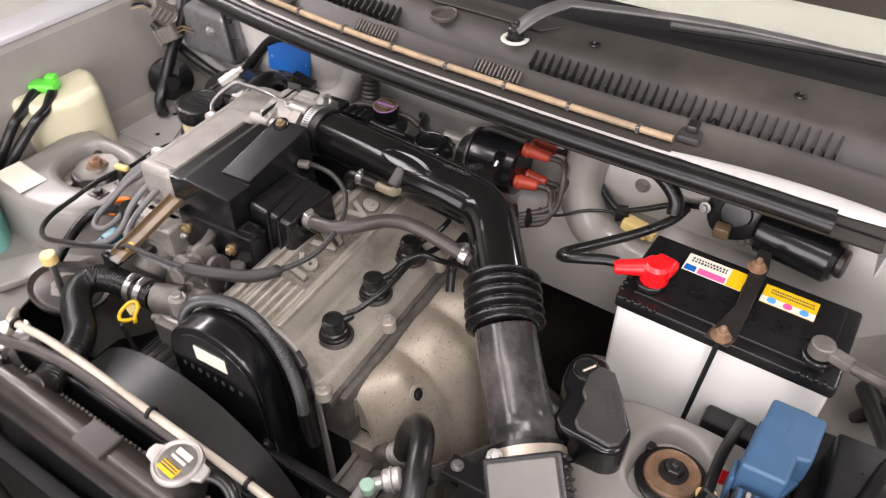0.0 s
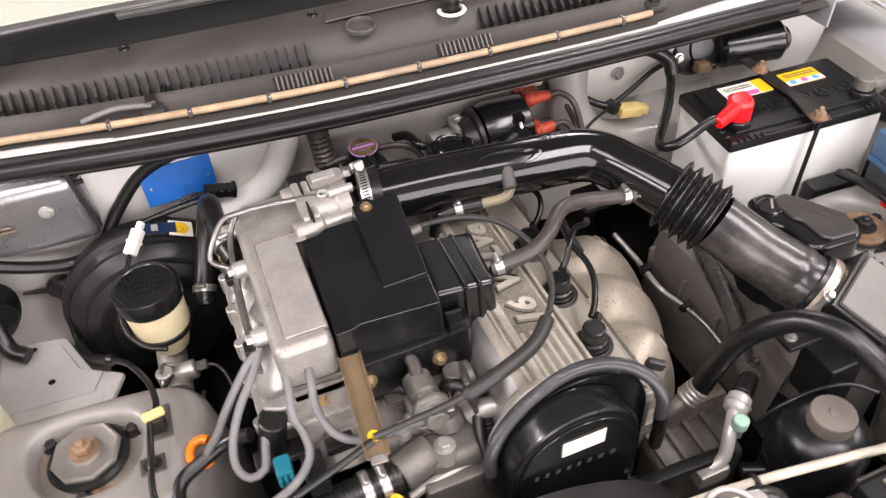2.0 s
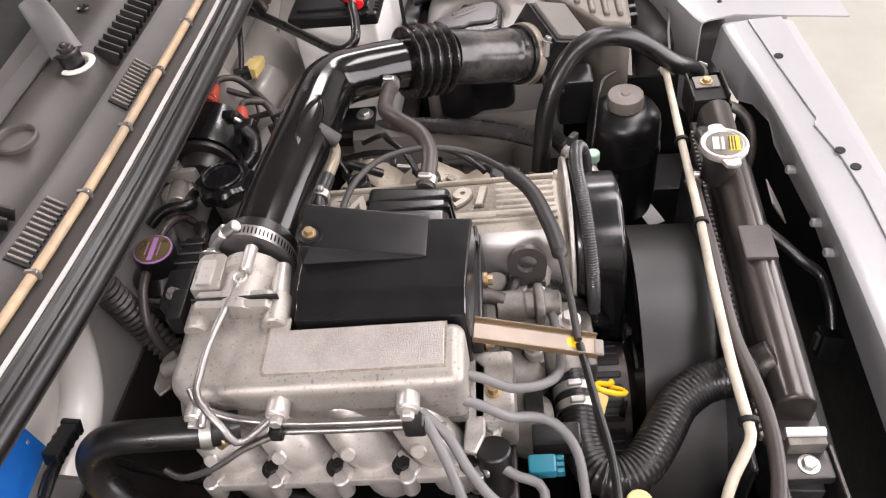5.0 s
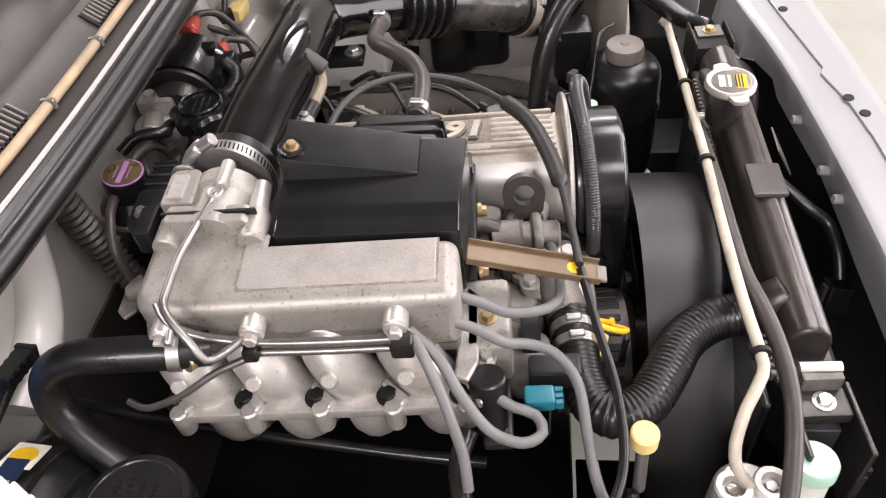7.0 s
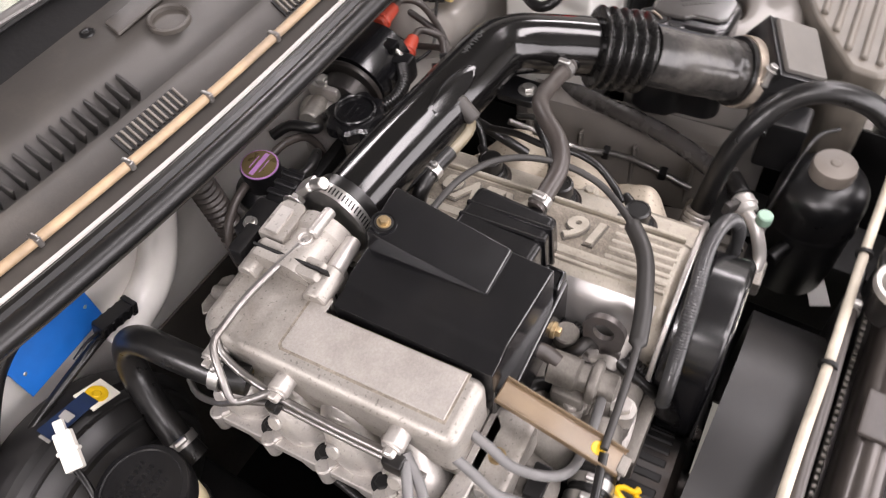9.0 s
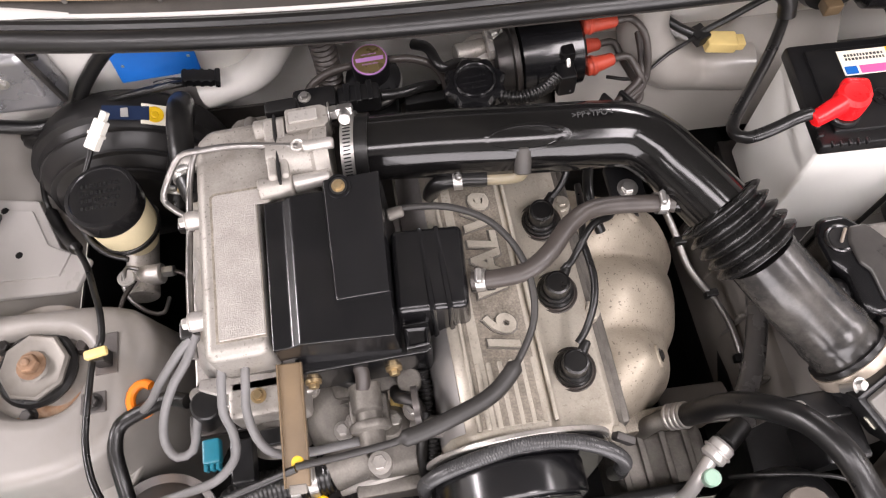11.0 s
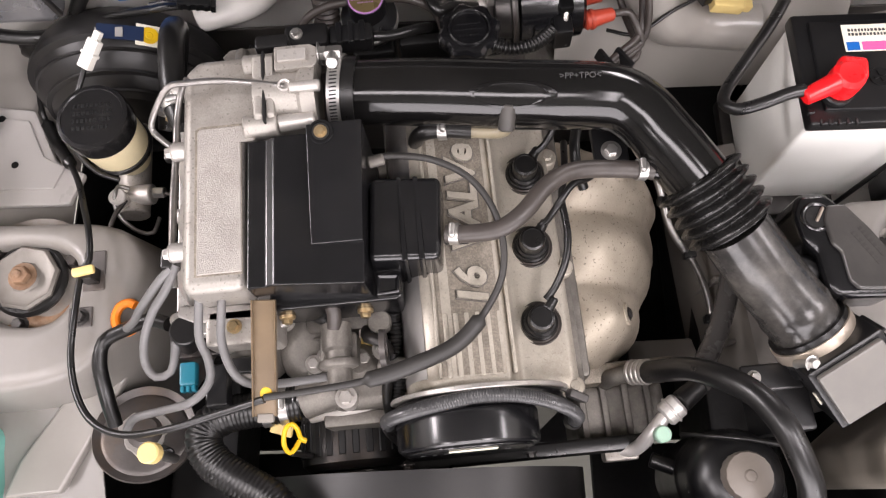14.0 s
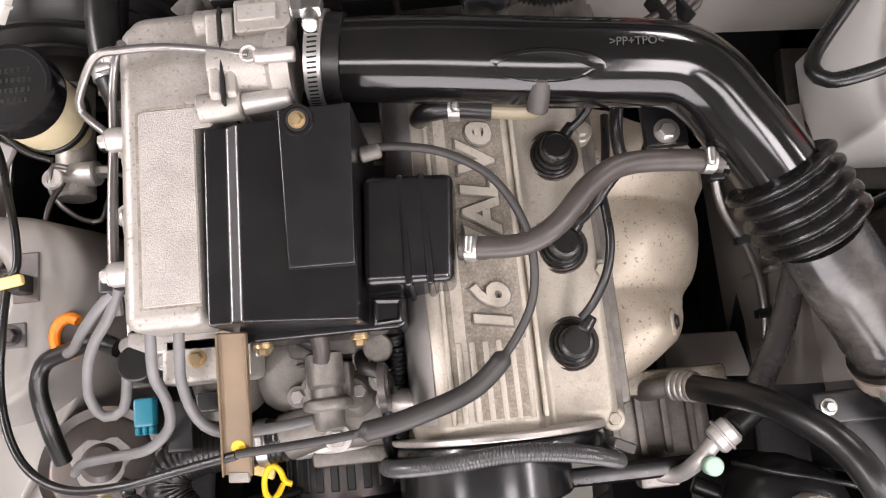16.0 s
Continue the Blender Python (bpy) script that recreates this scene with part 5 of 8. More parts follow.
def strut_tower(cx, cy, outer, hole, label, eight, s=1.0):
    t = thing("strut_tower", label, "strut tower", (cx, cy, 0.45), -4, group="strut towers")
    m = pose(cx, cy, 0, 0, 0, -4)
    part("tower_top", tower_shell(cx, cy, outer, hole, 0.776, m), "paint_tower_shaded", t, angle=0.9)
    part("strut_plate", lathe([(0.082 * s, 0.748), (0.082 * s, 0.752), (0.058 * s, 0.754), (0.002, 0.754)], m, 36), "plate_stained" if eight else "paint_dusty_shaded", t, "rust-stained strut plate")
    part("rubber_ring", lathe([(0.045 * s * (1 if eight else 1.12), 0.753), (0.047 * s * (1 if eight else 1.12), 0.760), (0.043 * s, 0.764), (0.03 * s, 0.764)], m, 36), "rubber", t)
    part("strut_cup", lathe([(0.0405 * s, 0.757), (0.041 * s, 0.768), (0.038 * s, 0.771), (0.033 * s, 0.769), (0.020 * s, 0.769), (0.016 * s, 0.773), (0.012 * s, 0.773)], m @ pose(0, 0, 0, 0, 0, 12), 8 if eight else 36), "cup_grey" if eight else "rust", t, "dull octagonal steel cup" if eight else "brown steel cup")
    part("centre_nut", bolt((cx, cy, 0.772), r=0.0105, h=0.010, bm=cyl((cx, cy, 0.77), (cx, cy, 0.788), 0.0045)), "rust" if eight else "steel_dark", t, "worn centre nut")
    for k in range(3):
        a = radians(20 + 120 * k)
        part("stud_nut", bolt((cx + 0.055 * s * math.cos(a), cy + 0.055 * s * math.sin(a), 0.754), r=0.0065, h=0.009), "steel_dark", t)
    return t


strut_tower(-0.556, 0.029, [(-0.12, 0.07), (-0.058, 0.068), (0.038, 0.062), (0.102, 0.052), (0.137, 0.028), (0.139, -0.019), (0.112, -0.065), (0.094, -0.100), (0.056, -0.122), (-0.003, -0.128), (-0.115, -0.125)],
            [(-0.053, 0.040), (0.001, 0.040), (0.040, 0.032), (0.064, 0.012), (0.062, -0.023), (0.046, -0.052), (0.022, -0.061), (-0.021, -0.056), (-0.044, -0.043), (-0.058, -0.015), (-0.06, 0.02)], "dusty white strut tower with a rusty mounting", True, 0.92)
strut_tower(0.415, -0.051, [(-0.105, -0.06), (-0.11, 0.04), (-0.08, 0.075), (0.05, 0.075), (0.11, 0.06), (0.115, -0.05), (0.09, -0.12), (-0.06, -0.12)],
            [(0.049 * (1 + 0.1 * math.cos(3 * a + 0.6)) * math.cos(a), 0.049 * (1 + 0.1 * math.cos(3 * a + 0.6)) * math.sin(a)) for a in (0.21 * i for i in range(30))], "white strut tower with a brown steel cup", False, 0.74)
b = bmesh.new()
rows2 = []
for i in range(15):
    a = radians(-128 + 92 * i / 14)
    k = math.sin(math.pi * i / 14)
    rows2.append([b.verts.new((-0.556 + r * math.cos(a), 0.029 + r * math.sin(a), z)) for r, z in ((0.056 - 0.012 * k + 0.003 * math.sin(7 * i), 0.7550), (0.068, 0.7535))])
for p, q in zip(rows2, rows2[1:]):
    b.faces.new((p[0], p[1], q[1], q[0]))
bmesh.ops.recalc_face_normals(b, faces=b.faces)
bmesh.ops.solidify(b, geom=b.faces[:], thickness=0.0006)
solo("rust_patch", b, "rust_deep", "flaking brown rust on the strut plate", "rust")
solo("paper_label", box(-0.05, -0.022, 0.7735, 0.03, 0.022, 0.7745, 0.0003, 1, pose(-0.615, -0.06, 0.0045, 0, 0, -8)), "paper", "blank cream paper label on the strut tower", "label")

# ---------------------------------------------------------------- left side: brake parts
bb = thing("brake_booster", "large glossy black brake booster drum", "brake booster", (-0.455, 0.28, 0.62))
BO = axis((-0.463, 0.338, 0.712), (-0.463, 0.20, 0.712))
part("drum", lathe([(0.06, 0), (0.11, 0.006), (0.118, 0.02), (0.118, 0.040), (0.124, 0.042), (0.124, 0.050), (0.116, 0.053), (0.110, 0.072), (0.092, 0.09), (0.06, 0.102), (0.03, 0.105)], BO, 48), "satin_black", bb)
for r, h in ((0.1135, 0.063), (0.100, 0.083), (0.080, 0.0965)):
    part("pressed_ring", lathe([(r - 0.003, h - 0.002), (r + 0.001, h), (r + 0.001, h + 0.003), (r - 0.004, h + 0.004)], BO, 48), "satin_black", bb)
part("sticker_band", box(-0.034, -0.0085, -0.0010, 0.016, 0.0085, 0.0002, 0, 1, pose(-0.4235, 0.2865, 0.8312, 10, 18, 0)), "navy", bb, "dark blue sticker band")
st = part("sticker", box(-0.015, -0.0125, -0.0006, 0.015, 0.0125, 0.0006, 0, 1, pose(-0.4035, 0.2865, 0.8215, 10, 28, 0)), "paper", bb, "white sticker with a yellow sign")
part("sticker_sign", lathe([(0.0100, 0), (0.0100, 0.0006), (0.0066, 0.0008), (0.0055, 0.0002), (0.0042, 0.0002), (0.0034, 0.0008), (0.001, 0.0008)], pose(-0.4035, 0.2865, 0.8222, 10, 28, 0), 18), "yellow", st)
part("sticker", box(-0.015, -0.0055, -0.0006, 0.015, 0.0055, 0.0006, 0, 1, pose(-0.444, 0.2865, 0.8362, 10, 8, 0)), "plug_grey", bb, "plain white sticker")
mc = thing("master_cylinder", "aluminium brake master cylinder with cream fluid tank", "brake master cylinder", (-0.455, 0.15, 0.66))
part("cylinder", cyl((-0.463, 0.235, 0.708), (-0.463, 0.115, 0.708), 0.019), "alu", mc)
part("port_block", cyl((-0.463, 0.137, 0.718), (-0.434, 0.135, 0.722), 0.0125), "alu_bright", mc)
part("port_boss", cyl((-0.470, 0.128, 0.715), (-0.470, 0.128, 0.742), 0.0105), "alu_bright", mc)
part("pipe_union", bolt((-0.436, 0.137, 0.721), (1, -0.1, 0.1), 0.007, 0.015), "steel", mc)
RT = pose(-0.455, 0.178, 0, 0, 0, 0)
tank = part("fluid_tank", lathe([(0.022, 0.735), (0.026, 0.75), (0.034, 0.765), (0.0355, 0.80), (0.0355, 0.822)], RT, 32), "cream", mc, "yellowed cream plastic tank")
part("tank_band", lathe([(0.0358, 0.767), (0.0366, 0.768), (0.0366, 0.774), (0.0358, 0.775)], RT, 32), "rubber", tank)
cap = part("tank_cap", lathe([(0.0385, 0.817), (0.0395, 0.822), (0.0395, 0.838), (0.038, 0.842), (0.034, 0.8425), (0.033, 0.8415), (0.002, 0.8415)], RT, 40), "cover_black", mc, "black screw cap with moulded marks")
tagged(part("moulded_mark", bars(RT @ pose(0, 0.014, 0.8416), 4, 0.042, 0.0042, 0.009, rng, t=0.0002), "plastic", cap), kind="stuff")
hose("brake_pipe", [(-0.458, 0.139, 0.735), (-0.469, 0.141, 0.740), (-0.472, 0.129, 0.742), (-0.474, 0.117, 0.735), (-0.469, 0.104, 0.725), (-0.453, 0.091, 0.715), (-0.438, 0.090, 0.710), (-0.435, 0.112, 0.700)], 0.0026, "pipe_steel", "thin bent steel brake pipe", "pipe")
hose("brake_pipe", [(-0.462, 0.125, 0.735), (-0.475, 0.10, 0.738), (-0.48, 0.07, 0.73), (-0.465, 0.045, 0.70), (-0.43, 0.04, 0.66)], 0.0028, "steel_dark", "thin bent steel brake pipe", "pipe")
hose("brake_pipe", [(-0.436, 0.137, 0.721), (-0.41, 0.13, 0.72), (-0.40, 0.10, 0.70), (-0.42, 0.07, 0.67)], 0.0028, "steel_dark", "thin bent steel brake pipe", "pipe")
cn = thing("white_connector", "white plastic wiring connector on a stalk", "connector", (-0.458, 0.258, 0.83))
CN = pose(-0.456, 0.252, 0.85, 25, 0, -36) @ Matrix.Diagonal((0.68, 0.85, 0.7, 1))
part("body", box(-0.011, -0.022, -0.007, 0.011, 0.018, 0.007, 0.002, 2, CN), "white", cn)
part("plug", box(-0.006, 0.016, -0.005, 0.006, 0.030, 0.005, 0.0015, 2, CN), "white", cn)
part("collar", box(-0.013, -0.004, -0.008, 0.013, 0.0, 0.008, 0.001, 1, CN), "white", cn)
hose("sensor_wire", [tuple(CN @ Vector((0, -0.02, 0))), (-0.475, 0.215, 0.835), (-0.492, 0.19, 0.815), (-0.495, 0.165, 0.79), (-0.478, 0.145, 0.775), (-0.455, 0.135, 0.77)], 0.003, "rubber", "thin black sensor wire", "cable")
hose("vacuum_hose", [(-0.345, 0.140, 0.868), (-0.352, 0.165, 0.874), (-0.356, 0.205, 0.879), (-0.357, 0.245, 0.876), (-0.361, 0.268, 0.855), (-0.371, 0.268, 0.825), (-0.385, 0.245, 0.795), (-0.397, 0.218, 0.772), (-0.402, 0.20, 0.758)], 0.0135, "rubber", "thick black vacuum hose to the brake booster", "hose", clamps=(0.1, 0.94), seg=18)
hose("vacuum_fitting", [(-0.335, 0.150, 0.868), (-0.352, 0.151, 0.868), (-0.360, 0.155, 0.870)], 0.008, "brass", "yellowed metal fitting on the plenum", "pipe fitting")
hose("thin_pipe", [(-0.352, 0.112, 0.862), (-0.358, 0.14, 0.852), (-0.365, 0.17, 0.835), (-0.362, 0.205, 0.815), (-0.352, 0.225, 0.81)], 0.003, "pipe_steel", "thin bent steel pipe beside the plenum", "pipe")
hose("thin_pipe", [(-0.352, -0.01, 0.878), (-0.352, 0.05, 0.878), (-0.350, 0.10, 0.878), (-0.347, 0.14, 0.884), (-0.340, 0.165, 0.893), (-0.33, 0.172, 0.905)], 0.0035, "pipe_steel", "dark steel pipe clipped along the plenum", "pipe")
hose("thin_pipe", [(-0.353, -0.03, 0.866), (-0.354, 0.0, 0.870), (-0.354, 0.05, 0.870), (-0.353, 0.10, 0.870), (-0.352, 0.108, 0.868)], 0.0032, "pipe_steel", "dark steel pipe clipped along the plenum", "pipe")
for y in (-0.006, 0.105):
    k = 0.006 if y > 0 else 0.009
    solo("pipe_clip", box(-0.362, y - k, 0.874 - k, -0.347, y + k, 0.874 + k, 0.003), "rubber", "black rubber clip on the pipe", "clip")

# shelf on the left wing, cable grommet
sh = [body(x, y, 0) for x, y in ((-0.64, 0.11), (-0.475, 0.11), (-0.46, 0.15), (-0.50, 0.17), (-0.535, 0.24), (-0.60, 0.25), (-0.64, 0.25))]
t = thing("wing_bracket", "pale painted steel bracket plate with small holes", "bracket", (-0.62, 0.22, 0.70), -4)
part("plate", prism([(x, y) for x, y, z in sh], 0.706, 0.716, 0.004, 2), "paint", t)
mx, my = sum(a[0] for a in sh) / len(sh), sum(a[1] for a in sh) / len(sh)
part("raised_pad", prism([(mx + (x - mx) * 0.72, my + (y - my) * 0.72) for x, y, z in sh], 0.7155, 0.7195, 0.0025, 2), "paint", t)
for x, y in ((-0.608, 0.193), (-0.630, 0.259)):
    part("hole", cyl((x, y, 0.7145), (x, y, 0.7200), 0.0045, bevel=0.0002), "iron", t)
solo("cable_grommet", lathe([(0.019, 0), (0.018, 0.004), (0.010, 0.008), (0.006, 0.03), (0.005, 0.032)], axis((-0.579, 0.338, 0.742), (-0.578, 0.29, 0.735)), 20), "rubber", "round black rubber cable grommet", "grommet")
solo("wire_tie", box(-0.012, -0.005, -0.004, 0.012, 0.005, 0.004, 0.003, 2, pose(-0.474, 0.018, 0.803, 0, 0, 8)), "yellow_pale", "yellow plastic cable clip", "clip")
cs = thing("cable_holder", "flat grey steel cable holder on the strut tower", "bracket", (-0.473, 0.025, 0.777))
part("plate", box(-0.486, 0.003, 0.7765, -0.462, 0.048, 0.7790, 0.001, 1), "horn_grey", cs)
part("upright", box(-0.482, 0.010, 0.778, -0.467, 0.026, 0.800, 0.001, 1), "steel_dark", cs)
pc = thing("panel_clip", "small dark steel nut clip on the strut tower", "clip", (-0.487, -0.025, 0.776))
part("clip_plate", box(-0.500, -0.036, 0.775, -0.474, -0.014, 0.7785, 0.001, 1), "horn_grey", pc)
part("nut", bolt((-0.487, -0.025, 0.778), r=0.0065, h=0.006), "steel_dark", pc)

# washer bottle and coolant tank
wb = thing("washer_bottle", "yellowed plastic washer bottle with green caps", "bottle", (-0.66, 0.03, 0.72), -4)
part("bottle", prism([(-0.075, -0.05), (-0.03, -0.075), (0.05, -0.06), (0.075, 0.0), (0.07, 0.05), (0.0, 0.075), (-0.075, 0.06)], 0.68, 0.875, 0.014, 4, pose(-0.718, 0.098, -0.04, 0, 0, -8)), "bottle", wb)
ct = thing("coolant_tank", "translucent coolant tank with green fluid", "tank", (-0.6, -0.13, 0.62))
part("tank", prism([(-0.05, -0.05), (0.05, -0.05), (0.055, 0.03), (0.02, 0.06), (-0.05, 0.06)], 0.760, 0.80, 0.016, 4, pose(-0.663, -0.158, 0)), "tank_pale", ct)
part("fluid", prism([(-0.048, -0.048), (0.0505, -0.0505), (0.0555, 0.03), (0.0205, 0.0605), (-0.048, 0.058)], 0.60, 0.762, 0.01, 3, pose(-0.663, -0.158, 0)), "coolant", ct, "green coolant behind the plastic")
for dx, pts in ((-0.012, [(-0.692, 0.075, 0.876), (-0.688, 0.06, 0.876), (-0.675, 0.03, 0.868), (-0.665, 0.0, 0.86), (-0.675, -0.03, 0.82), (-0.690, -0.05, 0.78)]),
                (0.012, [(-0.670, 0.085, 0.876), (-0.660, 0.075, 0.876), (-0.645, 0.05, 0.868), (-0.640, 0.02, 0.86), (-0.655, -0.02, 0.82), (-0.675, -0.05, 0.77)])):
    hose("washer_hose", [(x - 0.028, y, z - 0.04) for x, y, z in pts], 0.0085, "rubber", "black washer hose from a green cap", "hose")
gc = thing("green_cap", "bright green cap on the washer bottle", "cap", (-0.708, 0.085, 0.836))
part("cap", box(-0.028, -0.012, 0.876, 0.018, 0.016, 0.890, 0.005, 2, pose(-0.708, 0.085, -0.04, 0, 0, 25)), "green", gc)
part("tab", box(-0.008, 0.01, 0.876, 0.010, 0.026, 0.895, 0.004, 2, pose(-0.708, 0.085, -0.04, 0, 0, 25)), "green", gc)

# loom and plugs in the corner by the firewall
hose("wiring_loom", [(-0.70, 0.32, 0.86), (-0.66, 0.325, 0.83), (-0.60, 0.325, 0.80), (-0.55, 0.322, 0.79), (-0.51, 0.325, 0.80), (-0.475, 0.335, 0.84), (-0.43, 0.335, 0.885), (-0.38, 0.325, 0.91), (-0.30, 0.315, 0.93)], 0.0085, "rubber", "black taped wiring loom along the firewall", "cable")
hose("wiring_loom", [(-0.60, 0.33, 0.93), (-0.62, 0.32, 0.88), (-0.645, 0.305, 0.83), (-0.655, 0.28, 0.78), (-0.65, 0.25, 0.745), (-0.63, 0.235, 0.735)], 0.011, "rubber", "black taped wiring loom down the wing", "cable")
hose("wiring_loom", [(-0.53, 0.335, 0.79), (-0.49, 0.318, 0.815), (-0.42, 0.312, 0.833), (-0.36, 0.308, 0.842), (-0.335, 0.306, 0.842)], 0.0045, "rubber", "thin black loom with a plug", "cable")
def wiring_plug(m, material, label, wires):
    """A ribbed multi-way plug with the wires behind it."""
    w = thing("wiring_plug", label, "connector", tuple(m.translation - Vector((0, 0, 0.012))))
    part("body", box(-0.022, -0.012, -0.014, 0.016, 0.012, 0.014, 0.003, 2, m), material, w)
    part("collar", box(0.014, -0.014, -0.016, 0.020, 0.014, 0.016, 0.002, 2, m), material, w)
    for i in range(4):
        part("rib", box(-0.020 + 0.009 * i, -0.0138, -0.012, -0.016 + 0.009 * i, 0.0138, 0.012, 0.001, 1, m), material, w)
    for i, c in enumerate(wires):
        o = Vector((-0.022, -0.007 + 0.007 * (i % 3), -0.005 + 0.006 * (i // 3)))
        part("wire", tube([m @ o, m @ (o + Vector((-0.014, 0.002 * i - 0.004, 0.002))), m @ (o + Vector((-0.03, 0.003 * i - 0.008, -0.01)))], 0.0016, 6), c, w)


WIRES = ("tan", "rubber", "amber", "rubber", "amber")
wiring_plug(pose(-0.640, 0.300, 0.905, 15, 40, 60), "plug_dim", "dusty grey multi-way plug with coloured wires", WIRES)
wiring_plug(pose(-0.640, 0.300, 0.862, 10, 25, 200), "plug_dim", "dusty grey multi-way plug with coloured wires", WIRES)
wiring_plug(pose(-0.340, 0.306, 0.848, 10, 15, 0) @ Matrix.Diagonal((1, 0.6, 0.5, 1)), "plastic", "small black wiring plug on the firewall", ("rubber", "rubber"))
solo("firewall_grommet", lathe([(0.042, 0), (0.041, 0.006), (0.03, 0.012), (0.016, 0.02), (0.014, 0.035)], axis((-0.665, 0.30, 0.765), (-0.62, 0.26, 0.775)), 28), "rubber", "large black rubber loom grommet", "grommet")
bx = thing("blower_cover", "grey metal blower cover on the firewall", "cover", (-0.55, 0.33, 0.83), -4)
part("panel", box(-0.070, -0.022, 0.822, 0.070, 0.022, 0.928, 0.020, 5, pose(-0.565, 0.335, 0, 0, 0, -4)), "blower_steel", bx)
part("stay", box(-0.003, -0.003, -0.045, 0.003, 0.003, 0.045, 0.001, 1, pose(-0.500, 0.310, 0.888, 0, -6, -4)), "steel_dark", bx)
part("panel_bolt", bolt((-0.545, 0.312, 0.885), (0, -1, 0.1), 0.006), "steel", bx)
part("slot", box(-0.503, 0.309, 0.912, -0.49, 0.3135, 0.918, 0.0005, 1), "iron", bx)
bp = thing("identification_plate", "blue metal identification plate on the firewall", "plate", (-0.386, 0.332, 0.834))
BP = pose(-0.386, 0.3285, 0.863, 84, 0, -1.5)
part("plate", prism([(-0.045, 0.0265), (-0.046, -0.026), (0.045, -0.0235), (0.047, 0.0305)], -0.001, 0.001, 0.0003, 1, pose(-0.387, 0.3270, 0.8645, 84, 0, -1.5)), "blue_plate", bp)
tagged(part("stamped_mark", bars(BP @ pose(0, 0.012, 0.001, 0, 0, -5), 4, 0.062, 0.0035, 0.008, rng), "blue_plate", bp), kind="stuff")
for x, y in ((-0.037, 0.0), (0.037, 0.002)):
    w = BP @ Vector((x, y, 0.001))
    part("rivet", cyl(w, w + Vector((0, -0.002, 0)), 0.0022, bevel=0.0008), "steel", bp)

# dark headlamp housing and white corner panel, right front
solo("headlamp_housing", prism([(0.39, -0.31), (0.44, -0.302), (0.56, -0.30), (0.60, -0.33), (0.60, -0.45), (0.40, -0.45)], 0.50, 0.715, 0.03, 5), "plastic_grey", "smooth dark grey back of a headlamp housing", "headlamp")
solo("lamp_plug", cyl((0.555, -0.300, 0.74), (0.56, -0.280, 0.745), 0.010), "plastic", "black round plug beside the filter case", "connector")
EDGE = [(0.597, -0.310, 0.765), (0.531, -0.329, 0.765), (0.471, -0.346, 0.765), (0.401, -0.360, 0.765), (0.350, -0.375, 0.765), (0.335, -0.382, 0.765)]
rows = [[(x, y + 0.002, 0.60) for x, y, z in EDGE], [(x, y + 0.002, 0.755) for x, y, z in EDGE], EDGE, [(x + 0.002, y - 0.008, 0.768) for x, y, z in EDGE], [(x + 0.01, -0.43, 0.768) for x, y, z in EDGE], [(x + 0.02, -0.60, 0.74) for x, y, z in EDGE]]
sheet("corner_panel", rows, 0.003, "paint_clean", "white painted corner panel beside the headlamp", "body panel")
for p, r, h in (((0.447, -0.418, 0.768), 0.011, 0.022), ((0.487, -0.412, 0.768), 0.004, 0.0015), ((0.383, -0.417, 0.768), 0.004, 0.0015)):
    solo("bump_stop" if h > 0.01 else "panel_hole", cyl(p, (p[0], p[1], p[2] + h), r, r * 0.8), "rubber", "black rubber bump stop on the panel" if h > 0.01 else "small dark hole in the panel", "bump stop" if h > 0.01 else "hole")
hose("lamp_wire", [(0.472, -0.351, 0.735), (0.416, -0.352, 0.735), (0.362, -0.342, 0.735), (0.305, -0.335, 0.730)], 0.0022, "hose_pale", "thin pale wire beside the headlamp", "cable")
hose("lamp_wire", [(0.392, -0.286, 0.740), (0.353, -0.298, 0.735), (0.341, -0.323, 0.735), (0.324, -0.334, 0.730)], 0.0025, "hose_pale", "thin pale wire beside the headlamp", "cable")

# ---------------------------------------------------------------- behind the engine
oc = thing("oil_filler_cap", "black scalloped oil filler cap with moulded marks", "cap", (-0.044, 0.218, 0.83))
part("cap", lathe([(0.026, 0.858), (0.0315, 0.860), (0.0325, 0.866), (0.032, 0.873), (0.0285, 0.8768), (0.0225, 0.8775), (0.002, 0.8770)], pose(-0.044, 0.218, 0, 0, 0, 11), 64, wobble=lambda a: 1 + 0.075 * math.cos(8 * a)), "cover_black", oc)
part("rim_ring", lathe([(0.0225, 0.8765), (0.0222, 0.8800), (0.0210, 0.8812), (0.0198, 0.8800), (0.0195, 0.8765)], pose(-0.044, 0.218, 0), 40), "cover_black", oc)
tagged(part("moulded_mark", bars(pose(-0.044, 0.225, 0.8771), 3, 0.024, 0.0028, 0.007, rng, t=0.0009, space=0.8), "cover_black", oc), kind="stuff")
part("neck", cyl((-0.044, 0.218, 0.74), (-0.044, 0.218, 0.86), 0.021), "alu_dirty", oc)
pc = thing("vacuum_valve", "black vacuum valve with a purple and olive disc", "valve", (-0.15, 0.272, 0.80))
part("body", lathe([(0.014, 0.80), (0.022, 0.815), (0.030, 0.83), (0.031, 0.85), (0.024, 0.858), (0.0205, 0.862), (0.0205, 0.882), (0.0195, 0.885)], pose(-0.150, 0.272 + 0.086, 0, 6, 0, 0), 30), "plastic", pc)
part("disc", lathe([(0.019, 0.8845), (0.019, 0.8862), (0.001, 0.8862)], pose(-0.150, 0.272 + 0.086, 0, 6, 0, 0), 32), "purple", pc, "purple ring")
part("disc_face", lathe([(0.0175, 0.886), (0.0175, 0.8868), (0.001, 0.8868)], pose(-0.150, 0.272 + 0.086, 0, 6, 0, 0), 32), "olive", pc, "olive printed face")
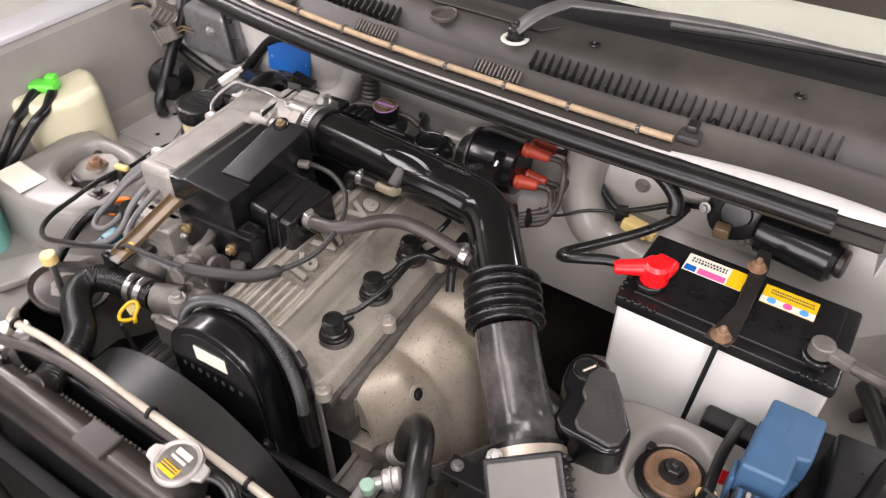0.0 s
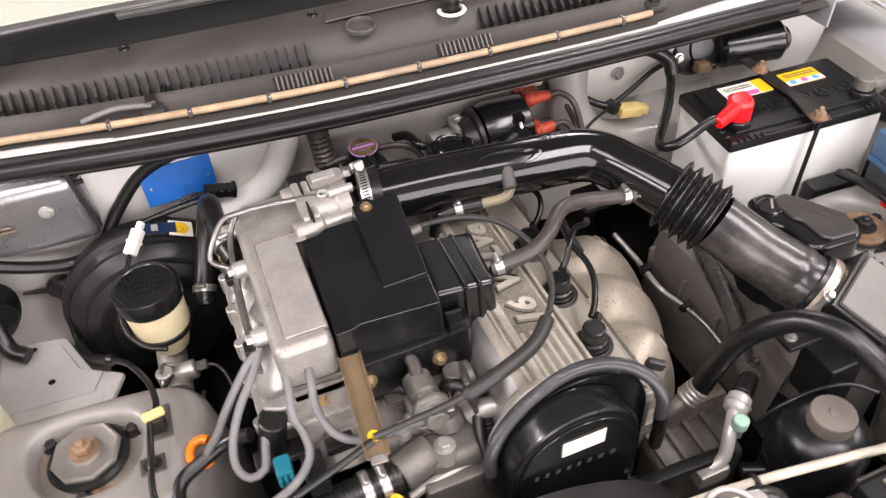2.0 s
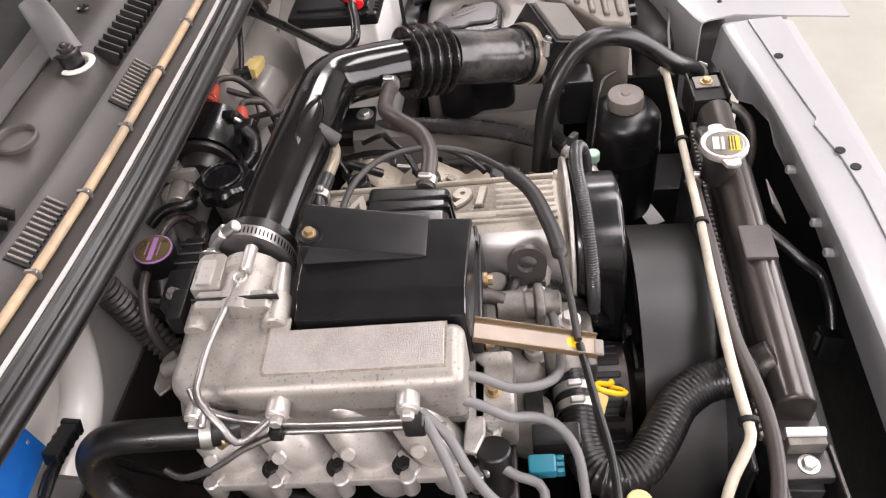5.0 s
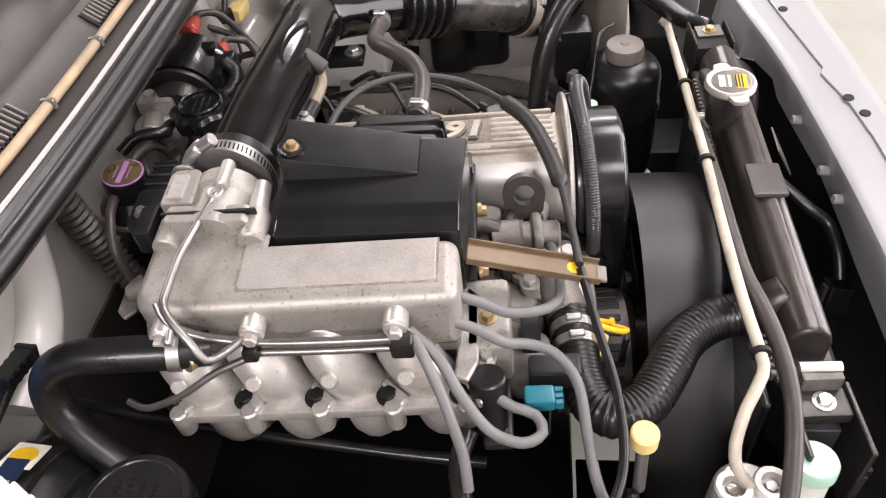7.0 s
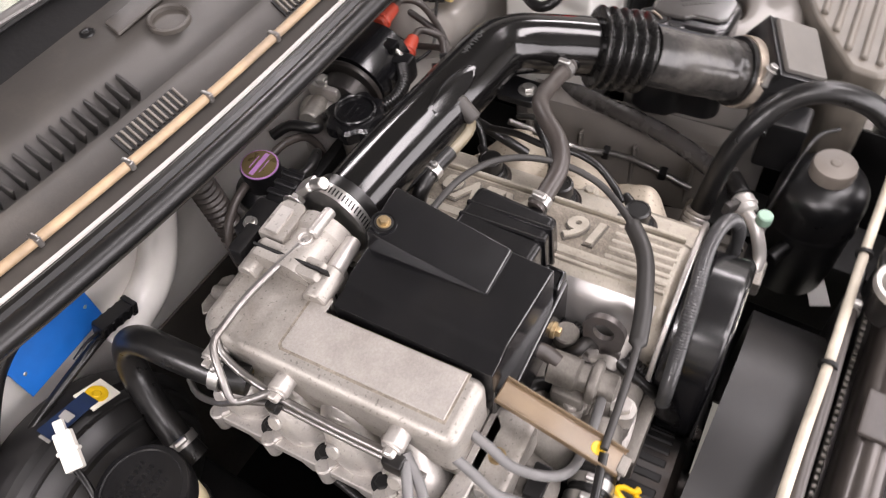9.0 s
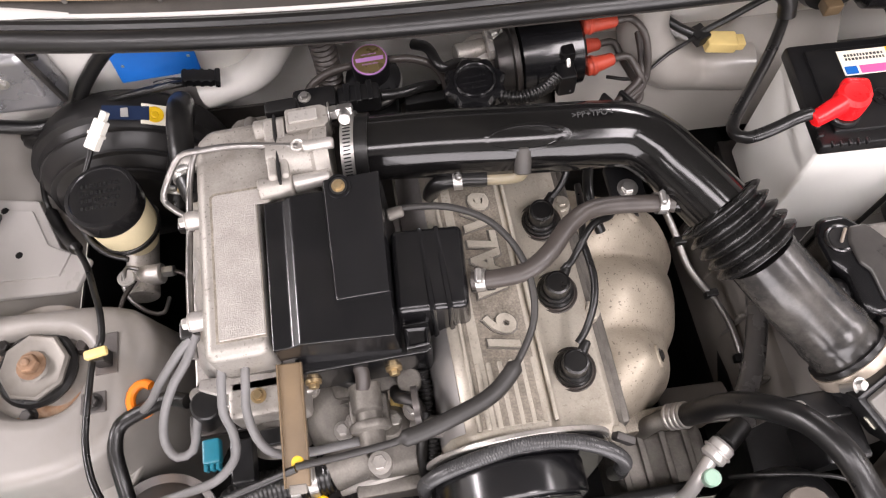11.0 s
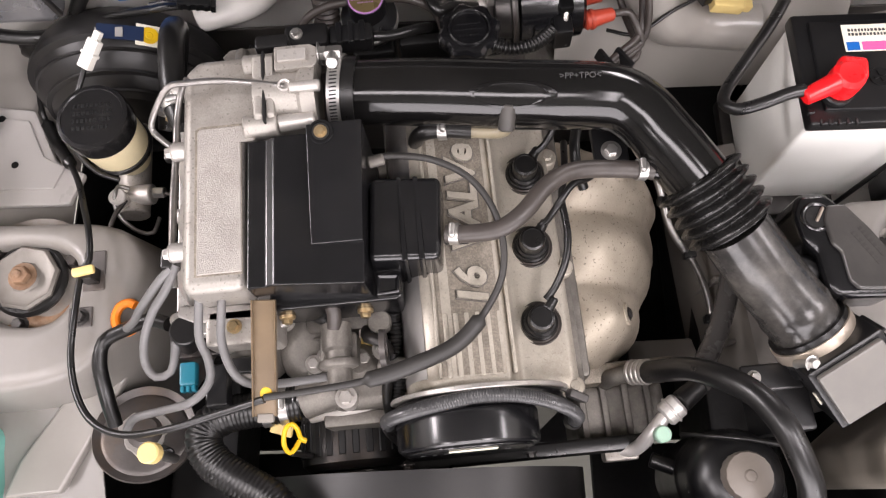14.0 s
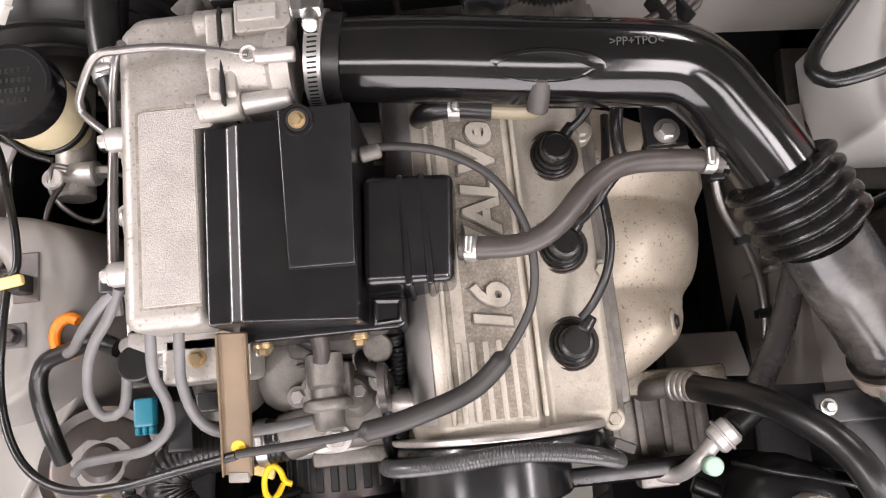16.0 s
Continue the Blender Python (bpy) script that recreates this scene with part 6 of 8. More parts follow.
tagged(part("disc_print", bars(pose(-0.150, 0.272 + 0.086, 0, 6, 0, 0) @ pose(0, 0.0060, 0.8870), 3, 0.017, 0.0011, 0.0060, rng), "purple", pc), kind="stuff")
part("rim_ring", lathe([(0.0305, 0.838), (0.0325, 0.840), (0.0325, 0.844), (0.0305, 0.846)], pose(-0.150, 0.272 + 0.086, 0, 6, 0, 0), 32), "steel", pc, "bright rolled rim")
part("disc_band", box(-0.0150, -0.0024, 0.8868, 0.0150, 0.0024, 0.8871, 0, 1, pose(-0.150, 0.272 + 0.086, 0, 6, 0, 0)), "purple", pc)
part("foot", box(-0.175, 0.245, 0.74, -0.125, 0.30, 0.805, 0.006), "plastic", pc)
for s in (-1, 1):
    hose("vacuum_line", [(-0.150 + s * 0.02, 0.272, 0.868), (-0.150 + s * 0.045, 0.268, 0.868), (-0.150 + s * 0.07, 0.262, 0.855), (-0.150 + s * 0.08, 0.255, 0.825), (-0.150 + s * 0.075, 0.25, 0.79)], 0.0045, "rubber_grey", "thin grey vacuum line", "hose")
sn = thing("throttle_sensor", "black throttle sensor with a wiring plug", "sensor", (-0.2, 0.23, 0.86))
part("housing", box(-0.235, 0.205, 0.862, -0.19, 0.232, 0.895, 0.005), "plastic", sn)
part("plug", box(-0.19, 0.208, 0.866, -0.145, 0.230, 0.89, 0.004), "plastic", sn)
for i in range(3):
    part("plug_rib", box(-0.182 + 0.012 * i, 0.206, 0.887, -0.176 + 0.012 * i, 0.231, 0.8925, 0.001, 1), "plastic", sn)
part("screw", bolt((-0.222, 0.219, 0.895), r=0.0045), "steel", sn)
hose("sensor_wire", [(-0.145, 0.219, 0.878), (-0.125, 0.222, 0.872), (-0.10, 0.235, 0.86), (-0.085, 0.25, 0.84)], 0.0055, "rubber", "black taped sensor wire", "cable")
hose("sensor_wire", [(-0.10, 0.29, 0.865), (-0.085, 0.275, 0.872), (-0.075, 0.25, 0.868), (-0.055, 0.262, 0.855), (-0.03, 0.265, 0.845)], 0.006, "rubber", "black taped sensor wire", "cable")
hose("wiring_sleeve", [(-0.02, 0.200, 0.868), (0.0, 0.194, 0.868), (0.025, 0.198, 0.868), (0.045, 0.212, 0.868)], 0.0065, "rubber", "ribbed black wiring sleeve", "cable sleeve", rib=0.004, amp=0.0009)
hose("breather_pipe", [(-0.20, 0.306, 0.93), (-0.20, 0.300, 0.90), (-0.198, 0.295, 0.86), (-0.20, 0.285, 0.82), (-0.215, 0.26, 0.79), (-0.24, 0.24, 0.775)], 0.0135, "rubber_grey", "grey ribbed pipe down the firewall", "pipe", rib=0.0075, amp=0.0014, seg=18)
ds = thing("distributor", "black distributor cap with red lead boots", "distributor", (0.05, 0.265, 0.79))
part("cap", lathe([(0.030, 0), (0.042, 0.002), (0.044, 0.02), (0.042, 0.04), (0.040, 0.068), (0.034, 0.072)], axis((0.012, 0.262, 0.848), (0.09, 0.262, 0.850)), 30), "cover_black", ds)
part("cap_block", box(0.025, 0.215, 0.835, 0.060, 0.258, 0.866, 0.005), "cover_black", ds)
part("housing", cyl((-0.012, 0.262, 0.843), (0.014, 0.262, 0.844), 0.030, 0.036), "steel_dark", ds)
part("cap_clip", tube([(0.060, 0.232, 0.878), (0.059, 0.222, 0.872), (0.0585, 0.216, 0.862), (0.059, 0.212, 0.850), (0.060, 0.206, 0.846)], 0.0028, 8, 0.003), "steel", ds, "bright spring clip")
part("clip_foot", box(0.052, 0.226, 0.872, 0.068, 0.244, 0.884, 0.003, 2), "plastic", ds)
part("body_flange", lathe([(0.034, 0.0), (0.0415, 0.001), (0.0425, 0.004), (0.0415, 0.007), (0.038, 0.008)], axis((0.004, 0.262, 0.8465), (0.09, 0.262, 0.850)), 32), "steel_dark", ds, "dark metal flange")
part("plug", box(0.045, 0.205, 0.84, 0.066, 0.232, 0.872, 0.004), "plastic", ds)
BOOTS = [((0.082, 0.292, 0.872), (0.118, 0.296, 0.872)), ((0.082, 0.262, 0.884), (0.122, 0.264, 0.880)), ((0.084, 0.234, 0.846), (0.118, 0.240, 0.846)), ((0.082, 0.275, 0.83), (0.115, 0.28, 0.825))]
for p, q in BOOTS:
    bo = part("boot", cyl(p, q, 0.0104, 0.0072, 0.002, 18), "red_boot", ds, "brick-red rubber boot")
    d = (Vector(q) - Vector(p)).normalized()
    part("boot_ring", lathe([(0.0108, 0), (0.0116, 0.002), (0.0108, 0.005)], axis(Vector(p) + d * 0.006, q), 18), "red_boot", bo)
for i, (p, q) in enumerate(BOOTS):
    q = Vector(q)
    k = 0.006 * i
    hose("ignition_lead", [tuple(q), (q.x + 0.018, q.y + 0.0, q.z - 0.002), (q.x + 0.032 - k * 0.4, q.y - 0.02, q.z - 0.012), (q.x + 0.03, 0.225 - k, 0.835 - k), (0.125, 0.205 - k * 0.7, 0.825 - k * 0.6), (0.10, 0.19 - k * 0.6, 0.822 - k * 0.6), (0.07, 0.178 - k * 0.5, 0.82 - k * 0.6)], 0.0042, "rubber_grey", "grey rubber ignition lead looping from the distributor", "cable")
for x in (0.105, 0.125):
    solo("lead_comb", box(-0.003, -0.014, -0.007, 0.003, 0.014, 0.007, 0.002, 2, pose(x, 0.195, 0.824, 0, 20, 30)), "plastic", "black comb holding the ignition leads", "clip")
eg = thing("egr_valve", "pale cast metal valve behind the engine", "valve", (-0.03, 0.28, 0.78))
part("dome", lathe([(0.026, 0.78), (0.026, 0.83), (0.021, 0.846), (0.010, 0.853)], pose(-0.025, 0.285, 0, 0, 0, 0), 24), "alu_bright", eg)
part("port", cyl((-0.055, 0.278, 0.85), (-0.02, 0.284, 0.846), 0.012), "alu", eg)
part("bracket", box(-0.02, 0.26, 0.85, 0.0, 0.30, 0.868, 0.004), "alu_bright", eg)
part("nut", bolt((-0.01, 0.285, 0.868), r=0.007), "steel", eg)
gb = thing("gearbox_housing", "dirty aluminium gearbox bell housing", "gearbox", (-0.05, 0.28, 0.5))
part("housing", box(-0.14, 0.222, 0.48, 0.08, 0.33, 0.72, 0.02), "alu_dirty", gb)
part("rear_plate", box(-0.10, 0.205, 0.72, 0.03, 0.30, 0.76, 0.01), "alu_dirty", gb)
part("rear_bracket", box(-0.12, 0.236, 0.79, 0.0, 0.25, 0.83, 0.004), "iron", gb)
# right of the firewall
yc = thing("yellow_connector", "pale yellow wiring connector with bare wires", "connector", (0.262, 0.262, 0.805))
YC = pose(0.258, 0.2615, 0.815, 0, 8, -6)
part("body", box(-0.020, -0.011, -0.008, 0.018, 0.011, 0.008, 0.003, 2, YC), "yellow_pale", yc)
part("plug", box(0.016, -0.008, -0.006, 0.028, 0.008, 0.006, 0.002, 2, YC), "yellow_pale", yc)
# The toe board's shade is put into its darker paint.
sheet("firewall_toe", [[(x, y + (0.22 - x) * 0.07, z) for x in (0.07, 0.15, 0.24, 0.33, 0.42)] for y, z in ((0.318, 0.84), (0.290, 0.790), (0.268, 0.755), (0.255, 0.715), (0.245, 0.66))], 0.003, "paint_dusty_shaded", "white sloping toe board panel, darkened for shade", "body panel")
hose("wiring_loom", [(0.13, 0.30, 0.88), (0.17, 0.298, 0.855), (0.21, 0.28, 0.83), (0.24, 0.265, 0.822)], 0.0055, "rubber", "black wiring loom to the yellow connector", "cable")
hose("wiring_loom", [(0.225, 0.27, 0.822), (0.26, 0.272, 0.84), (0.30, 0.275, 0.862), (0.33, 0.272, 0.872)], 0.004, "rubber", "black wiring loom along the firewall", "cable")
hose("wiring_loom", [(0.12, 0.25, 0.80), (0.15, 0.235, 0.81), (0.19, 0.25, 0.825), (0.23, 0.268, 0.825)], 0.0022, "rubber", "thin loose black wire", "cable")
hose("wiring_loom", [(0.15, 0.275, 0.935), (0.22, 0.262, 0.925), (0.27, 0.255, 0.915), (0.300, 0.245, 0.895), (0.305, 0.237, 0.875)], 0.010, "rubber", "black taped wiring loom under the cowl", "cable")
solo("loom_plug", box(-0.009, -0.011, -0.007, 0.009, 0.011, 0.007, 0.002, 2, pose(0.232, 0.27, 0.823, 0, 0, 20)), "plastic", "black loom clip on the firewall", "clip")
solo("firewall_bolt", bolt(body(0.30, 0.318, 0.865), (0, -1, 0.1), 0.007), "steel", "steel bolt on the firewall", "bolt")
# pressed hump on the firewall
solo("firewall_hump", tube([(-0.35, 0.325, 0.80), (-0.29, 0.322, 0.82), (-0.255, 0.322, 0.86), (-0.225, 0.322, 0.93)], 0.02, 18), "paint_fire", "pressed hump in the white firewall", "body panel", kind="structure")
solo("firewall_hump", tube([(0.17, 0.30, 0.90), (0.165, 0.285, 0.84), (0.19, 0.27, 0.79), (0.24, 0.275, 0.76), (0.31, 0.265, 0.755)], 0.03, 18), "paint_dusty_shaded", "pressed hump in the white firewall", "body panel", kind="structure")
# wiper motor
wm = thing("wiper_motor", "black wiper motor in its metal bracket", "wiper motor", (0.43, 0.27, 0.82), -4)
part("bracket", prism([(-0.055, 0.0), (0.055, 0.0), (0.06, 0.06), (0.03, 0.085), (-0.03, 0.085), (-0.055, 0.05)], -0.004, 0.004, 0.002, 1, pose(0.372, 0.293, 0.825, 78, 0, -8)), "rust", wm)
part("gear_case", lathe([(0.04, 0), (0.042, 0.006), (0.038, 0.018), (0.02, 0.022), (0.018, 0.026), (0.008, 0.027)], axis((0.376, 0.288, 0.876), (0.368, 0.22, 0.900)), 30, wobble=lambda a: 1 + 0.05 * math.cos(3 * a)), "plastic", wm)
part("motor", cyl((0.405, 0.270, 0.872), (0.500, 0.247, 0.874), 0.030, 0.030, 0.006, 28), "cover_black", wm)
part("end_cap", cyl((0.500, 0.247, 0.874), (0.509, 0.245, 0.8745), 0.018), "steel_dark", wm)
part("plug", box(0.355, 0.240, 0.856, 0.375, 0.258, 0.872, 0.003), "amber", wm, "tan wiring plug")
for a in range(3):
    part("case_bolt", bolt((0.374 + 0.038 * math.cos(1 + 2.1 * a), 0.266, 0.876 + 0.034 * math.sin(1 + 2.1 * a)), (-0.15, -1, 0.25), 0.005), "steel", wm)

# ---------------------------------------------------------------- cowl, wiper, windscreen
def cowl_y(x, off):
    """The cowl's own curve across the car."""
    return 0.282 - 0.075 * x + 0.12 * max(0.0, x - 0.1) ** 2 + 0.16 * max(0.0, -x - 0.05) ** 2 + off - 0.18 * max(0.0, x - 0.30) ** 2


XS = [-0.66 + 0.0541 * i for i in range(23)]
SECTION = [(-0.052, 0.938), (-0.030, 0.945), (-0.012, 0.952), (0.012, 0.956), (0.030, 0.972), (0.036, 0.975), (0.045, 0.962), (0.05, 0.955), (0.072, 0.990), (0.10, 0.998), (0.155, 1.004), (0.175, 1.0)]
cw = thing("cowl_panel", "dusty dark grey plastic cowl panel", "cowl", (-0.05, 0.33, 0.93))
part("panel", sheet("", [[(x, cowl_y(x, o), z) for x in XS] for o, z in SECTION], 0.003, "plastic_grey", "", "", bm_only=True), "cowl_grey", cw, angle=0.9)
part("lower_lip", sheet("", [[(x, cowl_y(x, o), z) for x in XS] for o, z in ((-0.036, 0.944), (-0.034, 0.925), (-0.02, 0.915))], 0.003, "plastic", "", "", bm_only=True), "plastic", cw)
for k in range(90):
    x = -0.62 + 0.0125 * k
    if -0.17 < x < 0.055 or x > 0.46:
        continue
    y = cowl_y(x, 0.058)
    part("grille_fin", box(-0.0012, -0.013, -0.010, 0.0012, 0.013, 0.007, 0.0004, 1, pose(x, y, 0.9795, 28, 0, -3)), "fin_grey", cw)
for x0 in (-0.235, -0.02):
    for k in range(12):
        x = x0 + 0.0062 * k
        part("vent_slot", box(-0.0016, -0.010, -0.0012, 0.0016, 0.010, 0.0012, 0, 1, pose(x, cowl_y(x, 0.021), 0.9655, 40, 0, -4)), "iron", cw)
        part("vent_fin", box(-0.0010, -0.009, -0.001, 0.0010, 0.009, 0.0035, 0.0004, 1, pose(x + 0.0031, cowl_y(x, 0.021), 0.9655, 40, 0, -4)), "case_dusty", cw)
part("round_plug", lathe([(0.0205, 0), (0.0205, 0.0045), (0.0190, 0.0060), (0.0172, 0.0045), (0.0162, 0.0008), (0.001, 0.0008)], pose(-0.105, 0.364, 0.994, 4, 0, 0), 36), "cowl_grey", cw)
part("raised_band", prism([(-0.146, 0.388), (-0.05, 0.384), (0.045, 0.376), (0.066, 0.400), (-0.04, 0.409), (-0.138, 0.413)], 0.9995, 1.0030, 0.0014, 2), "cowl_grey", cw)
for x, o in ((-0.155, 0.125), (0.125, 0.105), (0.395, 0.115), (-0.40, 0.12)):
    part("panel_screw", lathe([(0.0075, 0), (0.007, 0.002), (0.004, 0.003), (0.003, 0.0015)], pose(x, cowl_y(x, o), 1.0), 18), "plastic", cw)
seal = thing("bonnet_seal", "black rubber bonnet seal along the cowl", "seal", (-0.05, 0.24, 0.93))
part("bead", tube([(x, cowl_y(x, -0.047), 0.949 - 0.03 * max(0, abs(x + 0.05) - 0.45)) for x in XS[1:-1]], 0.0105, 14, 0.02), "seal_rubber", seal)
part("flap", tube([(x, cowl_y(x, -0.028), 0.947) for x in XS[1:-1]], 0.0080, 10, 0.02), "seal_rubber", seal)
solo("cowl_strip", tube([(x, cowl_y(x, -0.015), 0.9500) for x in XS[1:-1]], 0.0030, 8, 0.02, flat=0.6), "strip_white", "thin white painted flange behind the seal", "body panel", kind="structure")
for xs, k in (((-0.62, -0.44), 0.008), ((0.28, 0.60), 0.016)):
    solo("cowl_edge", tube([(xs[0] + (xs[1] - xs[0]) * i / 6, cowl_y(xs[0] + (xs[1] - xs[0]) * i / 6, -0.013), 0.9515) for i in range(7)], lambda s: 0.001 + k * math.sin(math.pi * min(1, 0.06 + s * 0.90)), 10, 0.02, flat=0.3), "strip_white", "white painted edge behind the seal", "body panel", kind="structure")
wt = thing("washer_tube", "tan plastic washer tube clipped along the cowl", "tube", (-0.05, 0.29, 0.955))
part("tube", tube([(-0.66, cowl_y(-0.66, -0.016), 0.954), (-0.60, cowl_y(-0.60, -0.004), 0.960)] + [(x, cowl_y(x, 0.0), 0.9625) for x in [-0.56 + 0.0523 * i for i in range(17)]], 0.0047, 12, 0.02), "tan", wt)
for k in range(8):
    x = -0.44 + 0.096 * k
    part("tube_clip", box(-0.0028, -0.0065, -0.004, 0.0028, 0.0065, 0.0066, 0.002, 2, pose(x, cowl_y(x, 0.0), 0.9615, 0, 0, -4)), "pipe_steel", wt)
for x in (-0.385, 0.293):
    nz = thing("washer_nozzle", "small grey washer nozzle on the cowl", "nozzle", (x, cowl_y(x, 0.018), 0.96), group="washer nozzles")
    part("base", box(x - 0.014, cowl_y(x, 0.004), 0.958, x + 0.014, cowl_y(x, 0.034), 0.968, 0.003), "plastic_grey", nz)
    part("head", box(x - 0.007, cowl_y(x, 0.014), 0.966, x + 0.007, cowl_y(x, 0.034), 0.978, 0.003), "steel_dark", nz)
    part("pin", cyl((x + 0.012, cowl_y(x, 0.03), 0.966), (x + 0.02, cowl_y(x, 0.05), 0.975), 0.003), "plastic", nz)
hose("nozzle_tube", [(-0.385, cowl_y(-0.385, 0.016), 0.972), (-0.43, cowl_y(-0.43, 0.016), 0.974), (-0.47, cowl_y(-0.47, 0.008), 0.968)], 0.0035, "hose_pale", "thin grey tube to the washer nozzle", "tube")


def wiper(px, tip):
    py = cowl_y(px, 0.072)
    w = thing("windscreen_wiper", "black steel wiper arm with its pivot nut", "wiper", (px, py, 0.99), group="wipers")
    part("pivot_collar", tube([(px + 0.0165 * math.cos(a), py - 0.003 + 0.0165 * math.sin(a), 0.9945) for a in [radians(150 + 21 * i) for i in range(12)]], 0.0036, 8, 0.004, flat=0.6), "white", w, "white plastic collar")
    part("pivot", cyl((px, py, 0.992), (px, py, 1.012), 0.012), "rubber", w)
    part("pivot_nut", cyl((px, py, 1.014), (px, py, 1.020), 0.004, bm=bolt((px, py, 1.009), r=0.0085, h=0.006)), "steel_dark", w)
    a = Vector((px, py, 1.008))
    b = Vector((px + (0.055 if tip[0] > px else -0.055), py + 0.045, 1.040))
    d = Vector(tip)
    part("arm_head", tube([a, a.lerp(b, 0.45) + Vector((0, 0, 0.006)), b], lambda s: 0.017 - 0.003 * s, 10, 0.008, flat=0.35), "wiper_grey", w)
    part("arm", tube([b, b.lerp(d, 0.5) + Vector((0, 0.004, 0.006)), d], lambda s: 0.011 - 0.005 * s, 10, 0.02, flat=0.4), "wiper_grey", w)
    e0, e1 = b.lerp(d, 0.35) + Vector((0, 0.02, -0.012)), d + (d - b) * 0.25 + Vector((0, 0.01, -0.006))
    part("blade", tube([e0, e0.lerp(e1, 0.5) + Vector((0, 0, 0.004)), e1], 0.0045, 8, 0.02), "wiper_grey", w)
    part("blade_lip", tube([e0 + Vector((0, -0.002, -0.006)), e0.lerp(e1, 0.5) + Vector((0, -0.002, -0.002)), e1 + Vector((0, -0.002, -0.006))], 0.003, 6, 0.03), "rubber", w)
    return w


wiper(0.018, (0.47, 0.405, 1.055))
wiper(-0.615, (-0.095, 0.450, 1.030))
for sx, nm in ((1, "wing_corner_right"), (-1, "wing_corner_left")):
    xs = (0.535, 0.57, 0.62, 0.70) if sx > 0 else (-0.665, -0.69, -0.72, -0.76)
    zs = (0.945, 0.942, 0.925, 0.875) if sx > 0 else (0.945, 0.945, 0.935, 0.92)
    sheet(nm, [[(x, y + (0.05 * (x - 0.53) if sx > 0 else 0), z) for y in (0.20 if sx > 0 else 0.30, 0.35, 0.55, 0.80)] for x, z in [(xs[0] - 0.002 * sx, zs[0] - 0.04)] + list(zip(xs, zs))], 0.003, "paint_clean", "white painted wing corner beside the cowl", "body panel")
glass_rows = [[(x, 0.43 - 0.06 * (x + 0.05) + 0.10 * abs(x + 0.05) ** 2 + o, z) for x in [-0.72 + 0.12 * i for i in range(12)]] for o, z in ((0.0, 1.0), (0.25, 1.13), (0.55, 1.29), (0.80, 1.42))]
g = sheet("windscreen", glass_rows, 0.005, "glass", "sloping tinted windscreen glass", "windscreen")
g.visible_shadow = False
solo("frit_band", sheet("", [[(x, 0.437 - 0.06 * (x + 0.05) + 0.10 * abs(x + 0.05) ** 2 + o, z + 0.006) for x in [-0.72 + 0.12 * i for i in range(12)]] for o, z in ((-0.01, 0.996), (0.038, 1.0198))], 0.001, "", "", "", bm_only=True), "iron", "black band along the foot of the windscreen", "trim", kind="structure")
# The pale dashboard colour stands in for a bright reflection in the glass.
solo("dashboard", sheet("", [[(x, y - 0.20 * (x + 0.08) + 0.18 * max(0, x - 0.1), z) for x in (-0.75, -0.5, -0.3, -0.1, 0.1, 0.3, 0.65)] for y, z in ((0.46, 0.985), (0.50, 1.005), (0.60, 1.025), (0.635, 1.025), (0.65, 0.99), (0.66, 0.7))], 0.01, "", "", "", bm_only=True), "dash_pale", "dashboard top, pale in place of a windscreen reflection", "dashboard")
solo("cabin_back", box(-0.72, 1.7, 0.4, 0.62, 1.75, 1.45, 0.02), "seat", "dark cabin interior", "interior", kind="structure")
solo("cabin_roof", box(-0.72, 1.18, 1.40, 0.62, 1.75, 1.45, 0.02), "paint_clean", "white car roof", "roof", kind="structure")
for sx, nm in ((-0.76, "pillar_left"), (0.64, "pillar_right")):
    solo(nm, tube([(sx, 0.48, 0.98), (sx + 0.02 * (1 if sx < 0 else -1), 0.85, 1.19), (sx + 0.05 * (1 if sx < 0 else -1), 1.22, 1.41)], 0.035, 12), "paint_clean", "white windscreen pillar", "body panel", kind="structure")

# ---------------------------------------------------------------- front: radiator, fan, slam panel
FR = pose(-0.125, -0.326, 0, 0, 0, -3.2)
ra = thing("radiator", "black radiator with folded steel top tank", "radiator", (-0.125, -0.326, 0.40), -3.2)
part("top_tank", prism([(-0.030, 0.748), (0.010, 0.748), (0.010, 0.778), (0.006, 0.788), (-0.002, 0.795), (-0.011, 0.798), (-0.020, 0.796), (-0.027, 0.789), (-0.030, 0.778)], -0.178, 0.243, 0.006, 3, FR @ Matrix(((0, 0, 1, 0), (1, 0, 0, 0), (0, 1, 0, 0), (0, 0, 0, 1)))), "tank_black", ra, "black painted top tank", angle=0.8)
part("tank_seam", box(-0.20, -0.036, 0.748, 0.25, 0.016, 0.757, 0.002, 1, FR), "steel_dark", ra)
for k in range(56):
    x = -0.195 + 0.0076 * k
    part("seam_tab", box(x, 0.0145, 0.750, x + 0.0045, 0.0190, 0.761, 0.0008, 1, FR), "alu_dirty", ra)
part("core", box(-0.24, -0.028, 0.40, 0.25, 0.010, 0.748, 0.001, 1, FR), "fins", ra)
part("tank_pad", box(-0.022, -0.027, 0.795, 0.024, 0.006, 0.8015, 0.003, 2, FR), "rubber_grey", ra, "rubber pad")
part("filler_neck", cyl(FR @ Vector((0.118, 0.007, 0.782)), FR @ Vector((0.118, 0.007, 0.826)), 0.0185), "steel_dark", ra)
part("bleed_stub", tube([FR @ Vector((0.128, 0.012, 0.812)), FR @ Vector((0.145, 0.022, 0.812)), FR @ Vector((0.165, 0.022, 0.808)), FR @ Vector((0.180, 0.012, 0.795)), FR @ Vector((0.185, -0.01, 0.775))], 0.0075, 12), "rubber", ra)
part("inlet_stub", cyl(FR @ Vector((-0.128, -0.004, 0.785)), (-0.256, -0.304, 0.772), 0.0175), "steel_dark", ra)
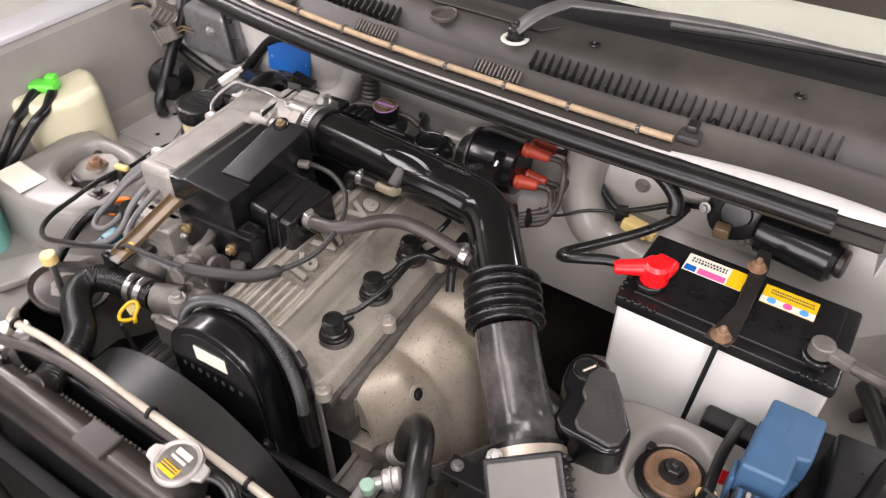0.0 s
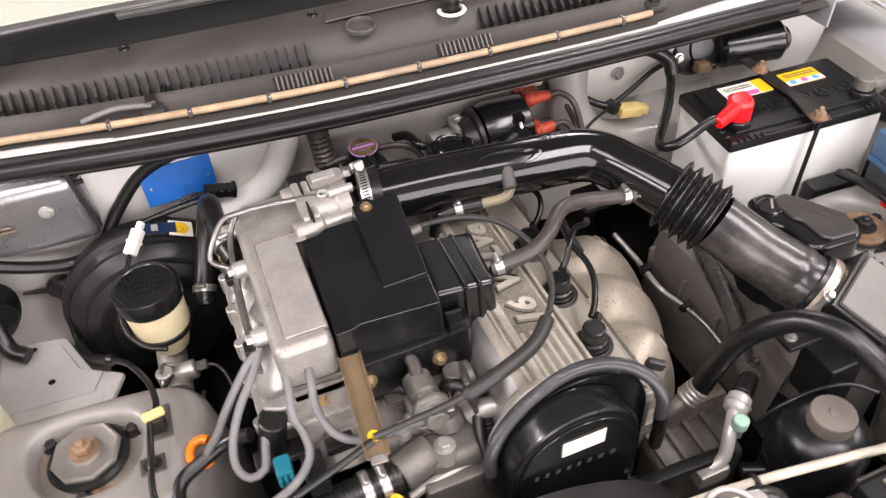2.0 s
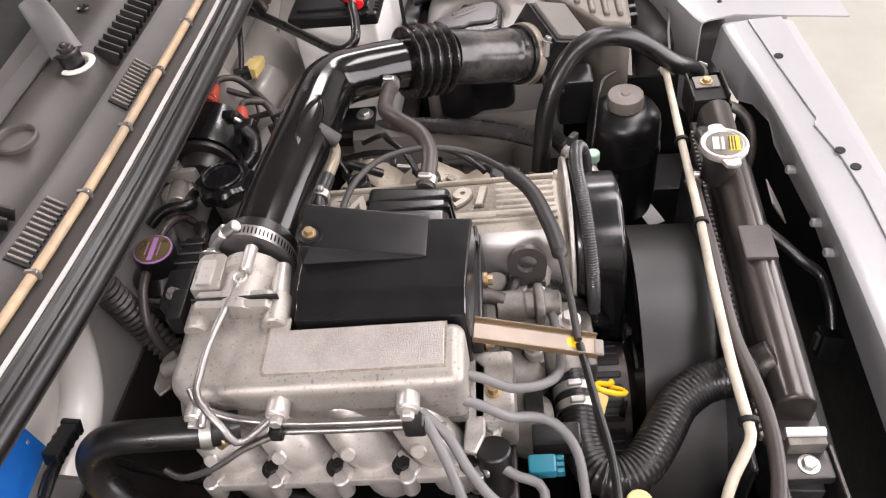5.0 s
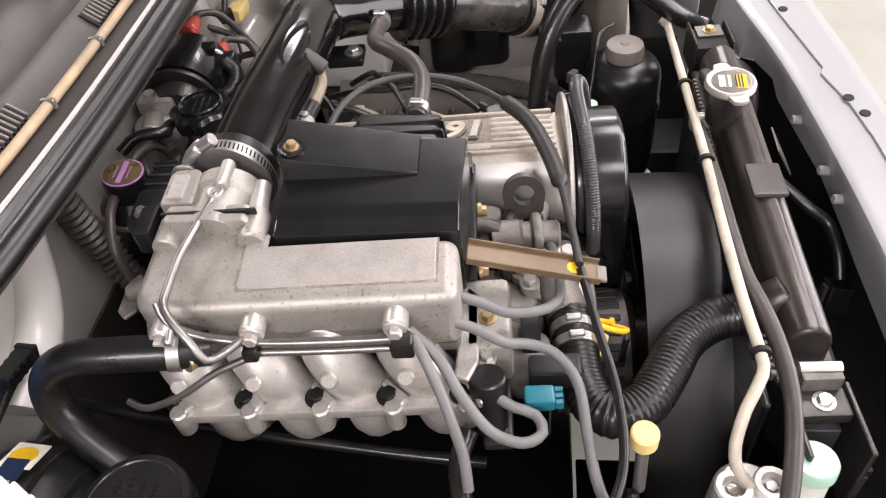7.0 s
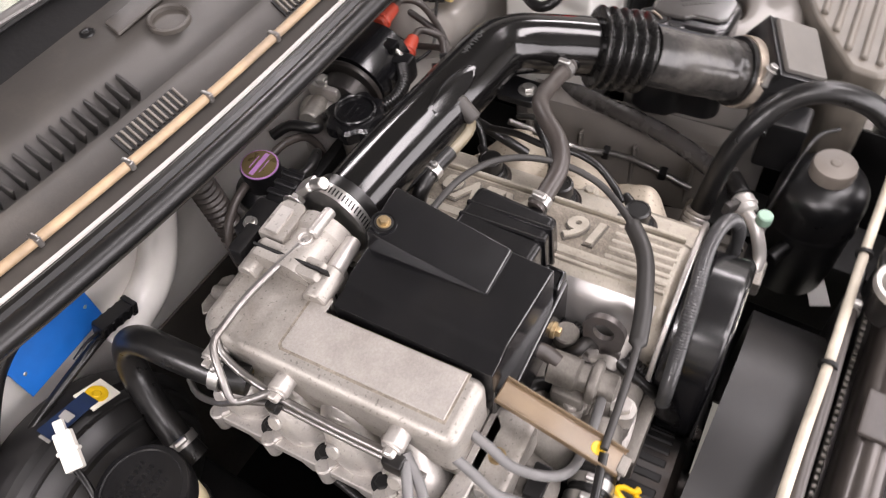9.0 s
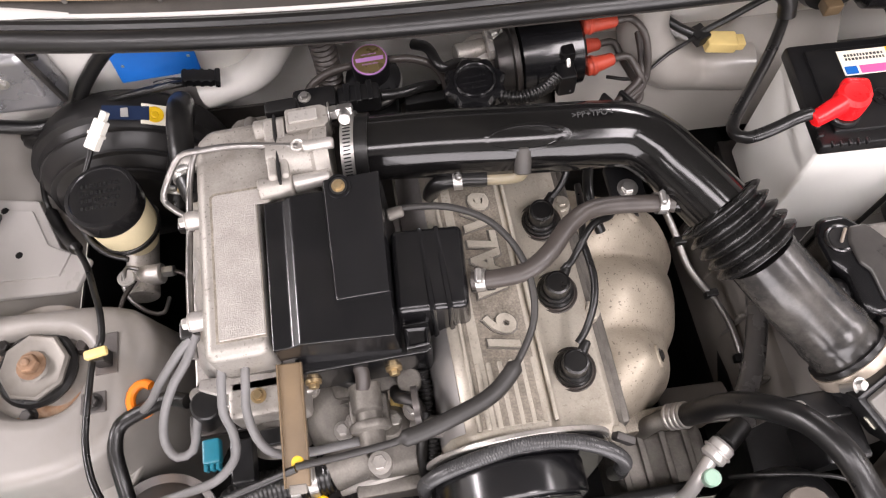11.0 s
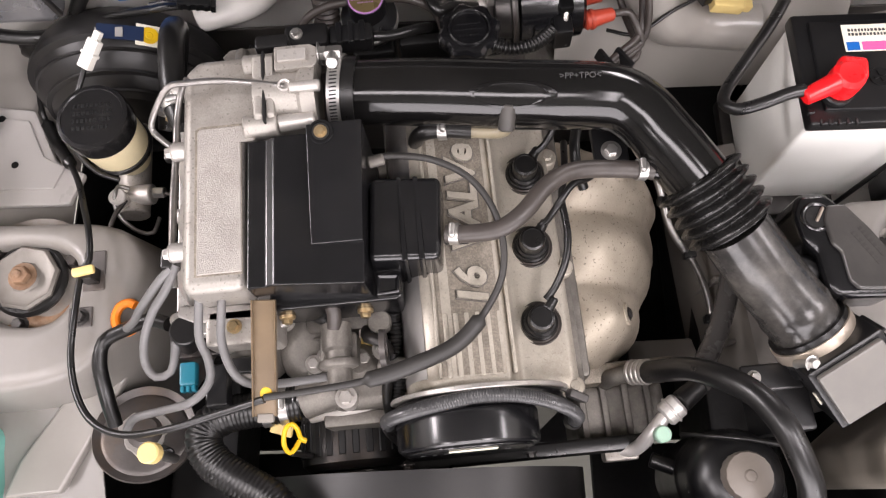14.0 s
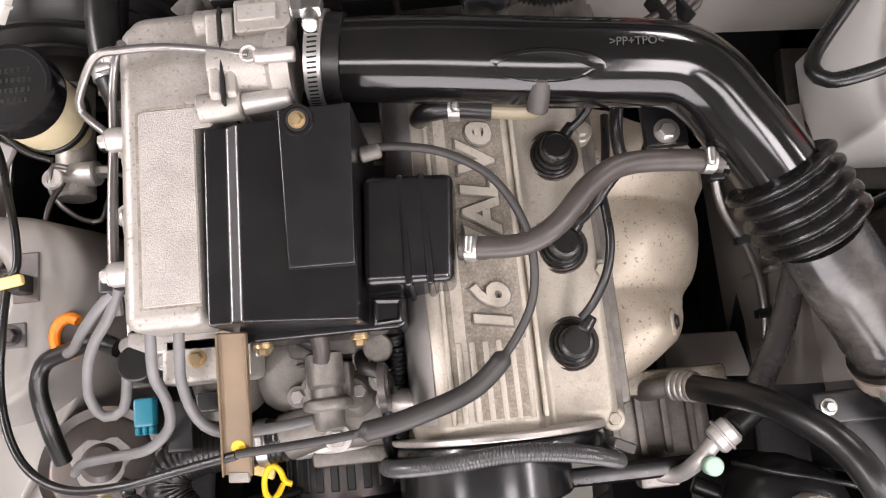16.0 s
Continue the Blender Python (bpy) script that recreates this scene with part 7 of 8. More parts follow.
rcx = FR @ Vector((0.116, 0.007, 0.826))
RC = pose(rcx.x, rcx.y, 0.826, 0, 0, 0)
rcp = part("filler_cap", lathe([(0.0245, 0), (0.0260, 0.002), (0.0260, 0.006), (0.0245, 0.0085), (0.0225, 0.0085), (0.0205, 0.0068), (0.001, 0.0068)], RC, 44), "alu_bright", ra, "bright pressed steel cap with two lugs")
for s in (0, 180):
    part("lug", prism([(0.022, -0.011), (0.034, -0.0075), (0.036, 0.0), (0.034, 0.0075), (0.022, 0.011)], 0.001, 0.0065, 0.0015, 2, RC @ pose(0, 0, 0, 0, 0, 5 + s)), "alu_bright", rcp)
part("cap_face", lathe([(0.0195, 0.0062), (0.0195, 0.0073), (0.001, 0.0073)], RC, 32), "alu_dirty", rcp)
RW = pose(rcx.x, rcx.y, 0.8333, 0, 0, -8)
part("warning_mark", box(-0.012, -0.016, 0, 0.012, -0.004, 0.0006, 0, 1, RW), "yellow", rcp, "yellow warning mark")
tagged(part("small_print", bars(RW @ pose(0, -0.005, 0.0008), 3, 0.022, 0.0016, 0.003, rng), "ink", rcp), kind="stuff")
part("print_block", box(-0.010, 0.000, 0, 0.010, 0.012, 0.0006, 0, 1, RW), "paper", rcp, "worn white print")
part("print_bar", box(-0.013, 0.003, 0.0006, 0.013, 0.0055, 0.0010, 0, 1, RW), "alu_dirty", rcp)
fs = thing("fan_shroud", "matt black plastic radiator fan shroud", "fan shroud", (-0.15, -0.25, 0.45), -3)
part("shroud", sheet("", [[tuple(FR @ Vector((x, y, z))) for x, z in [(-0.03 + 0.20 * math.cos(a), 0.58 + 0.19 * math.sin(a)) for a in [math.pi * i / 24 for i in range(-2, 27)]]] for y in (0.035, 0.072, 0.11)], 0.004, "", "", "", bm_only=True), "satin_black", fs)
part("back_wall", box(-0.235, 0.03, 0.42, 0.17, 0.036, 0.775, 0.002, 1, FR), "plastic", fs)
fan = thing("radiator_fan", "black plastic fan at rest behind the shroud", "fan", tuple(FR @ Vector((-0.03, 0.06, 0.40))), -3)
part("hub", cyl(FR @ Vector((-0.03, 0.05, 0.58)), FR @ Vector((-0.03, 0.10, 0.58)), 0.05), "plastic", fan)
for k in range(7):
    a = 2 * math.pi * k / 7
    part("blade", box(0.04, -0.03, -0.002, 0.175, 0.03, 0.002, 0.001, 1, FR @ pose(-0.03, 0.075, 0.58) @ Matrix.Rotation(-a, 4, "Y") @ Matrix.Rotation(radians(60), 4, "X")), "plastic", fan)
solo("drive_belt", tube([(-0.26, -0.205, 0.66), (-0.15, -0.205, 0.675), (0.0, -0.205, 0.675), (0.12, -0.205, 0.665)], 0.009, 8, 0.02, flat=0.5), "rubber", "black rubber drive belt", "belt")
cd = thing("condenser", "dark finned condenser in front of the radiator", "condenser", (-0.13, -0.385, 0.42), -4)
CD = FR @ pose(0, -0.05, 0)
part("core", box(-0.25, -0.012, 0.42, 0.23, 0.004, 0.690, 0.001, 1, CD), "fins", cd)
part("top_rail", box(-0.25, -0.014, 0.690, 0.23, 0.006, 0.700, 0.003, 2, CD), "iron", cd)
part("side_plate", prism([(-0.012, 0.0), (0.030, 0.0), (0.024, -0.05), (0.006, -0.06)], -0.001, 0.001, 0.0005, 1, pose(-0.005, -0.392, 0.742, 62, 0, -5)), "splash", cd, "pale grey metal tab")
hose("wiring_loom", [(-0.038, -0.366, 0.740), (-0.055, -0.378, 0.735), (-0.069, -0.395, 0.725), (-0.085, -0.410, 0.716), (-0.095, -0.428, 0.704), (-0.123, -0.434, 0.688), (-0.145, -0.434, 0.668)], 0.0062, "rubber", "black taped wiring loom in front of the radiator", "cable")
lc = thing("loom_connector", "black plastic wiring connector hanging from its loom", "connector", (-0.150, -0.432, 0.640))
part("housing", box(-0.012, -0.012, -0.018, 0.012, 0.012, 0.014, 0.002, 2, pose(-0.150, -0.432, 0.650, 10, 18, 0)), "plastic", lc)
part("latch", box(-0.005, 0.011, -0.010, 0.005, 0.015, 0.010, 0.001, 1, pose(-0.150, -0.432, 0.650, 10, 18, 0)), "plastic_grey", lc)
part("boot", cyl((-0.146, -0.434, 0.662), (-0.150, -0.432, 0.650), 0.009), "rubber", lc)
# stay rod with its cream sleeve
sr = thing("bonnet_stay", "bonnet stay rod with a cream sleeve along the radiator", "stay rod", (-0.05, -0.285, 0.80))
ROD = [(0.224, -0.311, 0.766), (0.14, -0.303, 0.780), (0.047, -0.295, 0.793), (-0.03, -0.290, 0.799), (-0.096, -0.286, 0.803), (-0.16, -0.281, 0.806), (-0.22, -0.277, 0.809), (-0.278, -0.2745, 0.810), (-0.33, -0.275, 0.808), (-0.347, -0.273, 0.804), (-0.368, -0.258, 0.79), (-0.388, -0.248, 0.775), (-0.398, -0.250, 0.755), (-0.402, -0.262, 0.735)]
part("sleeve", tube(ROD, 0.0048, 12, 0.01), "rod", sr)
part("end_cap", cyl(ROD[0], (0.234, -0.3118, 0.7645), 0.0072), "rod", sr)
part("pivot_bracket", prism([(-0.012, -0.012), (0.03, -0.014), (0.05, -0.002), (0.045, 0.012), (-0.01, 0.012)], -0.002, 0.002, 0.001, 1, pose(0.242, -0.318, 0.757, 0, 10, -30)), "alu_dirty", sr, "dusty steel pivot bracket")
hose("coolant_line", [(0.0, -0.297, 0.785), (-0.06, -0.293, 0.793), (-0.13, -0.290, 0.800), (-0.204, -0.286, 0.803), (-0.246, -0.286, 0.803), (-0.285, -0.290, 0.805), (-0.313, -0.294, 0.800), (-0.340, -0.295, 0.795), (-0.366, -0.293, 0.790), (-0.390, -0.288, 0.785), (-0.414, -0.281, 0.780), (-0.443, -0.271, 0.770)], 0.0068, "rubber_grey", "grey rubber coolant line beside the stay", "hose", clamps=(0.04,))
for p in (ROD[2], ROD[4], ROD[8]):
    solo("cable_tie", lathe([(0.0072, -0.002), (0.0082, -0.002), (0.0082, 0.002), (0.0072, 0.002)], axis(p, (p[0] - 1, p[1] + 0.02, p[2])), 16), "iron", "black cable tie round the stay", "cable tie")
# slam panel and front of the car
LIP = [(0.338, -0.405, -0.410), (0.288, -0.412, -0.414), (0.235, -0.418, -0.420), (0.222, -0.434, -0.422), (0.180, -0.445, -0.427), (0.135, -0.440, -0.431), (0.075, -0.442, -0.434),
        (-0.018, -0.446, -0.436), (-0.10, -0.442, -0.436), (-0.156, -0.438, -0.435), (-0.30, -0.430, -0.430), (-0.46, -0.413, -0.415), (-0.62, -0.368, -0.370)]
sp = [[(x, lo + (up - lo) * k, z) for x, lo, up in LIP] for k, z in ((-0.15, 0.698), (0.0, 0.704), (0.55, 0.728), (1.0, 0.750))]
sp += [[(x, up + dy, z) for x, lo, up in LIP] for dy, z in ((-0.0015, 0.756), (-0.006, 0.7592), (-0.014, 0.7600))]
sp += [[(x, 0.35 * up - 0.65 * 0.46 + dy, z) for x, lo, up in LIP] for dy, z in ((-0.020, 0.7605), (-0.045, 0.760), (-0.070, 0.752), (-0.082, 0.72), (-0.085, 0.40))]
sheet("slam_panel", sp, 0.003, "paint_clean", "white painted front slam panel", "body panel")
LAP = [(0.335, -0.447), (0.225, -0.457), (0.165, -0.464), (0.104, -0.471), (0.092, -0.465), (0.030, -0.477), (-0.03, -0.481), (-0.30, -0.479), (-0.44, -0.470)]
solo("lap_panel", prism(LAP + [(x, 0.35 * y - 0.65 * 0.46 - 0.038) for x, y in reversed(LAP)], 0.7606, 0.7640, 0.0012, 2), "paint_clean", "white painted stiffening panel lapped on the slam panel", "body panel", kind="structure")
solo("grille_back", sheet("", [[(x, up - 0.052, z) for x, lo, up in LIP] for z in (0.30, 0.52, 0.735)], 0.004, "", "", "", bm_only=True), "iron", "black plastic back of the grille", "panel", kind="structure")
for x, y in ((0.010, -0.486), (0.238, -0.463), (0.040, -0.4785), (-0.16, -0.487)):
    w = Vector((x, y, 0.7640))
    solo("panel_hole", cyl(w, w + Vector((0, 0, 0.0015)), 0.006, bevel=0.0003), "iron", "dark round hole in the slam panel", "hole")
for x in (-0.040, -0.086, 0.051):
    w = Vector((x, -0.4425 if x < 0 else -0.4405, 0.728))
    solo("panel_stud", cyl(w, w + Vector((0.0, 0.013, 0.002)), 0.0055), "paint_clean", "small white painted stud on the slam panel edge", "stud")
rm = thing("radiator_mount", "black steel radiator mount with a bolt", "bracket", (0.20, -0.37, 0.74), -4)
part("bracket", box(0.140, -0.372, 0.755, 0.187, -0.330, 0.778, 0.003), "iron", rm)
part("plate", box(0.163, -0.368, 0.7785, 0.187, -0.336, 0.781, 0.001), "alu_dirty", rm, "dull steel plate")
part("mount_bolt", bolt((0.174, -0.352, 0.781), r=0.0055), "brass", rm)
for y in (-0.3745, -0.3305):
    part("cheek", box(0.138, y, 0.74, 0.190, y + 0.003, 0.786, 0.001, 1), "steel_dark", rm)
part("upright", box(0.138, -0.378, 0.45, 0.190, -0.3745, 0.77, 0.001), "iron", rm)
hose("condenser_pipe", [(0.216, -0.375, 0.705), (0.218, -0.400, 0.704), (0.210, -0.418, 0.696), (0.195, -0.428, 0.684), (0.178, -0.430, 0.660), (0.174, -0.428, 0.62)], 0.0072, "alu_dirty", "grey metal condenser pipe", "pipe")

# ---------------------------------------------------------------- power steering and cooling pipes, right front
ps = thing("power_steering_tank", "black plastic power steering fluid tank", "tank", (0.187, -0.252, 0.58))
part("tank", lathe([(0.047, 0.56), (0.0505, 0.60), (0.0505, 0.668), (0.0525, 0.670), (0.0525, 0.675), (0.0505, 0.679), (0.0505, 0.711), (0.0485, 0.724), (0.0435, 0.733), (0.035, 0.738), (0.029, 0.742), (0.020, 0.743)], pose(0.190, -0.2525, 0), 44), "plastic", ps)
part("cap", lathe([(0.022, 0.741), (0.0242, 0.743), (0.0246, 0.757), (0.0232, 0.7605), (0.013, 0.762), (0.0065, 0.7618), (0.0050, 0.7635), (0.001, 0.764)], pose(0.190, -0.2525, 0), 36, wobble=lambda a: 1 + 0.012 * math.cos(18 * a)), "cap_brown", ps, "faded brown screw cap")
part("side_port", cyl((0.150, -0.240, 0.655), (0.120, -0.225, 0.650), 0.009), "plastic", ps)
hose("power_steering_hose", [(0.109, -0.127, 0.672), (0.123, -0.131, 0.690), (0.132, -0.136, 0.730), (0.147, -0.143, 0.775), (0.164, -0.158, 0.810), (0.184, -0.180, 0.835), (0.199, -0.210, 0.845), (0.211, -0.242, 0.838), (0.221, -0.271, 0.820)] + [(0.226, -0.318, 0.78), (0.25, -0.35, 0.75), (0.27, -0.37, 0.72)], 0.0125, "rubber", "thick black power steering hose arching over", "hose", clamps=(0.985,), seg=18)
part_pipe = thing("hose_union", "worn steel hose union", "pipe fitting", (0.11, -0.125, 0.65))
u = [(0.088, -0.130, 0.660), (0.110, -0.127, 0.672), (0.126, -0.131, 0.692)]
for i in range(4):
    a, b2 = Vector(u[1]).lerp(Vector(u[2]), 0.25 * i), Vector(u[1]).lerp(Vector(u[2]), 0.25 * i + 0.22)
    part("collar_ring", cyl(a, b2, 0.0150), "alu_bright", part_pipe)
part("collar", cyl(u[1], u[2], 0.0138), "alu", part_pipe)
part("elbow", tube([(u[0][0] - 0.004, u[0][1], 0.62), u[0], u[1]], 0.0105, 14), "alu_dirty", part_pipe)
ac = thing("refrigerant_pipe", "pale aluminium refrigerant pipe with a mint cap", "pipe", (0.13, -0.2, 0.66))
A = [(0.086, -0.212, 0.660), (0.102, -0.212, 0.672), (0.115, -0.198, 0.700), (0.130, -0.183, 0.705), (0.149, -0.170, 0.710), (0.175, -0.153, 0.710)]
part("pipe", tube(A[:4], 0.0078, 14), "white_alu", ac)
part("crimp", cyl(A[3], A[4], 0.0138, 0.0138, 0.003), "white_alu", ac)
part("crimp_ring", cyl(Vector(A[3]).lerp(Vector(A[4]), 0.4), Vector(A[3]).lerp(Vector(A[4]), 0.55), 0.0158), "white_alu", ac)
part("collar", cyl(A[4], A[5], 0.0125, 0.011), "rubber", ac)
part("foot_block", box(A[0][0] - 0.02, A[0][1] - 0.012, 0.64, A[0][0] + 0.02, A[0][1] + 0.012, 0.665, 0.004), "alu", ac)
part("service_port", cyl((0.122, -0.202, 0.69), (0.122, -0.202, 0.712), 0.006), "alu", ac)
part("service_cap", cyl((0.122, -0.202, 0.708), (0.122, -0.202, 0.722), 0.009), "mint", ac, "mint green plastic cap")
hose("refrigerant_hose", [A[5]] + [(0.186, -0.131, 0.700), (0.210, -0.096, 0.695), (0.232, -0.054, 0.690), (0.249, -0.012, 0.685), (0.264, 0.032, 0.680), (0.284, 0.079, 0.670), (0.306, 0.129, 0.660)], 0.0125, "hose_shiny", "dusty black rubber refrigerant hose", "hose", seg=16)
hose("steel_pipe", [(0.168, 0.140, 0.700), (0.182, 0.101, 0.680), (0.193, 0.046, 0.660), (0.221, 0.001, 0.640), (0.235, -0.043, 0.620), (0.236, -0.103, 0.600)], 0.0045, "pipe_steel", "thin steel pipe along the frame rail", "pipe")
cp = thing("compressor", "dirty aluminium air conditioning compressor", "compressor", (0.08, -0.17, 0.5))
part("body", box(0.045, -0.20, 0.52, 0.155, -0.13, 0.635, 0.012, 3), "alu_dirty", cp)
for i in range(4):
    part("rib", box(0.05 + 0.026 * i, -0.195, 0.635, 0.058 + 0.026 * i, -0.135, 0.642, 0.002), "alu_dirty", cp)
part("bracket", box(0.04, -0.135, 0.60, 0.17, -0.11, 0.66, 0.006), "alu_grime", cp)
hose("thin_wire", [(0.146, -0.203, 0.700), (0.166, -0.209, 0.730), (0.200, -0.217, 0.750), (0.234, -0.228, 0.755), (0.258, -0.247, 0.750)], 0.0025, "rubber", "thin loose black wire", "cable")
em = thing("engine_mount", "dusty grey steel engine mount bracket on the chassis rail", "bracket", (0.18, -0.1, 0.50))
part("top_plate", prism([(0.135, -0.072), (0.222, -0.076), (0.232, -0.128), (0.135, -0.120)], 0.556, 0.566, 0.003, 2), "splash", em)
part("web", box(0.15, -0.112, 0.47, 0.225, -0.086, 0.558, 0.004, 2), "splash", em)
solo("frame_rail", box(0.24, -0.40, 0.40, 0.33, 0.36, 0.55, 0.01, 2, pose(0, 0, 0, 0, 0, -4)), "iron", "dark chassis rail beside the engine", "body panel", kind="structure")
solo("frame_rail", box(-0.47, -0.40, 0.40, -0.38, 0.36, 0.52, 0.01, 2, pose(0, 0, 0, 0, 0, -4)), "iron", "dark chassis rail beside the engine", "body panel", kind="structure")
# Small white four-sided plate, low in the gap near the rail.
solo("rail_tab", prism([(-0.022, -0.012), (0.018, -0.014), (0.020, 0.010), (-0.018, 0.014)], -0.001, 0.001, 0.0004, 1, pose(0.1985, -0.3040, 0.515, -8, -12, 30)), "strip_white", "small tilted white plate near the chassis rail", "tab")
ssh = solo("splash_shield", sheet("", [[(x, y, z) for y in (-0.14, -0.06, 0.02, 0.10, 0.15)] for x, z in ((0.235, 0.50), (0.242, 0.58), (0.252, 0.640), (0.262, 0.665), (0.290, 0.672))], 0.003, "", "", "", bm_only=True), "splash", "dusty grey plastic splash shield beside the engine", "shield")

# ---------------------------------------------------------------- left front: hoses, dipstick, horn
hose("radiator_hose", [(-0.256, -0.306, 0.772), (-0.264, -0.282, 0.772), (-0.270, -0.256, 0.772), (-0.288, -0.230, 0.771), (-0.318, -0.210, 0.770), (-0.345, -0.190, 0.769), (-0.357, -0.168, 0.769), (-0.350, -0.150, 0.769), (-0.325, -0.141, 0.769), (-0.290, -0.139, 0.769), (-0.255, -0.137, 0.769)], 0.0185, "rubber", "thick ribbed black radiator hose", "hose", clamps=(0.90, 0.96), rib=0.0046, amp=0.0005, seg=24)
th = thing("thermostat_housing", "stained aluminium thermostat housing with bolts", "housing", (-0.22, -0.12, 0.72))
part("neck", cyl((-0.255, -0.136, 0.768), (-0.215, -0.125, 0.772), 0.020), "alu_dirty", th)
part("body", box(-0.225, -0.150, 0.72, -0.145, -0.085, 0.780, 0.012, 3), "alu_dirty", th)
part("cap", cyl((-0.19, -0.105, 0.785), (-0.19, -0.105, 0.80), 0.020, 0.014), "alu_dirty", th)
for x, y in ((-0.222, -0.098), (-0.165, -0.095), (-0.205, -0.14)):
    part("bolt", bolt((x, y, 0.795), r=0.0075, h=0.008, bm=cyl((x, y, 0.77), (x, y, 0.796), 0.011)), "alu_bright", th)
part("outlet", tube([(-0.165, -0.11, 0.785), (-0.15, -0.115, 0.795), (-0.13, -0.12, 0.79), (-0.125, -0.125, 0.76)], 0.011, 14), "alu_bright", th)
part("front_plate", box(-0.235, -0.165, 0.70, -0.13, -0.15, 0.76, 0.004), "alu_dirty", th)
sc = part("sensor_clip", box(-0.008, -0.006, -0.004, 0.008, 0.006, 0.004, 0.0015, 2, pose(-0.180, -0.070, 0.792, 20, 0, -10)), "white", th, "dirty white sensor clip")
for x in (-0.0075, 0.0055):
    part("clip_leg", box(x, -0.015, -0.003, x + 0.002, -0.004, 0.003, 0.0006, 1, pose(-0.180, -0.070, 0.792, 20, 0, -10)), "white", sc)
part("sensor_tip", lathe([(0.0085, 0.0), (0.0080, 0.004), (0.0050, 0.009), (0.0042, 0.014)], axis((-0.183, -0.084, 0.778), (-0.182, -0.076, 0.796)), 20), "yellow_pale", th, "yellow plastic sensor plug")
part("sensor_mark", cyl((-0.187, -0.064, 0.796), (-0.179, -0.062, 0.796), 0.0035), "red", th, "red plastic mark")
part("cast_block", box(-0.235, -0.080, 0.765, -0.212, -0.060, 0.792, 0.003, 2, pose(0, 0, 0)), "alu_dirty", th)
for i in range(4):
    part("cast_rib", box(-0.236, -0.078 + 0.0048 * i, 0.791, -0.211, -0.0758 + 0.0048 * i, 0.7945, 0.0008, 1), "alu_dirty", th)
part("lower_arm", tube([(-0.250, -0.152, 0.748), (-0.222, -0.150, 0.756), (-0.190, -0.147, 0.757), (-0.168, -0.142, 0.752)], 0.0052, 10), "alu_bright", th, "pale cast arm")
hose("sensor_conduit", [(-0.152, -0.056, 0.800), (-0.154, -0.068, 0.788), (-0.158, -0.082, 0.770), (-0.163, -0.095, 0.750)], 0.0085, "rubber", "black corrugated rubber boot over the sensor wires", "cable", rib=0.0042, amp=0.0012, seg=16, ribn=6)
hose("sensor_wire", [(-0.163, -0.093, 0.756), (-0.169, -0.108, 0.752), (-0.178, -0.124, 0.748), (-0.187, -0.140, 0.735), (-0.186, -0.154, 0.715), (-0.174, -0.164, 0.700)], 0.0058, "rubber", "black sleeved wires curling past the cam cover", "cable")
hose("sensor_wire", [(-0.160, -0.084, 0.774), (-0.164, -0.098, 0.770), (-0.171, -0.112, 0.764), (-0.174, -0.122, 0.750)], 0.0030, "hose_pale", "thin grey sensor wire", "cable")
hose("bypass_hose", [(-0.268, -0.050, 0.782), (-0.250, -0.050, 0.794), (-0.232, -0.054, 0.800), (-0.217, -0.063, 0.798), (-0.208, -0.076, 0.788)], 0.0070, "rubber", "black rubber bypass hose behind the thermostat", "hose")
al = thing("alternator", "dark slotted alternator in front of the engine", "alternator", (-0.21, -0.18, 0.6))
part("body", cyl((-0.215, -0.205, 0.66), (-0.215, -0.12, 0.66), 0.062, 0.062, 0.008, 32), "steel_dark", al)
for k in range(14):
    a = math.pi * k / 13
    part("slot", box(-0.004, -0.19, 0.0585, 0.004, -0.15, 0.0632, 0.001, 1, pose(-0.215, 0, 0.66) @ Matrix.Rotation(a - math.pi / 2, 4, "Y")), "iron", al)
part("pulley", cyl((-0.215, -0.225, 0.66), (-0.215, -0.205, 0.66), 0.032), "steel_dark", al)
dk = thing("dipstick", "oil dipstick with a bright yellow ring handle", "dipstick", (-0.272, -0.172, 0.70))
DK = pose(-0.276, -0.165, 0.764, 25, 0, -20)
part("ring", tube([(-0.254, -0.175, 0.760), (-0.259, -0.172, 0.762), (-0.261, -0.163, 0.768), (-0.266, -0.158, 0.772), (-0.271, -0.162, 0.774), (-0.274, -0.171, 0.772), (-0.274, -0.181, 0.768), (-0.270, -0.186, 0.764), (-0.265, -0.182, 0.761), (-0.260, -0.174, 0.759), (-0.254, -0.176, 0.757)], 0.0026, 10, 0.003), "yellow", dk)
part("stick", cyl(DK @ Vector((0.012, -0.02, 0)), (-0.235, -0.19, 0.60), 0.003), "steel_dark", dk)
part("tab", box(-0.010, 0.002, -0.002, 0.014, 0.02, 0.002, 0.001, 1, DK @ pose(-0.006, -0.008, -0.006)), "yellow_pale", dk)
am = thing("cable_bracket", "amber plated bracket strip with a yellow cable clip", "bracket", (-0.268, -0.10, 0.84))
AM0, AM1 = Vector((-0.2665, -0.052, 0.872)), Vector((-0.2735, -0.157, 0.846))
AMX = axis(AM0, AM1)
part("strip", box(-0.0115, -0.0015, 0.0, 0.0115, 0.0015, 0.108, 0.001, 1, AMX), "amber", am)
part("fold", box(-0.0115, 0.0, 0.0, -0.0100, 0.006, 0.108, 0.0006, 1, AMX), "amber", am)
part("fold", box(0.0100, 0.0, 0.0, 0.0115, 0.006, 0.108, 0.0006, 1, AMX), "amber", am)
part("yellow_clip", cyl(AMX @ Vector((0.001, 0.002, 0.087)), AMX @ Vector((0.001, -0.008, 0.087)), 0.0068), "yellow", am)
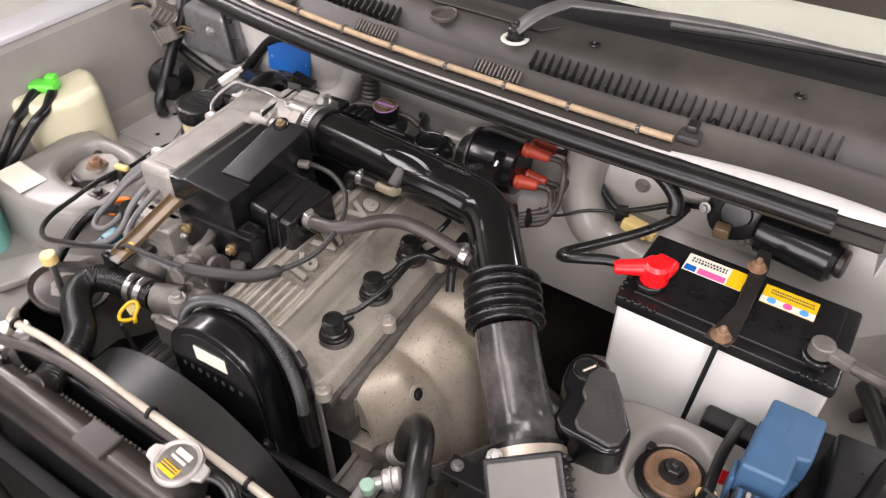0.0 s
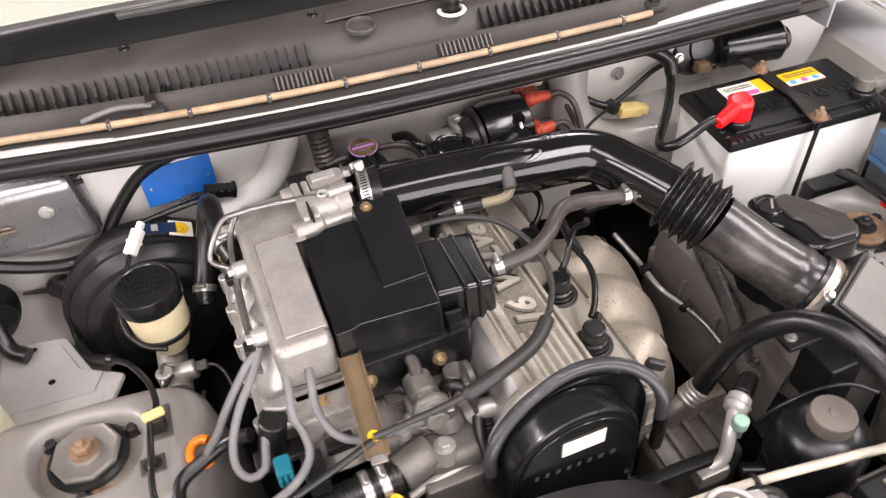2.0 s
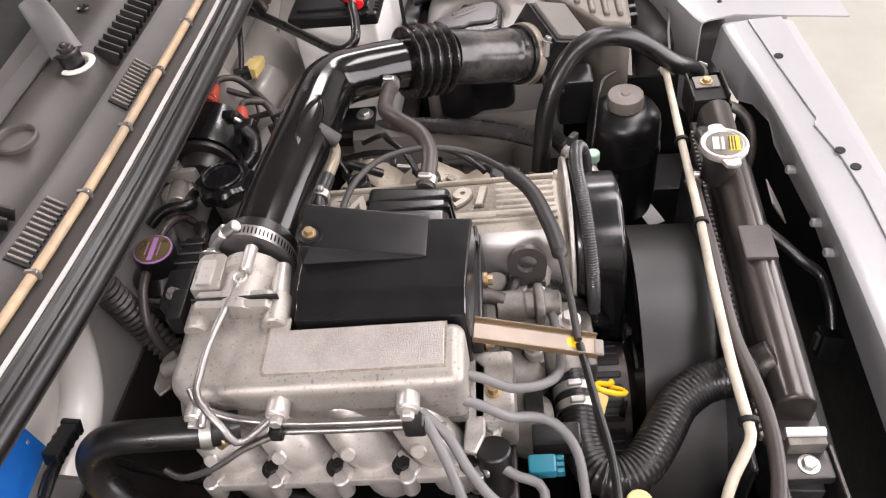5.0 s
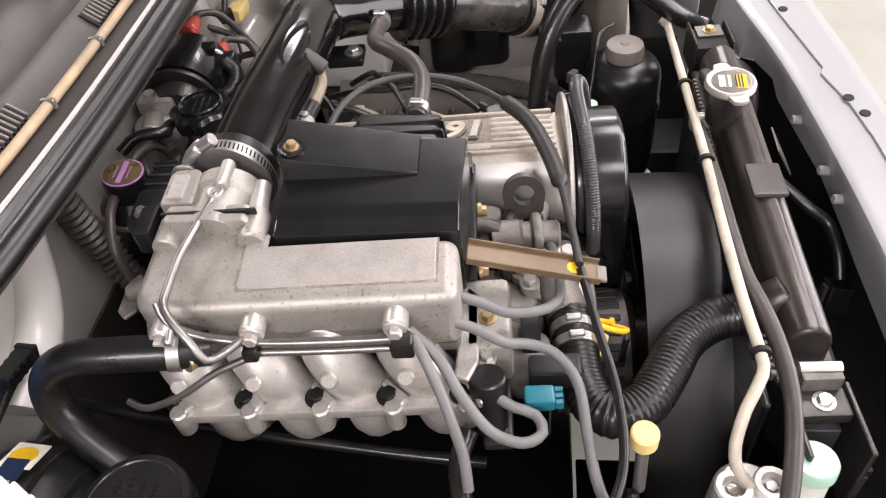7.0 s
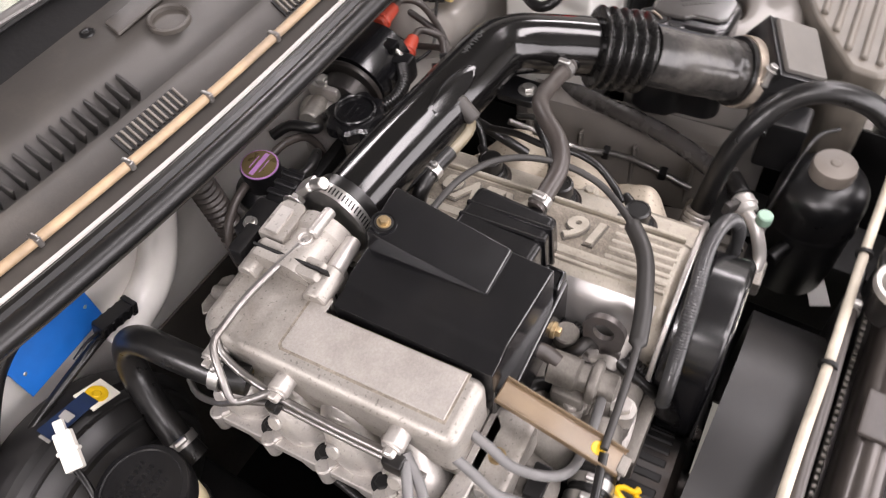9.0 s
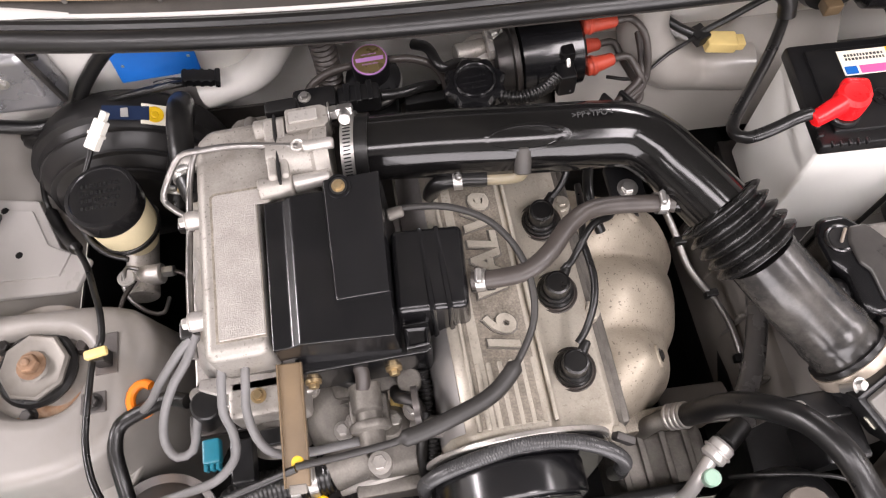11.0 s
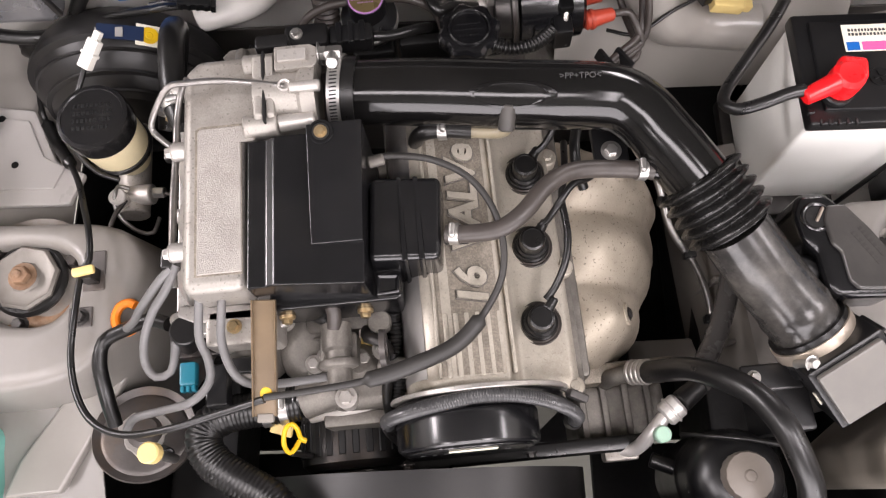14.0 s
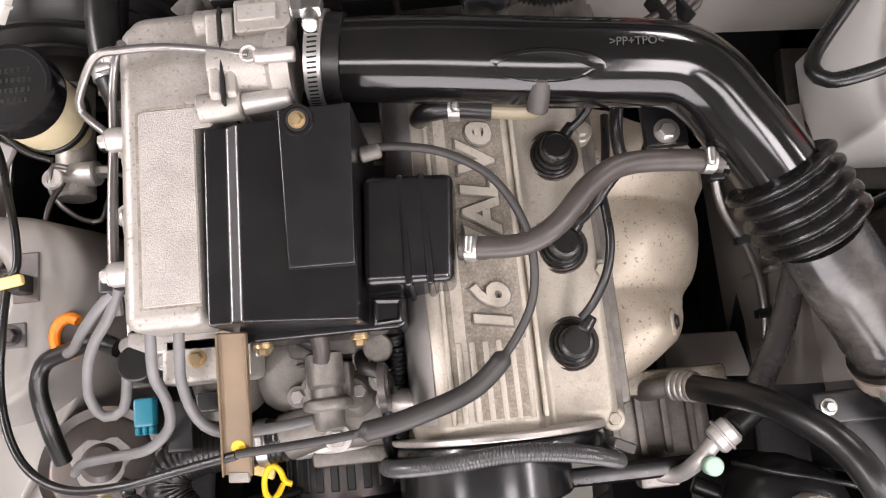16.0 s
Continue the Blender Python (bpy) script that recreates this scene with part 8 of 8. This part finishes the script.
part("end_tab", box(-0.008, -0.002, 0.105, 0.008, 0.002, 0.114, 0.001, 1, AMX), "alu_dirty", am)
part("rivet", cyl(AMX @ Vector((0, -0.001, 0.03)), AMX @ Vector((0, -0.004, 0.03)), 0.004), "amber", am)
# small pale hoses off the front of the plenum
hose("vacuum_hose_pale", [(-0.329, -0.037, 0.868), (-0.333, -0.060, 0.858), (-0.336, -0.079, 0.845), (-0.331, -0.096, 0.835), (-0.333, -0.116, 0.825), (-0.354, -0.132, 0.815), (-0.390, -0.136, 0.800), (-0.419, -0.139, 0.790), (-0.436, -0.147, 0.770)], 0.0043, "hose_pale", "pale grey vacuum hose from the plenum", "hose")
hose("vacuum_hose_pale", [(-0.307, -0.040, 0.870), (-0.310, -0.063, 0.862), (-0.313, -0.082, 0.852), (-0.307, -0.107, 0.845), (-0.294, -0.122, 0.840), (-0.270, -0.126, 0.835), (-0.233, -0.124, 0.830), (-0.212, -0.121, 0.820)], 0.0043, "hose_pale", "pale grey vacuum hose from the plenum", "hose")
hose("vacuum_hose_pale", [(-0.352, -0.014, 0.878), (-0.364, -0.021, 0.872), (-0.382, -0.031, 0.855), (-0.399, -0.039, 0.835), (-0.413, -0.045, 0.815), (-0.429, -0.047, 0.795)], 0.0043, "hose_pale", "pale grey vacuum hose beside the plenum", "hose")
hose("vacuum_hose_pale", [(-0.347, -0.011, 0.880), (-0.362, -0.031, 0.866), (-0.382, -0.046, 0.846), (-0.398, -0.065, 0.824), (-0.402, -0.088, 0.812), (-0.392, -0.103, 0.808), (-0.377, -0.099, 0.808), (-0.372, -0.083, 0.812), (-0.368, -0.071, 0.820)], 0.0043, "hose_pale", "pale grey vacuum hose bent in a loop", "hose")
hose("heater_hose", [(-0.383, -0.048, 0.800), (-0.407, -0.039, 0.790), (-0.435, -0.043, 0.780), (-0.463, -0.052, 0.770), (-0.470, -0.074, 0.765), (-0.465, -0.109, 0.755), (-0.461, -0.138, 0.740)], 0.0078, "rubber", "black rubber hose bending to the horn bracket", "hose")
tv = thing("vacuum_solenoid", "black vacuum solenoid with a teal plug", "solenoid", (-0.36, -0.08, 0.79))
s = [(-0.368, -0.064, 0.815), (-0.362, -0.085, 0.800), (-0.360, -0.105, 0.812), (-0.332, -0.116, 0.800), (-0.316, -0.100, 0.810)]
part("body", cyl((s[0][0], s[0][1], 0.78), (s[0][0] + 0.012, s[0][1], 0.832), 0.0145), "plastic", tv)
part("bracket", box(s[0][0] - 0.02, s[0][1] - 0.018, 0.775, s[0][0] + 0.05, s[0][1] + 0.006, 0.785, 0.003), "steel_dark", tv)
part("plug", box(s[2][0] - 0.0085, s[2][1] - 0.010, 0.797, s[2][0] + 0.0085, s[2][1] + 0.014, 0.811, 0.003), "teal", tv, "teal wiring plug")
for i in range(3):
    part("plug_tooth", box(s[2][0] - 0.0078 + 0.0057 * i, s[2][1] - 0.016, 0.799, s[2][0] - 0.0038 + 0.0057 * i, s[2][1] - 0.009, 0.809, 0.001, 1), "teal", tv)
part("second_plug", box(s[3][0] - 0.011, s[3][1] - 0.022, 0.788, s[3][0] + 0.011, s[3][1] + 0.02, 0.808, 0.003), "plastic", tv)
part("green_plug", box(s[4][0] + 0.0, s[4][1] - 0.008, 0.80, s[4][0] + 0.03, s[4][1] + 0.008, 0.812, 0.002), "plastic", tv)
iv = thing("idle_valve", "stained aluminium idle air valve under the plenum", "valve", (-0.30, -0.075, 0.80))
part("plate", prism([(-0.376, -0.058), (-0.360, -0.068), (-0.32, -0.072), (-0.275, -0.072), (-0.255, -0.066), (-0.255, -0.046), (-0.35, -0.044)], 0.815, 0.824, 0.002, 1), "alu_bright", iv)
part("upper_plate", prism([(-0.362, -0.050), (-0.345, -0.058), (-0.28, -0.060), (-0.265, -0.046), (-0.36, -0.040)], 0.830, 0.836, 0.0015, 1), "alu_bright", iv)
part("body", box(-0.335, -0.085, 0.79, -0.262, -0.045, 0.836, 0.006), "alu", iv)
part("lower_body", cyl((-0.30, -0.10, 0.76), (-0.30, -0.06, 0.79), 0.03), "alu_dirty", iv)
part("screw", bolt((-0.305, -0.066, 0.836), r=0.005), "brass", iv)
for x in (-0.335, -0.27):
    part("bolt", bolt((x, -0.064, 0.824), r=0.0055), "steel", iv)
hose("fuel_hose", [(-0.18, -0.075, 0.80), (-0.178, -0.085, 0.812), (-0.165, -0.09, 0.812), (-0.158, -0.10, 0.80)], 0.006, "steel_dark", "bent steel coolant pipe", "pipe")
hose("wiring_sleeve", [(-0.150, -0.070, 0.80), (-0.152, -0.095, 0.795), (-0.152, -0.125, 0.785), (-0.155, -0.15, 0.77), (-0.145, -0.17, 0.74)], 0.0062, "rubber", "ribbed black wiring sleeve beside the engine", "cable sleeve", rib=0.004, amp=0.0009)
hose("wiring_loom", [(-0.155, -0.10, 0.80), (-0.165, -0.14, 0.78), (-0.16, -0.17, 0.75), (-0.14, -0.19, 0.70)], 0.006, "rubber", "black wiring loom beside the engine", "cable")
fh = thing("fuel_regulator", "dark oily fittings below the intake cover", "engine part", (-0.2, -0.06, 0.74))
part("block", box(-0.245, -0.075, 0.74, -0.15, 0.02, 0.80, 0.012, 2), "alu_dirty", fh)
part("lug", cyl((-0.165, -0.07, 0.80), (-0.165, -0.07, 0.815), 0.012), "alu_dirty", fh)
hn = thing("horn", "round dusty horn disc with a bare centre", "horn", (-0.445, -0.145, 0.66))
HN = pose(-0.445, -0.145, 0.70, -14, 14, 0)
part("dish", lathe([(0.030, -0.03), (0.050, -0.012), (0.056, 0.0), (0.055, 0.003), (0.047, -0.002), (0.043, 0.001), (0.02, 0.004), (0.014, 0.012), (0.008, 0.012)], HN, 40), "horn_grey", hn)
part("bare_patch", lathe([(0.026, 0.0036), (0.025, 0.0050), (0.015, 0.0056)], HN, 24, wobble=lambda a: 1 + 0.12 * math.sin(3 * a) + 0.07 * math.sin(7 * a)), "alu_bright", hn, "bare bright metal patch")
part("terminal", cyl((-0.425, -0.165, 0.70), (-0.405, -0.172, 0.735), 0.006), "plastic", hn)
yk = thing("cream_cap", "cream plastic cap on a cable end", "cap", (-0.397, -0.176, 0.795))
part("cap", cyl((-0.397, -0.176, 0.797), (-0.397, -0.176, 0.813), 0.0105), "yellow_pale", yk)
part("stem", cyl((-0.400, -0.178, 0.73), (-0.397, -0.176, 0.797), 0.005), "steel", yk)
oc2 = thing("orange_clip", "bright orange spring clip on a hose", "clip", (-0.437, -0.032, 0.76))
part("clip", tube([(-0.437 + 0.013 * math.cos(a), -0.030 + 0.016 * math.sin(a), 0.776) for a in [0.9 + 4.4 * i / 12 for i in range(13)]], 0.005, 10, 0.004), "orange", oc2)
solo("bracket_arm", prism([(-0.493, -0.038), (-0.470, -0.036), (-0.456, -0.048), (-0.460, -0.066), (-0.537, -0.20), (-0.60, -0.20), (-0.585, -0.163)], 0.688, 0.702, 0.004, 3), "paint_dusty_shaded", "white painted bracket arm ahead of the strut tower", "bracket")
solo("apron_left", sheet("", [[(x, y, z) for y, z in ((-0.36, 0.60), (-0.25, 0.66), (-0.15, 0.69), (-0.05, 0.70))] for x in (-0.64, -0.56, -0.50)], 0.003, "", "", "", bm_only=True), "paint_tower_shaded", "white painted apron ahead of the strut tower", "body panel", kind="structure")

# coolant valve with its flange beside the thermostat
V0 = (-0.210, -0.107)
cv = thing("coolant_valve", "stained grey valve with a round flange", "valve", (V0[0], V0[1], 0.77))
part("body", lathe([(0.010, 0), (0.0150, 0.002), (0.0150, 0.026), (0.0125, 0.029), (0.0125, 0.036), (0.0190, 0.038), (0.0200, 0.040), (0.0200, 0.0435), (0.0190, 0.045), (0.0125, 0.047), (0.0120, 0.060), (0.009, 0.062)], axis((-0.2075, -0.070, 0.826), (-0.2055, -0.131, 0.825)), 32), "alu_dirty", cv, "grey diaphragm can")
part("stub", tube([(-0.2075, -0.078, 0.836), (-0.206, -0.064, 0.842), (-0.212, -0.050, 0.846), (-0.230, -0.043, 0.846), (-0.252, -0.043, 0.842)], 0.0072, 14), "rubber_grey", cv, "grey hose elbow")
part("saddle", box(-0.226, -0.108, 0.778, -0.188, -0.078, 0.816, 0.004, 2), "alu_dirty", cv)
for dx in (-0.026, 0.026):
    part("flange_bolt", bolt((V0[0] + dx, V0[1] + 0.004, 0.795), r=0.006, h=0.006, bm=cyl((V0[0] + dx, V0[1] + 0.004, 0.77), (V0[0] + dx, V0[1] + 0.004, 0.796), 0.009)), "alu_bright", cv)
part("plate", box(V0[0] - 0.035, V0[1] - 0.006, 0.776, V0[0] + 0.035, V0[1] + 0.014, 0.784, 0.002), "alu_dirty", cv)
# ribs and clips on the splash shield
for y in (-0.10, -0.02, 0.06, 0.14):
    part("shield_rib", box(0.240, y, 0.55, 0.252, y + 0.006, 0.640, 0.002, 1, pose(0, 0, 0)), "splash", ssh)
for p in [(0.186, 0.079, 0.675), (0.214, 0.015, 0.645), (0.234, -0.063, 0.615)]:
    solo("pipe_clip", box(p[0] - 0.008, p[1] - 0.005, p[2] - 0.006, p[0] + 0.008, p[1] + 0.005, p[2] + 0.007, 0.002), "plastic", "small black clip on the steel pipe", "clip")

# casting at the foot of the stay, filler cap and tank end bracket
ca = thing("stay_casting", "pale aluminium casting at the foot of the bonnet stay", "bracket", (-0.41, -0.268, 0.66))
part("body", lathe([(0.030, 0.66), (0.033, 0.69), (0.032, 0.722), (0.028, 0.728), (0.010, 0.728)], pose(-0.412, -0.262, 0), 32, wobble=lambda a: 1 + 0.12 * math.cos(2 * a)), "white_alu", ca)
for x, y in ((-0.404, -0.250), (-0.402, -0.280)):
    part("boss", lathe([(0.015, 0.70), (0.015, 0.735), (0.0135, 0.737), (0.009, 0.737), (0.008, 0.728), (0.001, 0.728)], pose(x, y, 0), 24), "white_alu", ca)
    part("screw", bolt((x, y, 0.727), r=0.0055, h=0.004), "steel", ca)
part("arm", tube([(-0.42, -0.285, 0.70), (-0.43, -0.32, 0.70), (-0.43, -0.36, 0.69)], 0.010, 10), "white_alu", ca)
fc = thing("filler_bottle", "small bottle neck with a mint green cap", "bottle", (-0.397, -0.307, 0.66))
part("neck", cyl((-0.402, -0.310, 0.66), (-0.398, -0.307, 0.752), 0.015), "white", fc)
part("cap", lathe([(0.0170, 0), (0.0178, 0.002), (0.0178, 0.012), (0.0165, 0.0145), (0.001, 0.015)], axis((-0.398, -0.307, 0.748), (-0.392, -0.307, 0.80)), 30), "mint", fc, "mint green screw cap")
tb2 = thing("tank_bracket", "grey steel bracket at the end of the radiator", "bracket", (-0.33, -0.33, 0.70))
bx = [(-0.329, -0.310, 0.785), (-0.330, -0.342, 0.785)]
part("bar", tube([bx[0], bx[1]], 0.0045, 8, 0.01, flat=0.7), "white_alu", tb2, "bright metal bar")
part("plate", box(bx[0][0] - 0.035, bx[1][1] - 0.004, 0.755, bx[0][0] - 0.008, bx[0][1] + 0.01, 0.768, 0.003), "steel_dark", tb2)
part("web", box(bx[0][0] - 0.012, bx[1][1], 0.758, bx[0][0] - 0.002, bx[0][1], 0.784, 0.002), "alu_dirty", tb2)
part("nut", bolt((bx[0][0] - 0.022, (bx[0][1] + bx[1][1]) / 2, 0.768), r=0.006), "steel", tb2)
for y in (bx[0][1] + 0.008, bx[1][1] - 0.006):
    part("cheek", box(bx[0][0] - 0.07, y - 0.002, 0.68, bx[0][0] - 0.005, y + 0.002, 0.770, 0.001, 1), "steel_dark", tb2)

# dark pipe below the intake runners, stained casting beside the valve
hose("rail_pipe", [(-0.306, 0.315, 0.740), (-0.323, 0.255, 0.740), (-0.335, 0.197, 0.740), (-0.346, 0.141, 0.740), (-0.356, 0.083, 0.740), (-0.368, 0.016, 0.740), (-0.379, -0.058, 0.740)], 0.0048, "rubber", "long black pipe below the intake runners", "pipe")
part("neck_casting", lathe([(0.020, 0), (0.034, 0.012), (0.037, 0.03), (0.030, 0.05), (0.022, 0.056), (0.010, 0.058)], axis((-0.250, -0.072, 0.735), (-0.240, -0.085, 0.80)), 30, wobble=lambda a: 1 + 0.05 * math.sin(2 * a)), "alu_dirty", cv, "brown-stained casting")
part("backing_plate", box(V0[0] - 0.03, V0[1] - 0.03, 0.758, V0[0] + 0.026, V0[1] + 0.035, 0.776, 0.003), "alu", cv)
for x, y in ((-0.262, -0.058), (-0.228, -0.062), (-0.215, -0.102)):
    part("casting_bolt", bolt((x, y, 0.792), r=0.0052, h=0.005, bm=cyl((x, y, 0.76), (x, y, 0.793), 0.0085)), "alu", cv)

# lifting eye on the front corner of the cylinder head
le = thing("lifting_eye", "dull grey steel lifting eye on the cylinder head", "bracket", (-0.160, -0.103, 0.74))
ring = [(math.cos(a), math.sin(a)) for a in [2 * math.pi * i / 28 for i in range(28)]]
b = bmesh.new()
rows = [[b.verts.new((x, -0.103 + r * c + 0.0, 0.834 + r * k * d - (0.010 if r > 0.012 and d < -0.3 else 0))) for c, d in ring] for x, r, k in ((-0.158, 0.0098, 1.25), (-0.158, 0.0195, 1.2), (-0.1635, 0.0195, 1.2), (-0.1635, 0.0098, 1.25))]
for p, q in zip(rows, rows[1:] + rows[:1]):
    for i in range(28):
        b.faces.new((p[i], p[(i + 1) % 28], q[(i + 1) % 28], q[i]))
part("eye_plate", b, "horn_grey", le)
part("foot", box(-0.1635, -0.121, 0.735, -0.158, -0.085, 0.806, 0.002), "horn_grey", le)
part("gusset", box(-0.160, -0.112, 0.74, -0.140, -0.094, 0.775, 0.003), "horn_grey", le)
part("bolt", bolt((-0.1635, -0.103, 0.765), (-1, 0, 0), 0.006), "steel_dark", le)
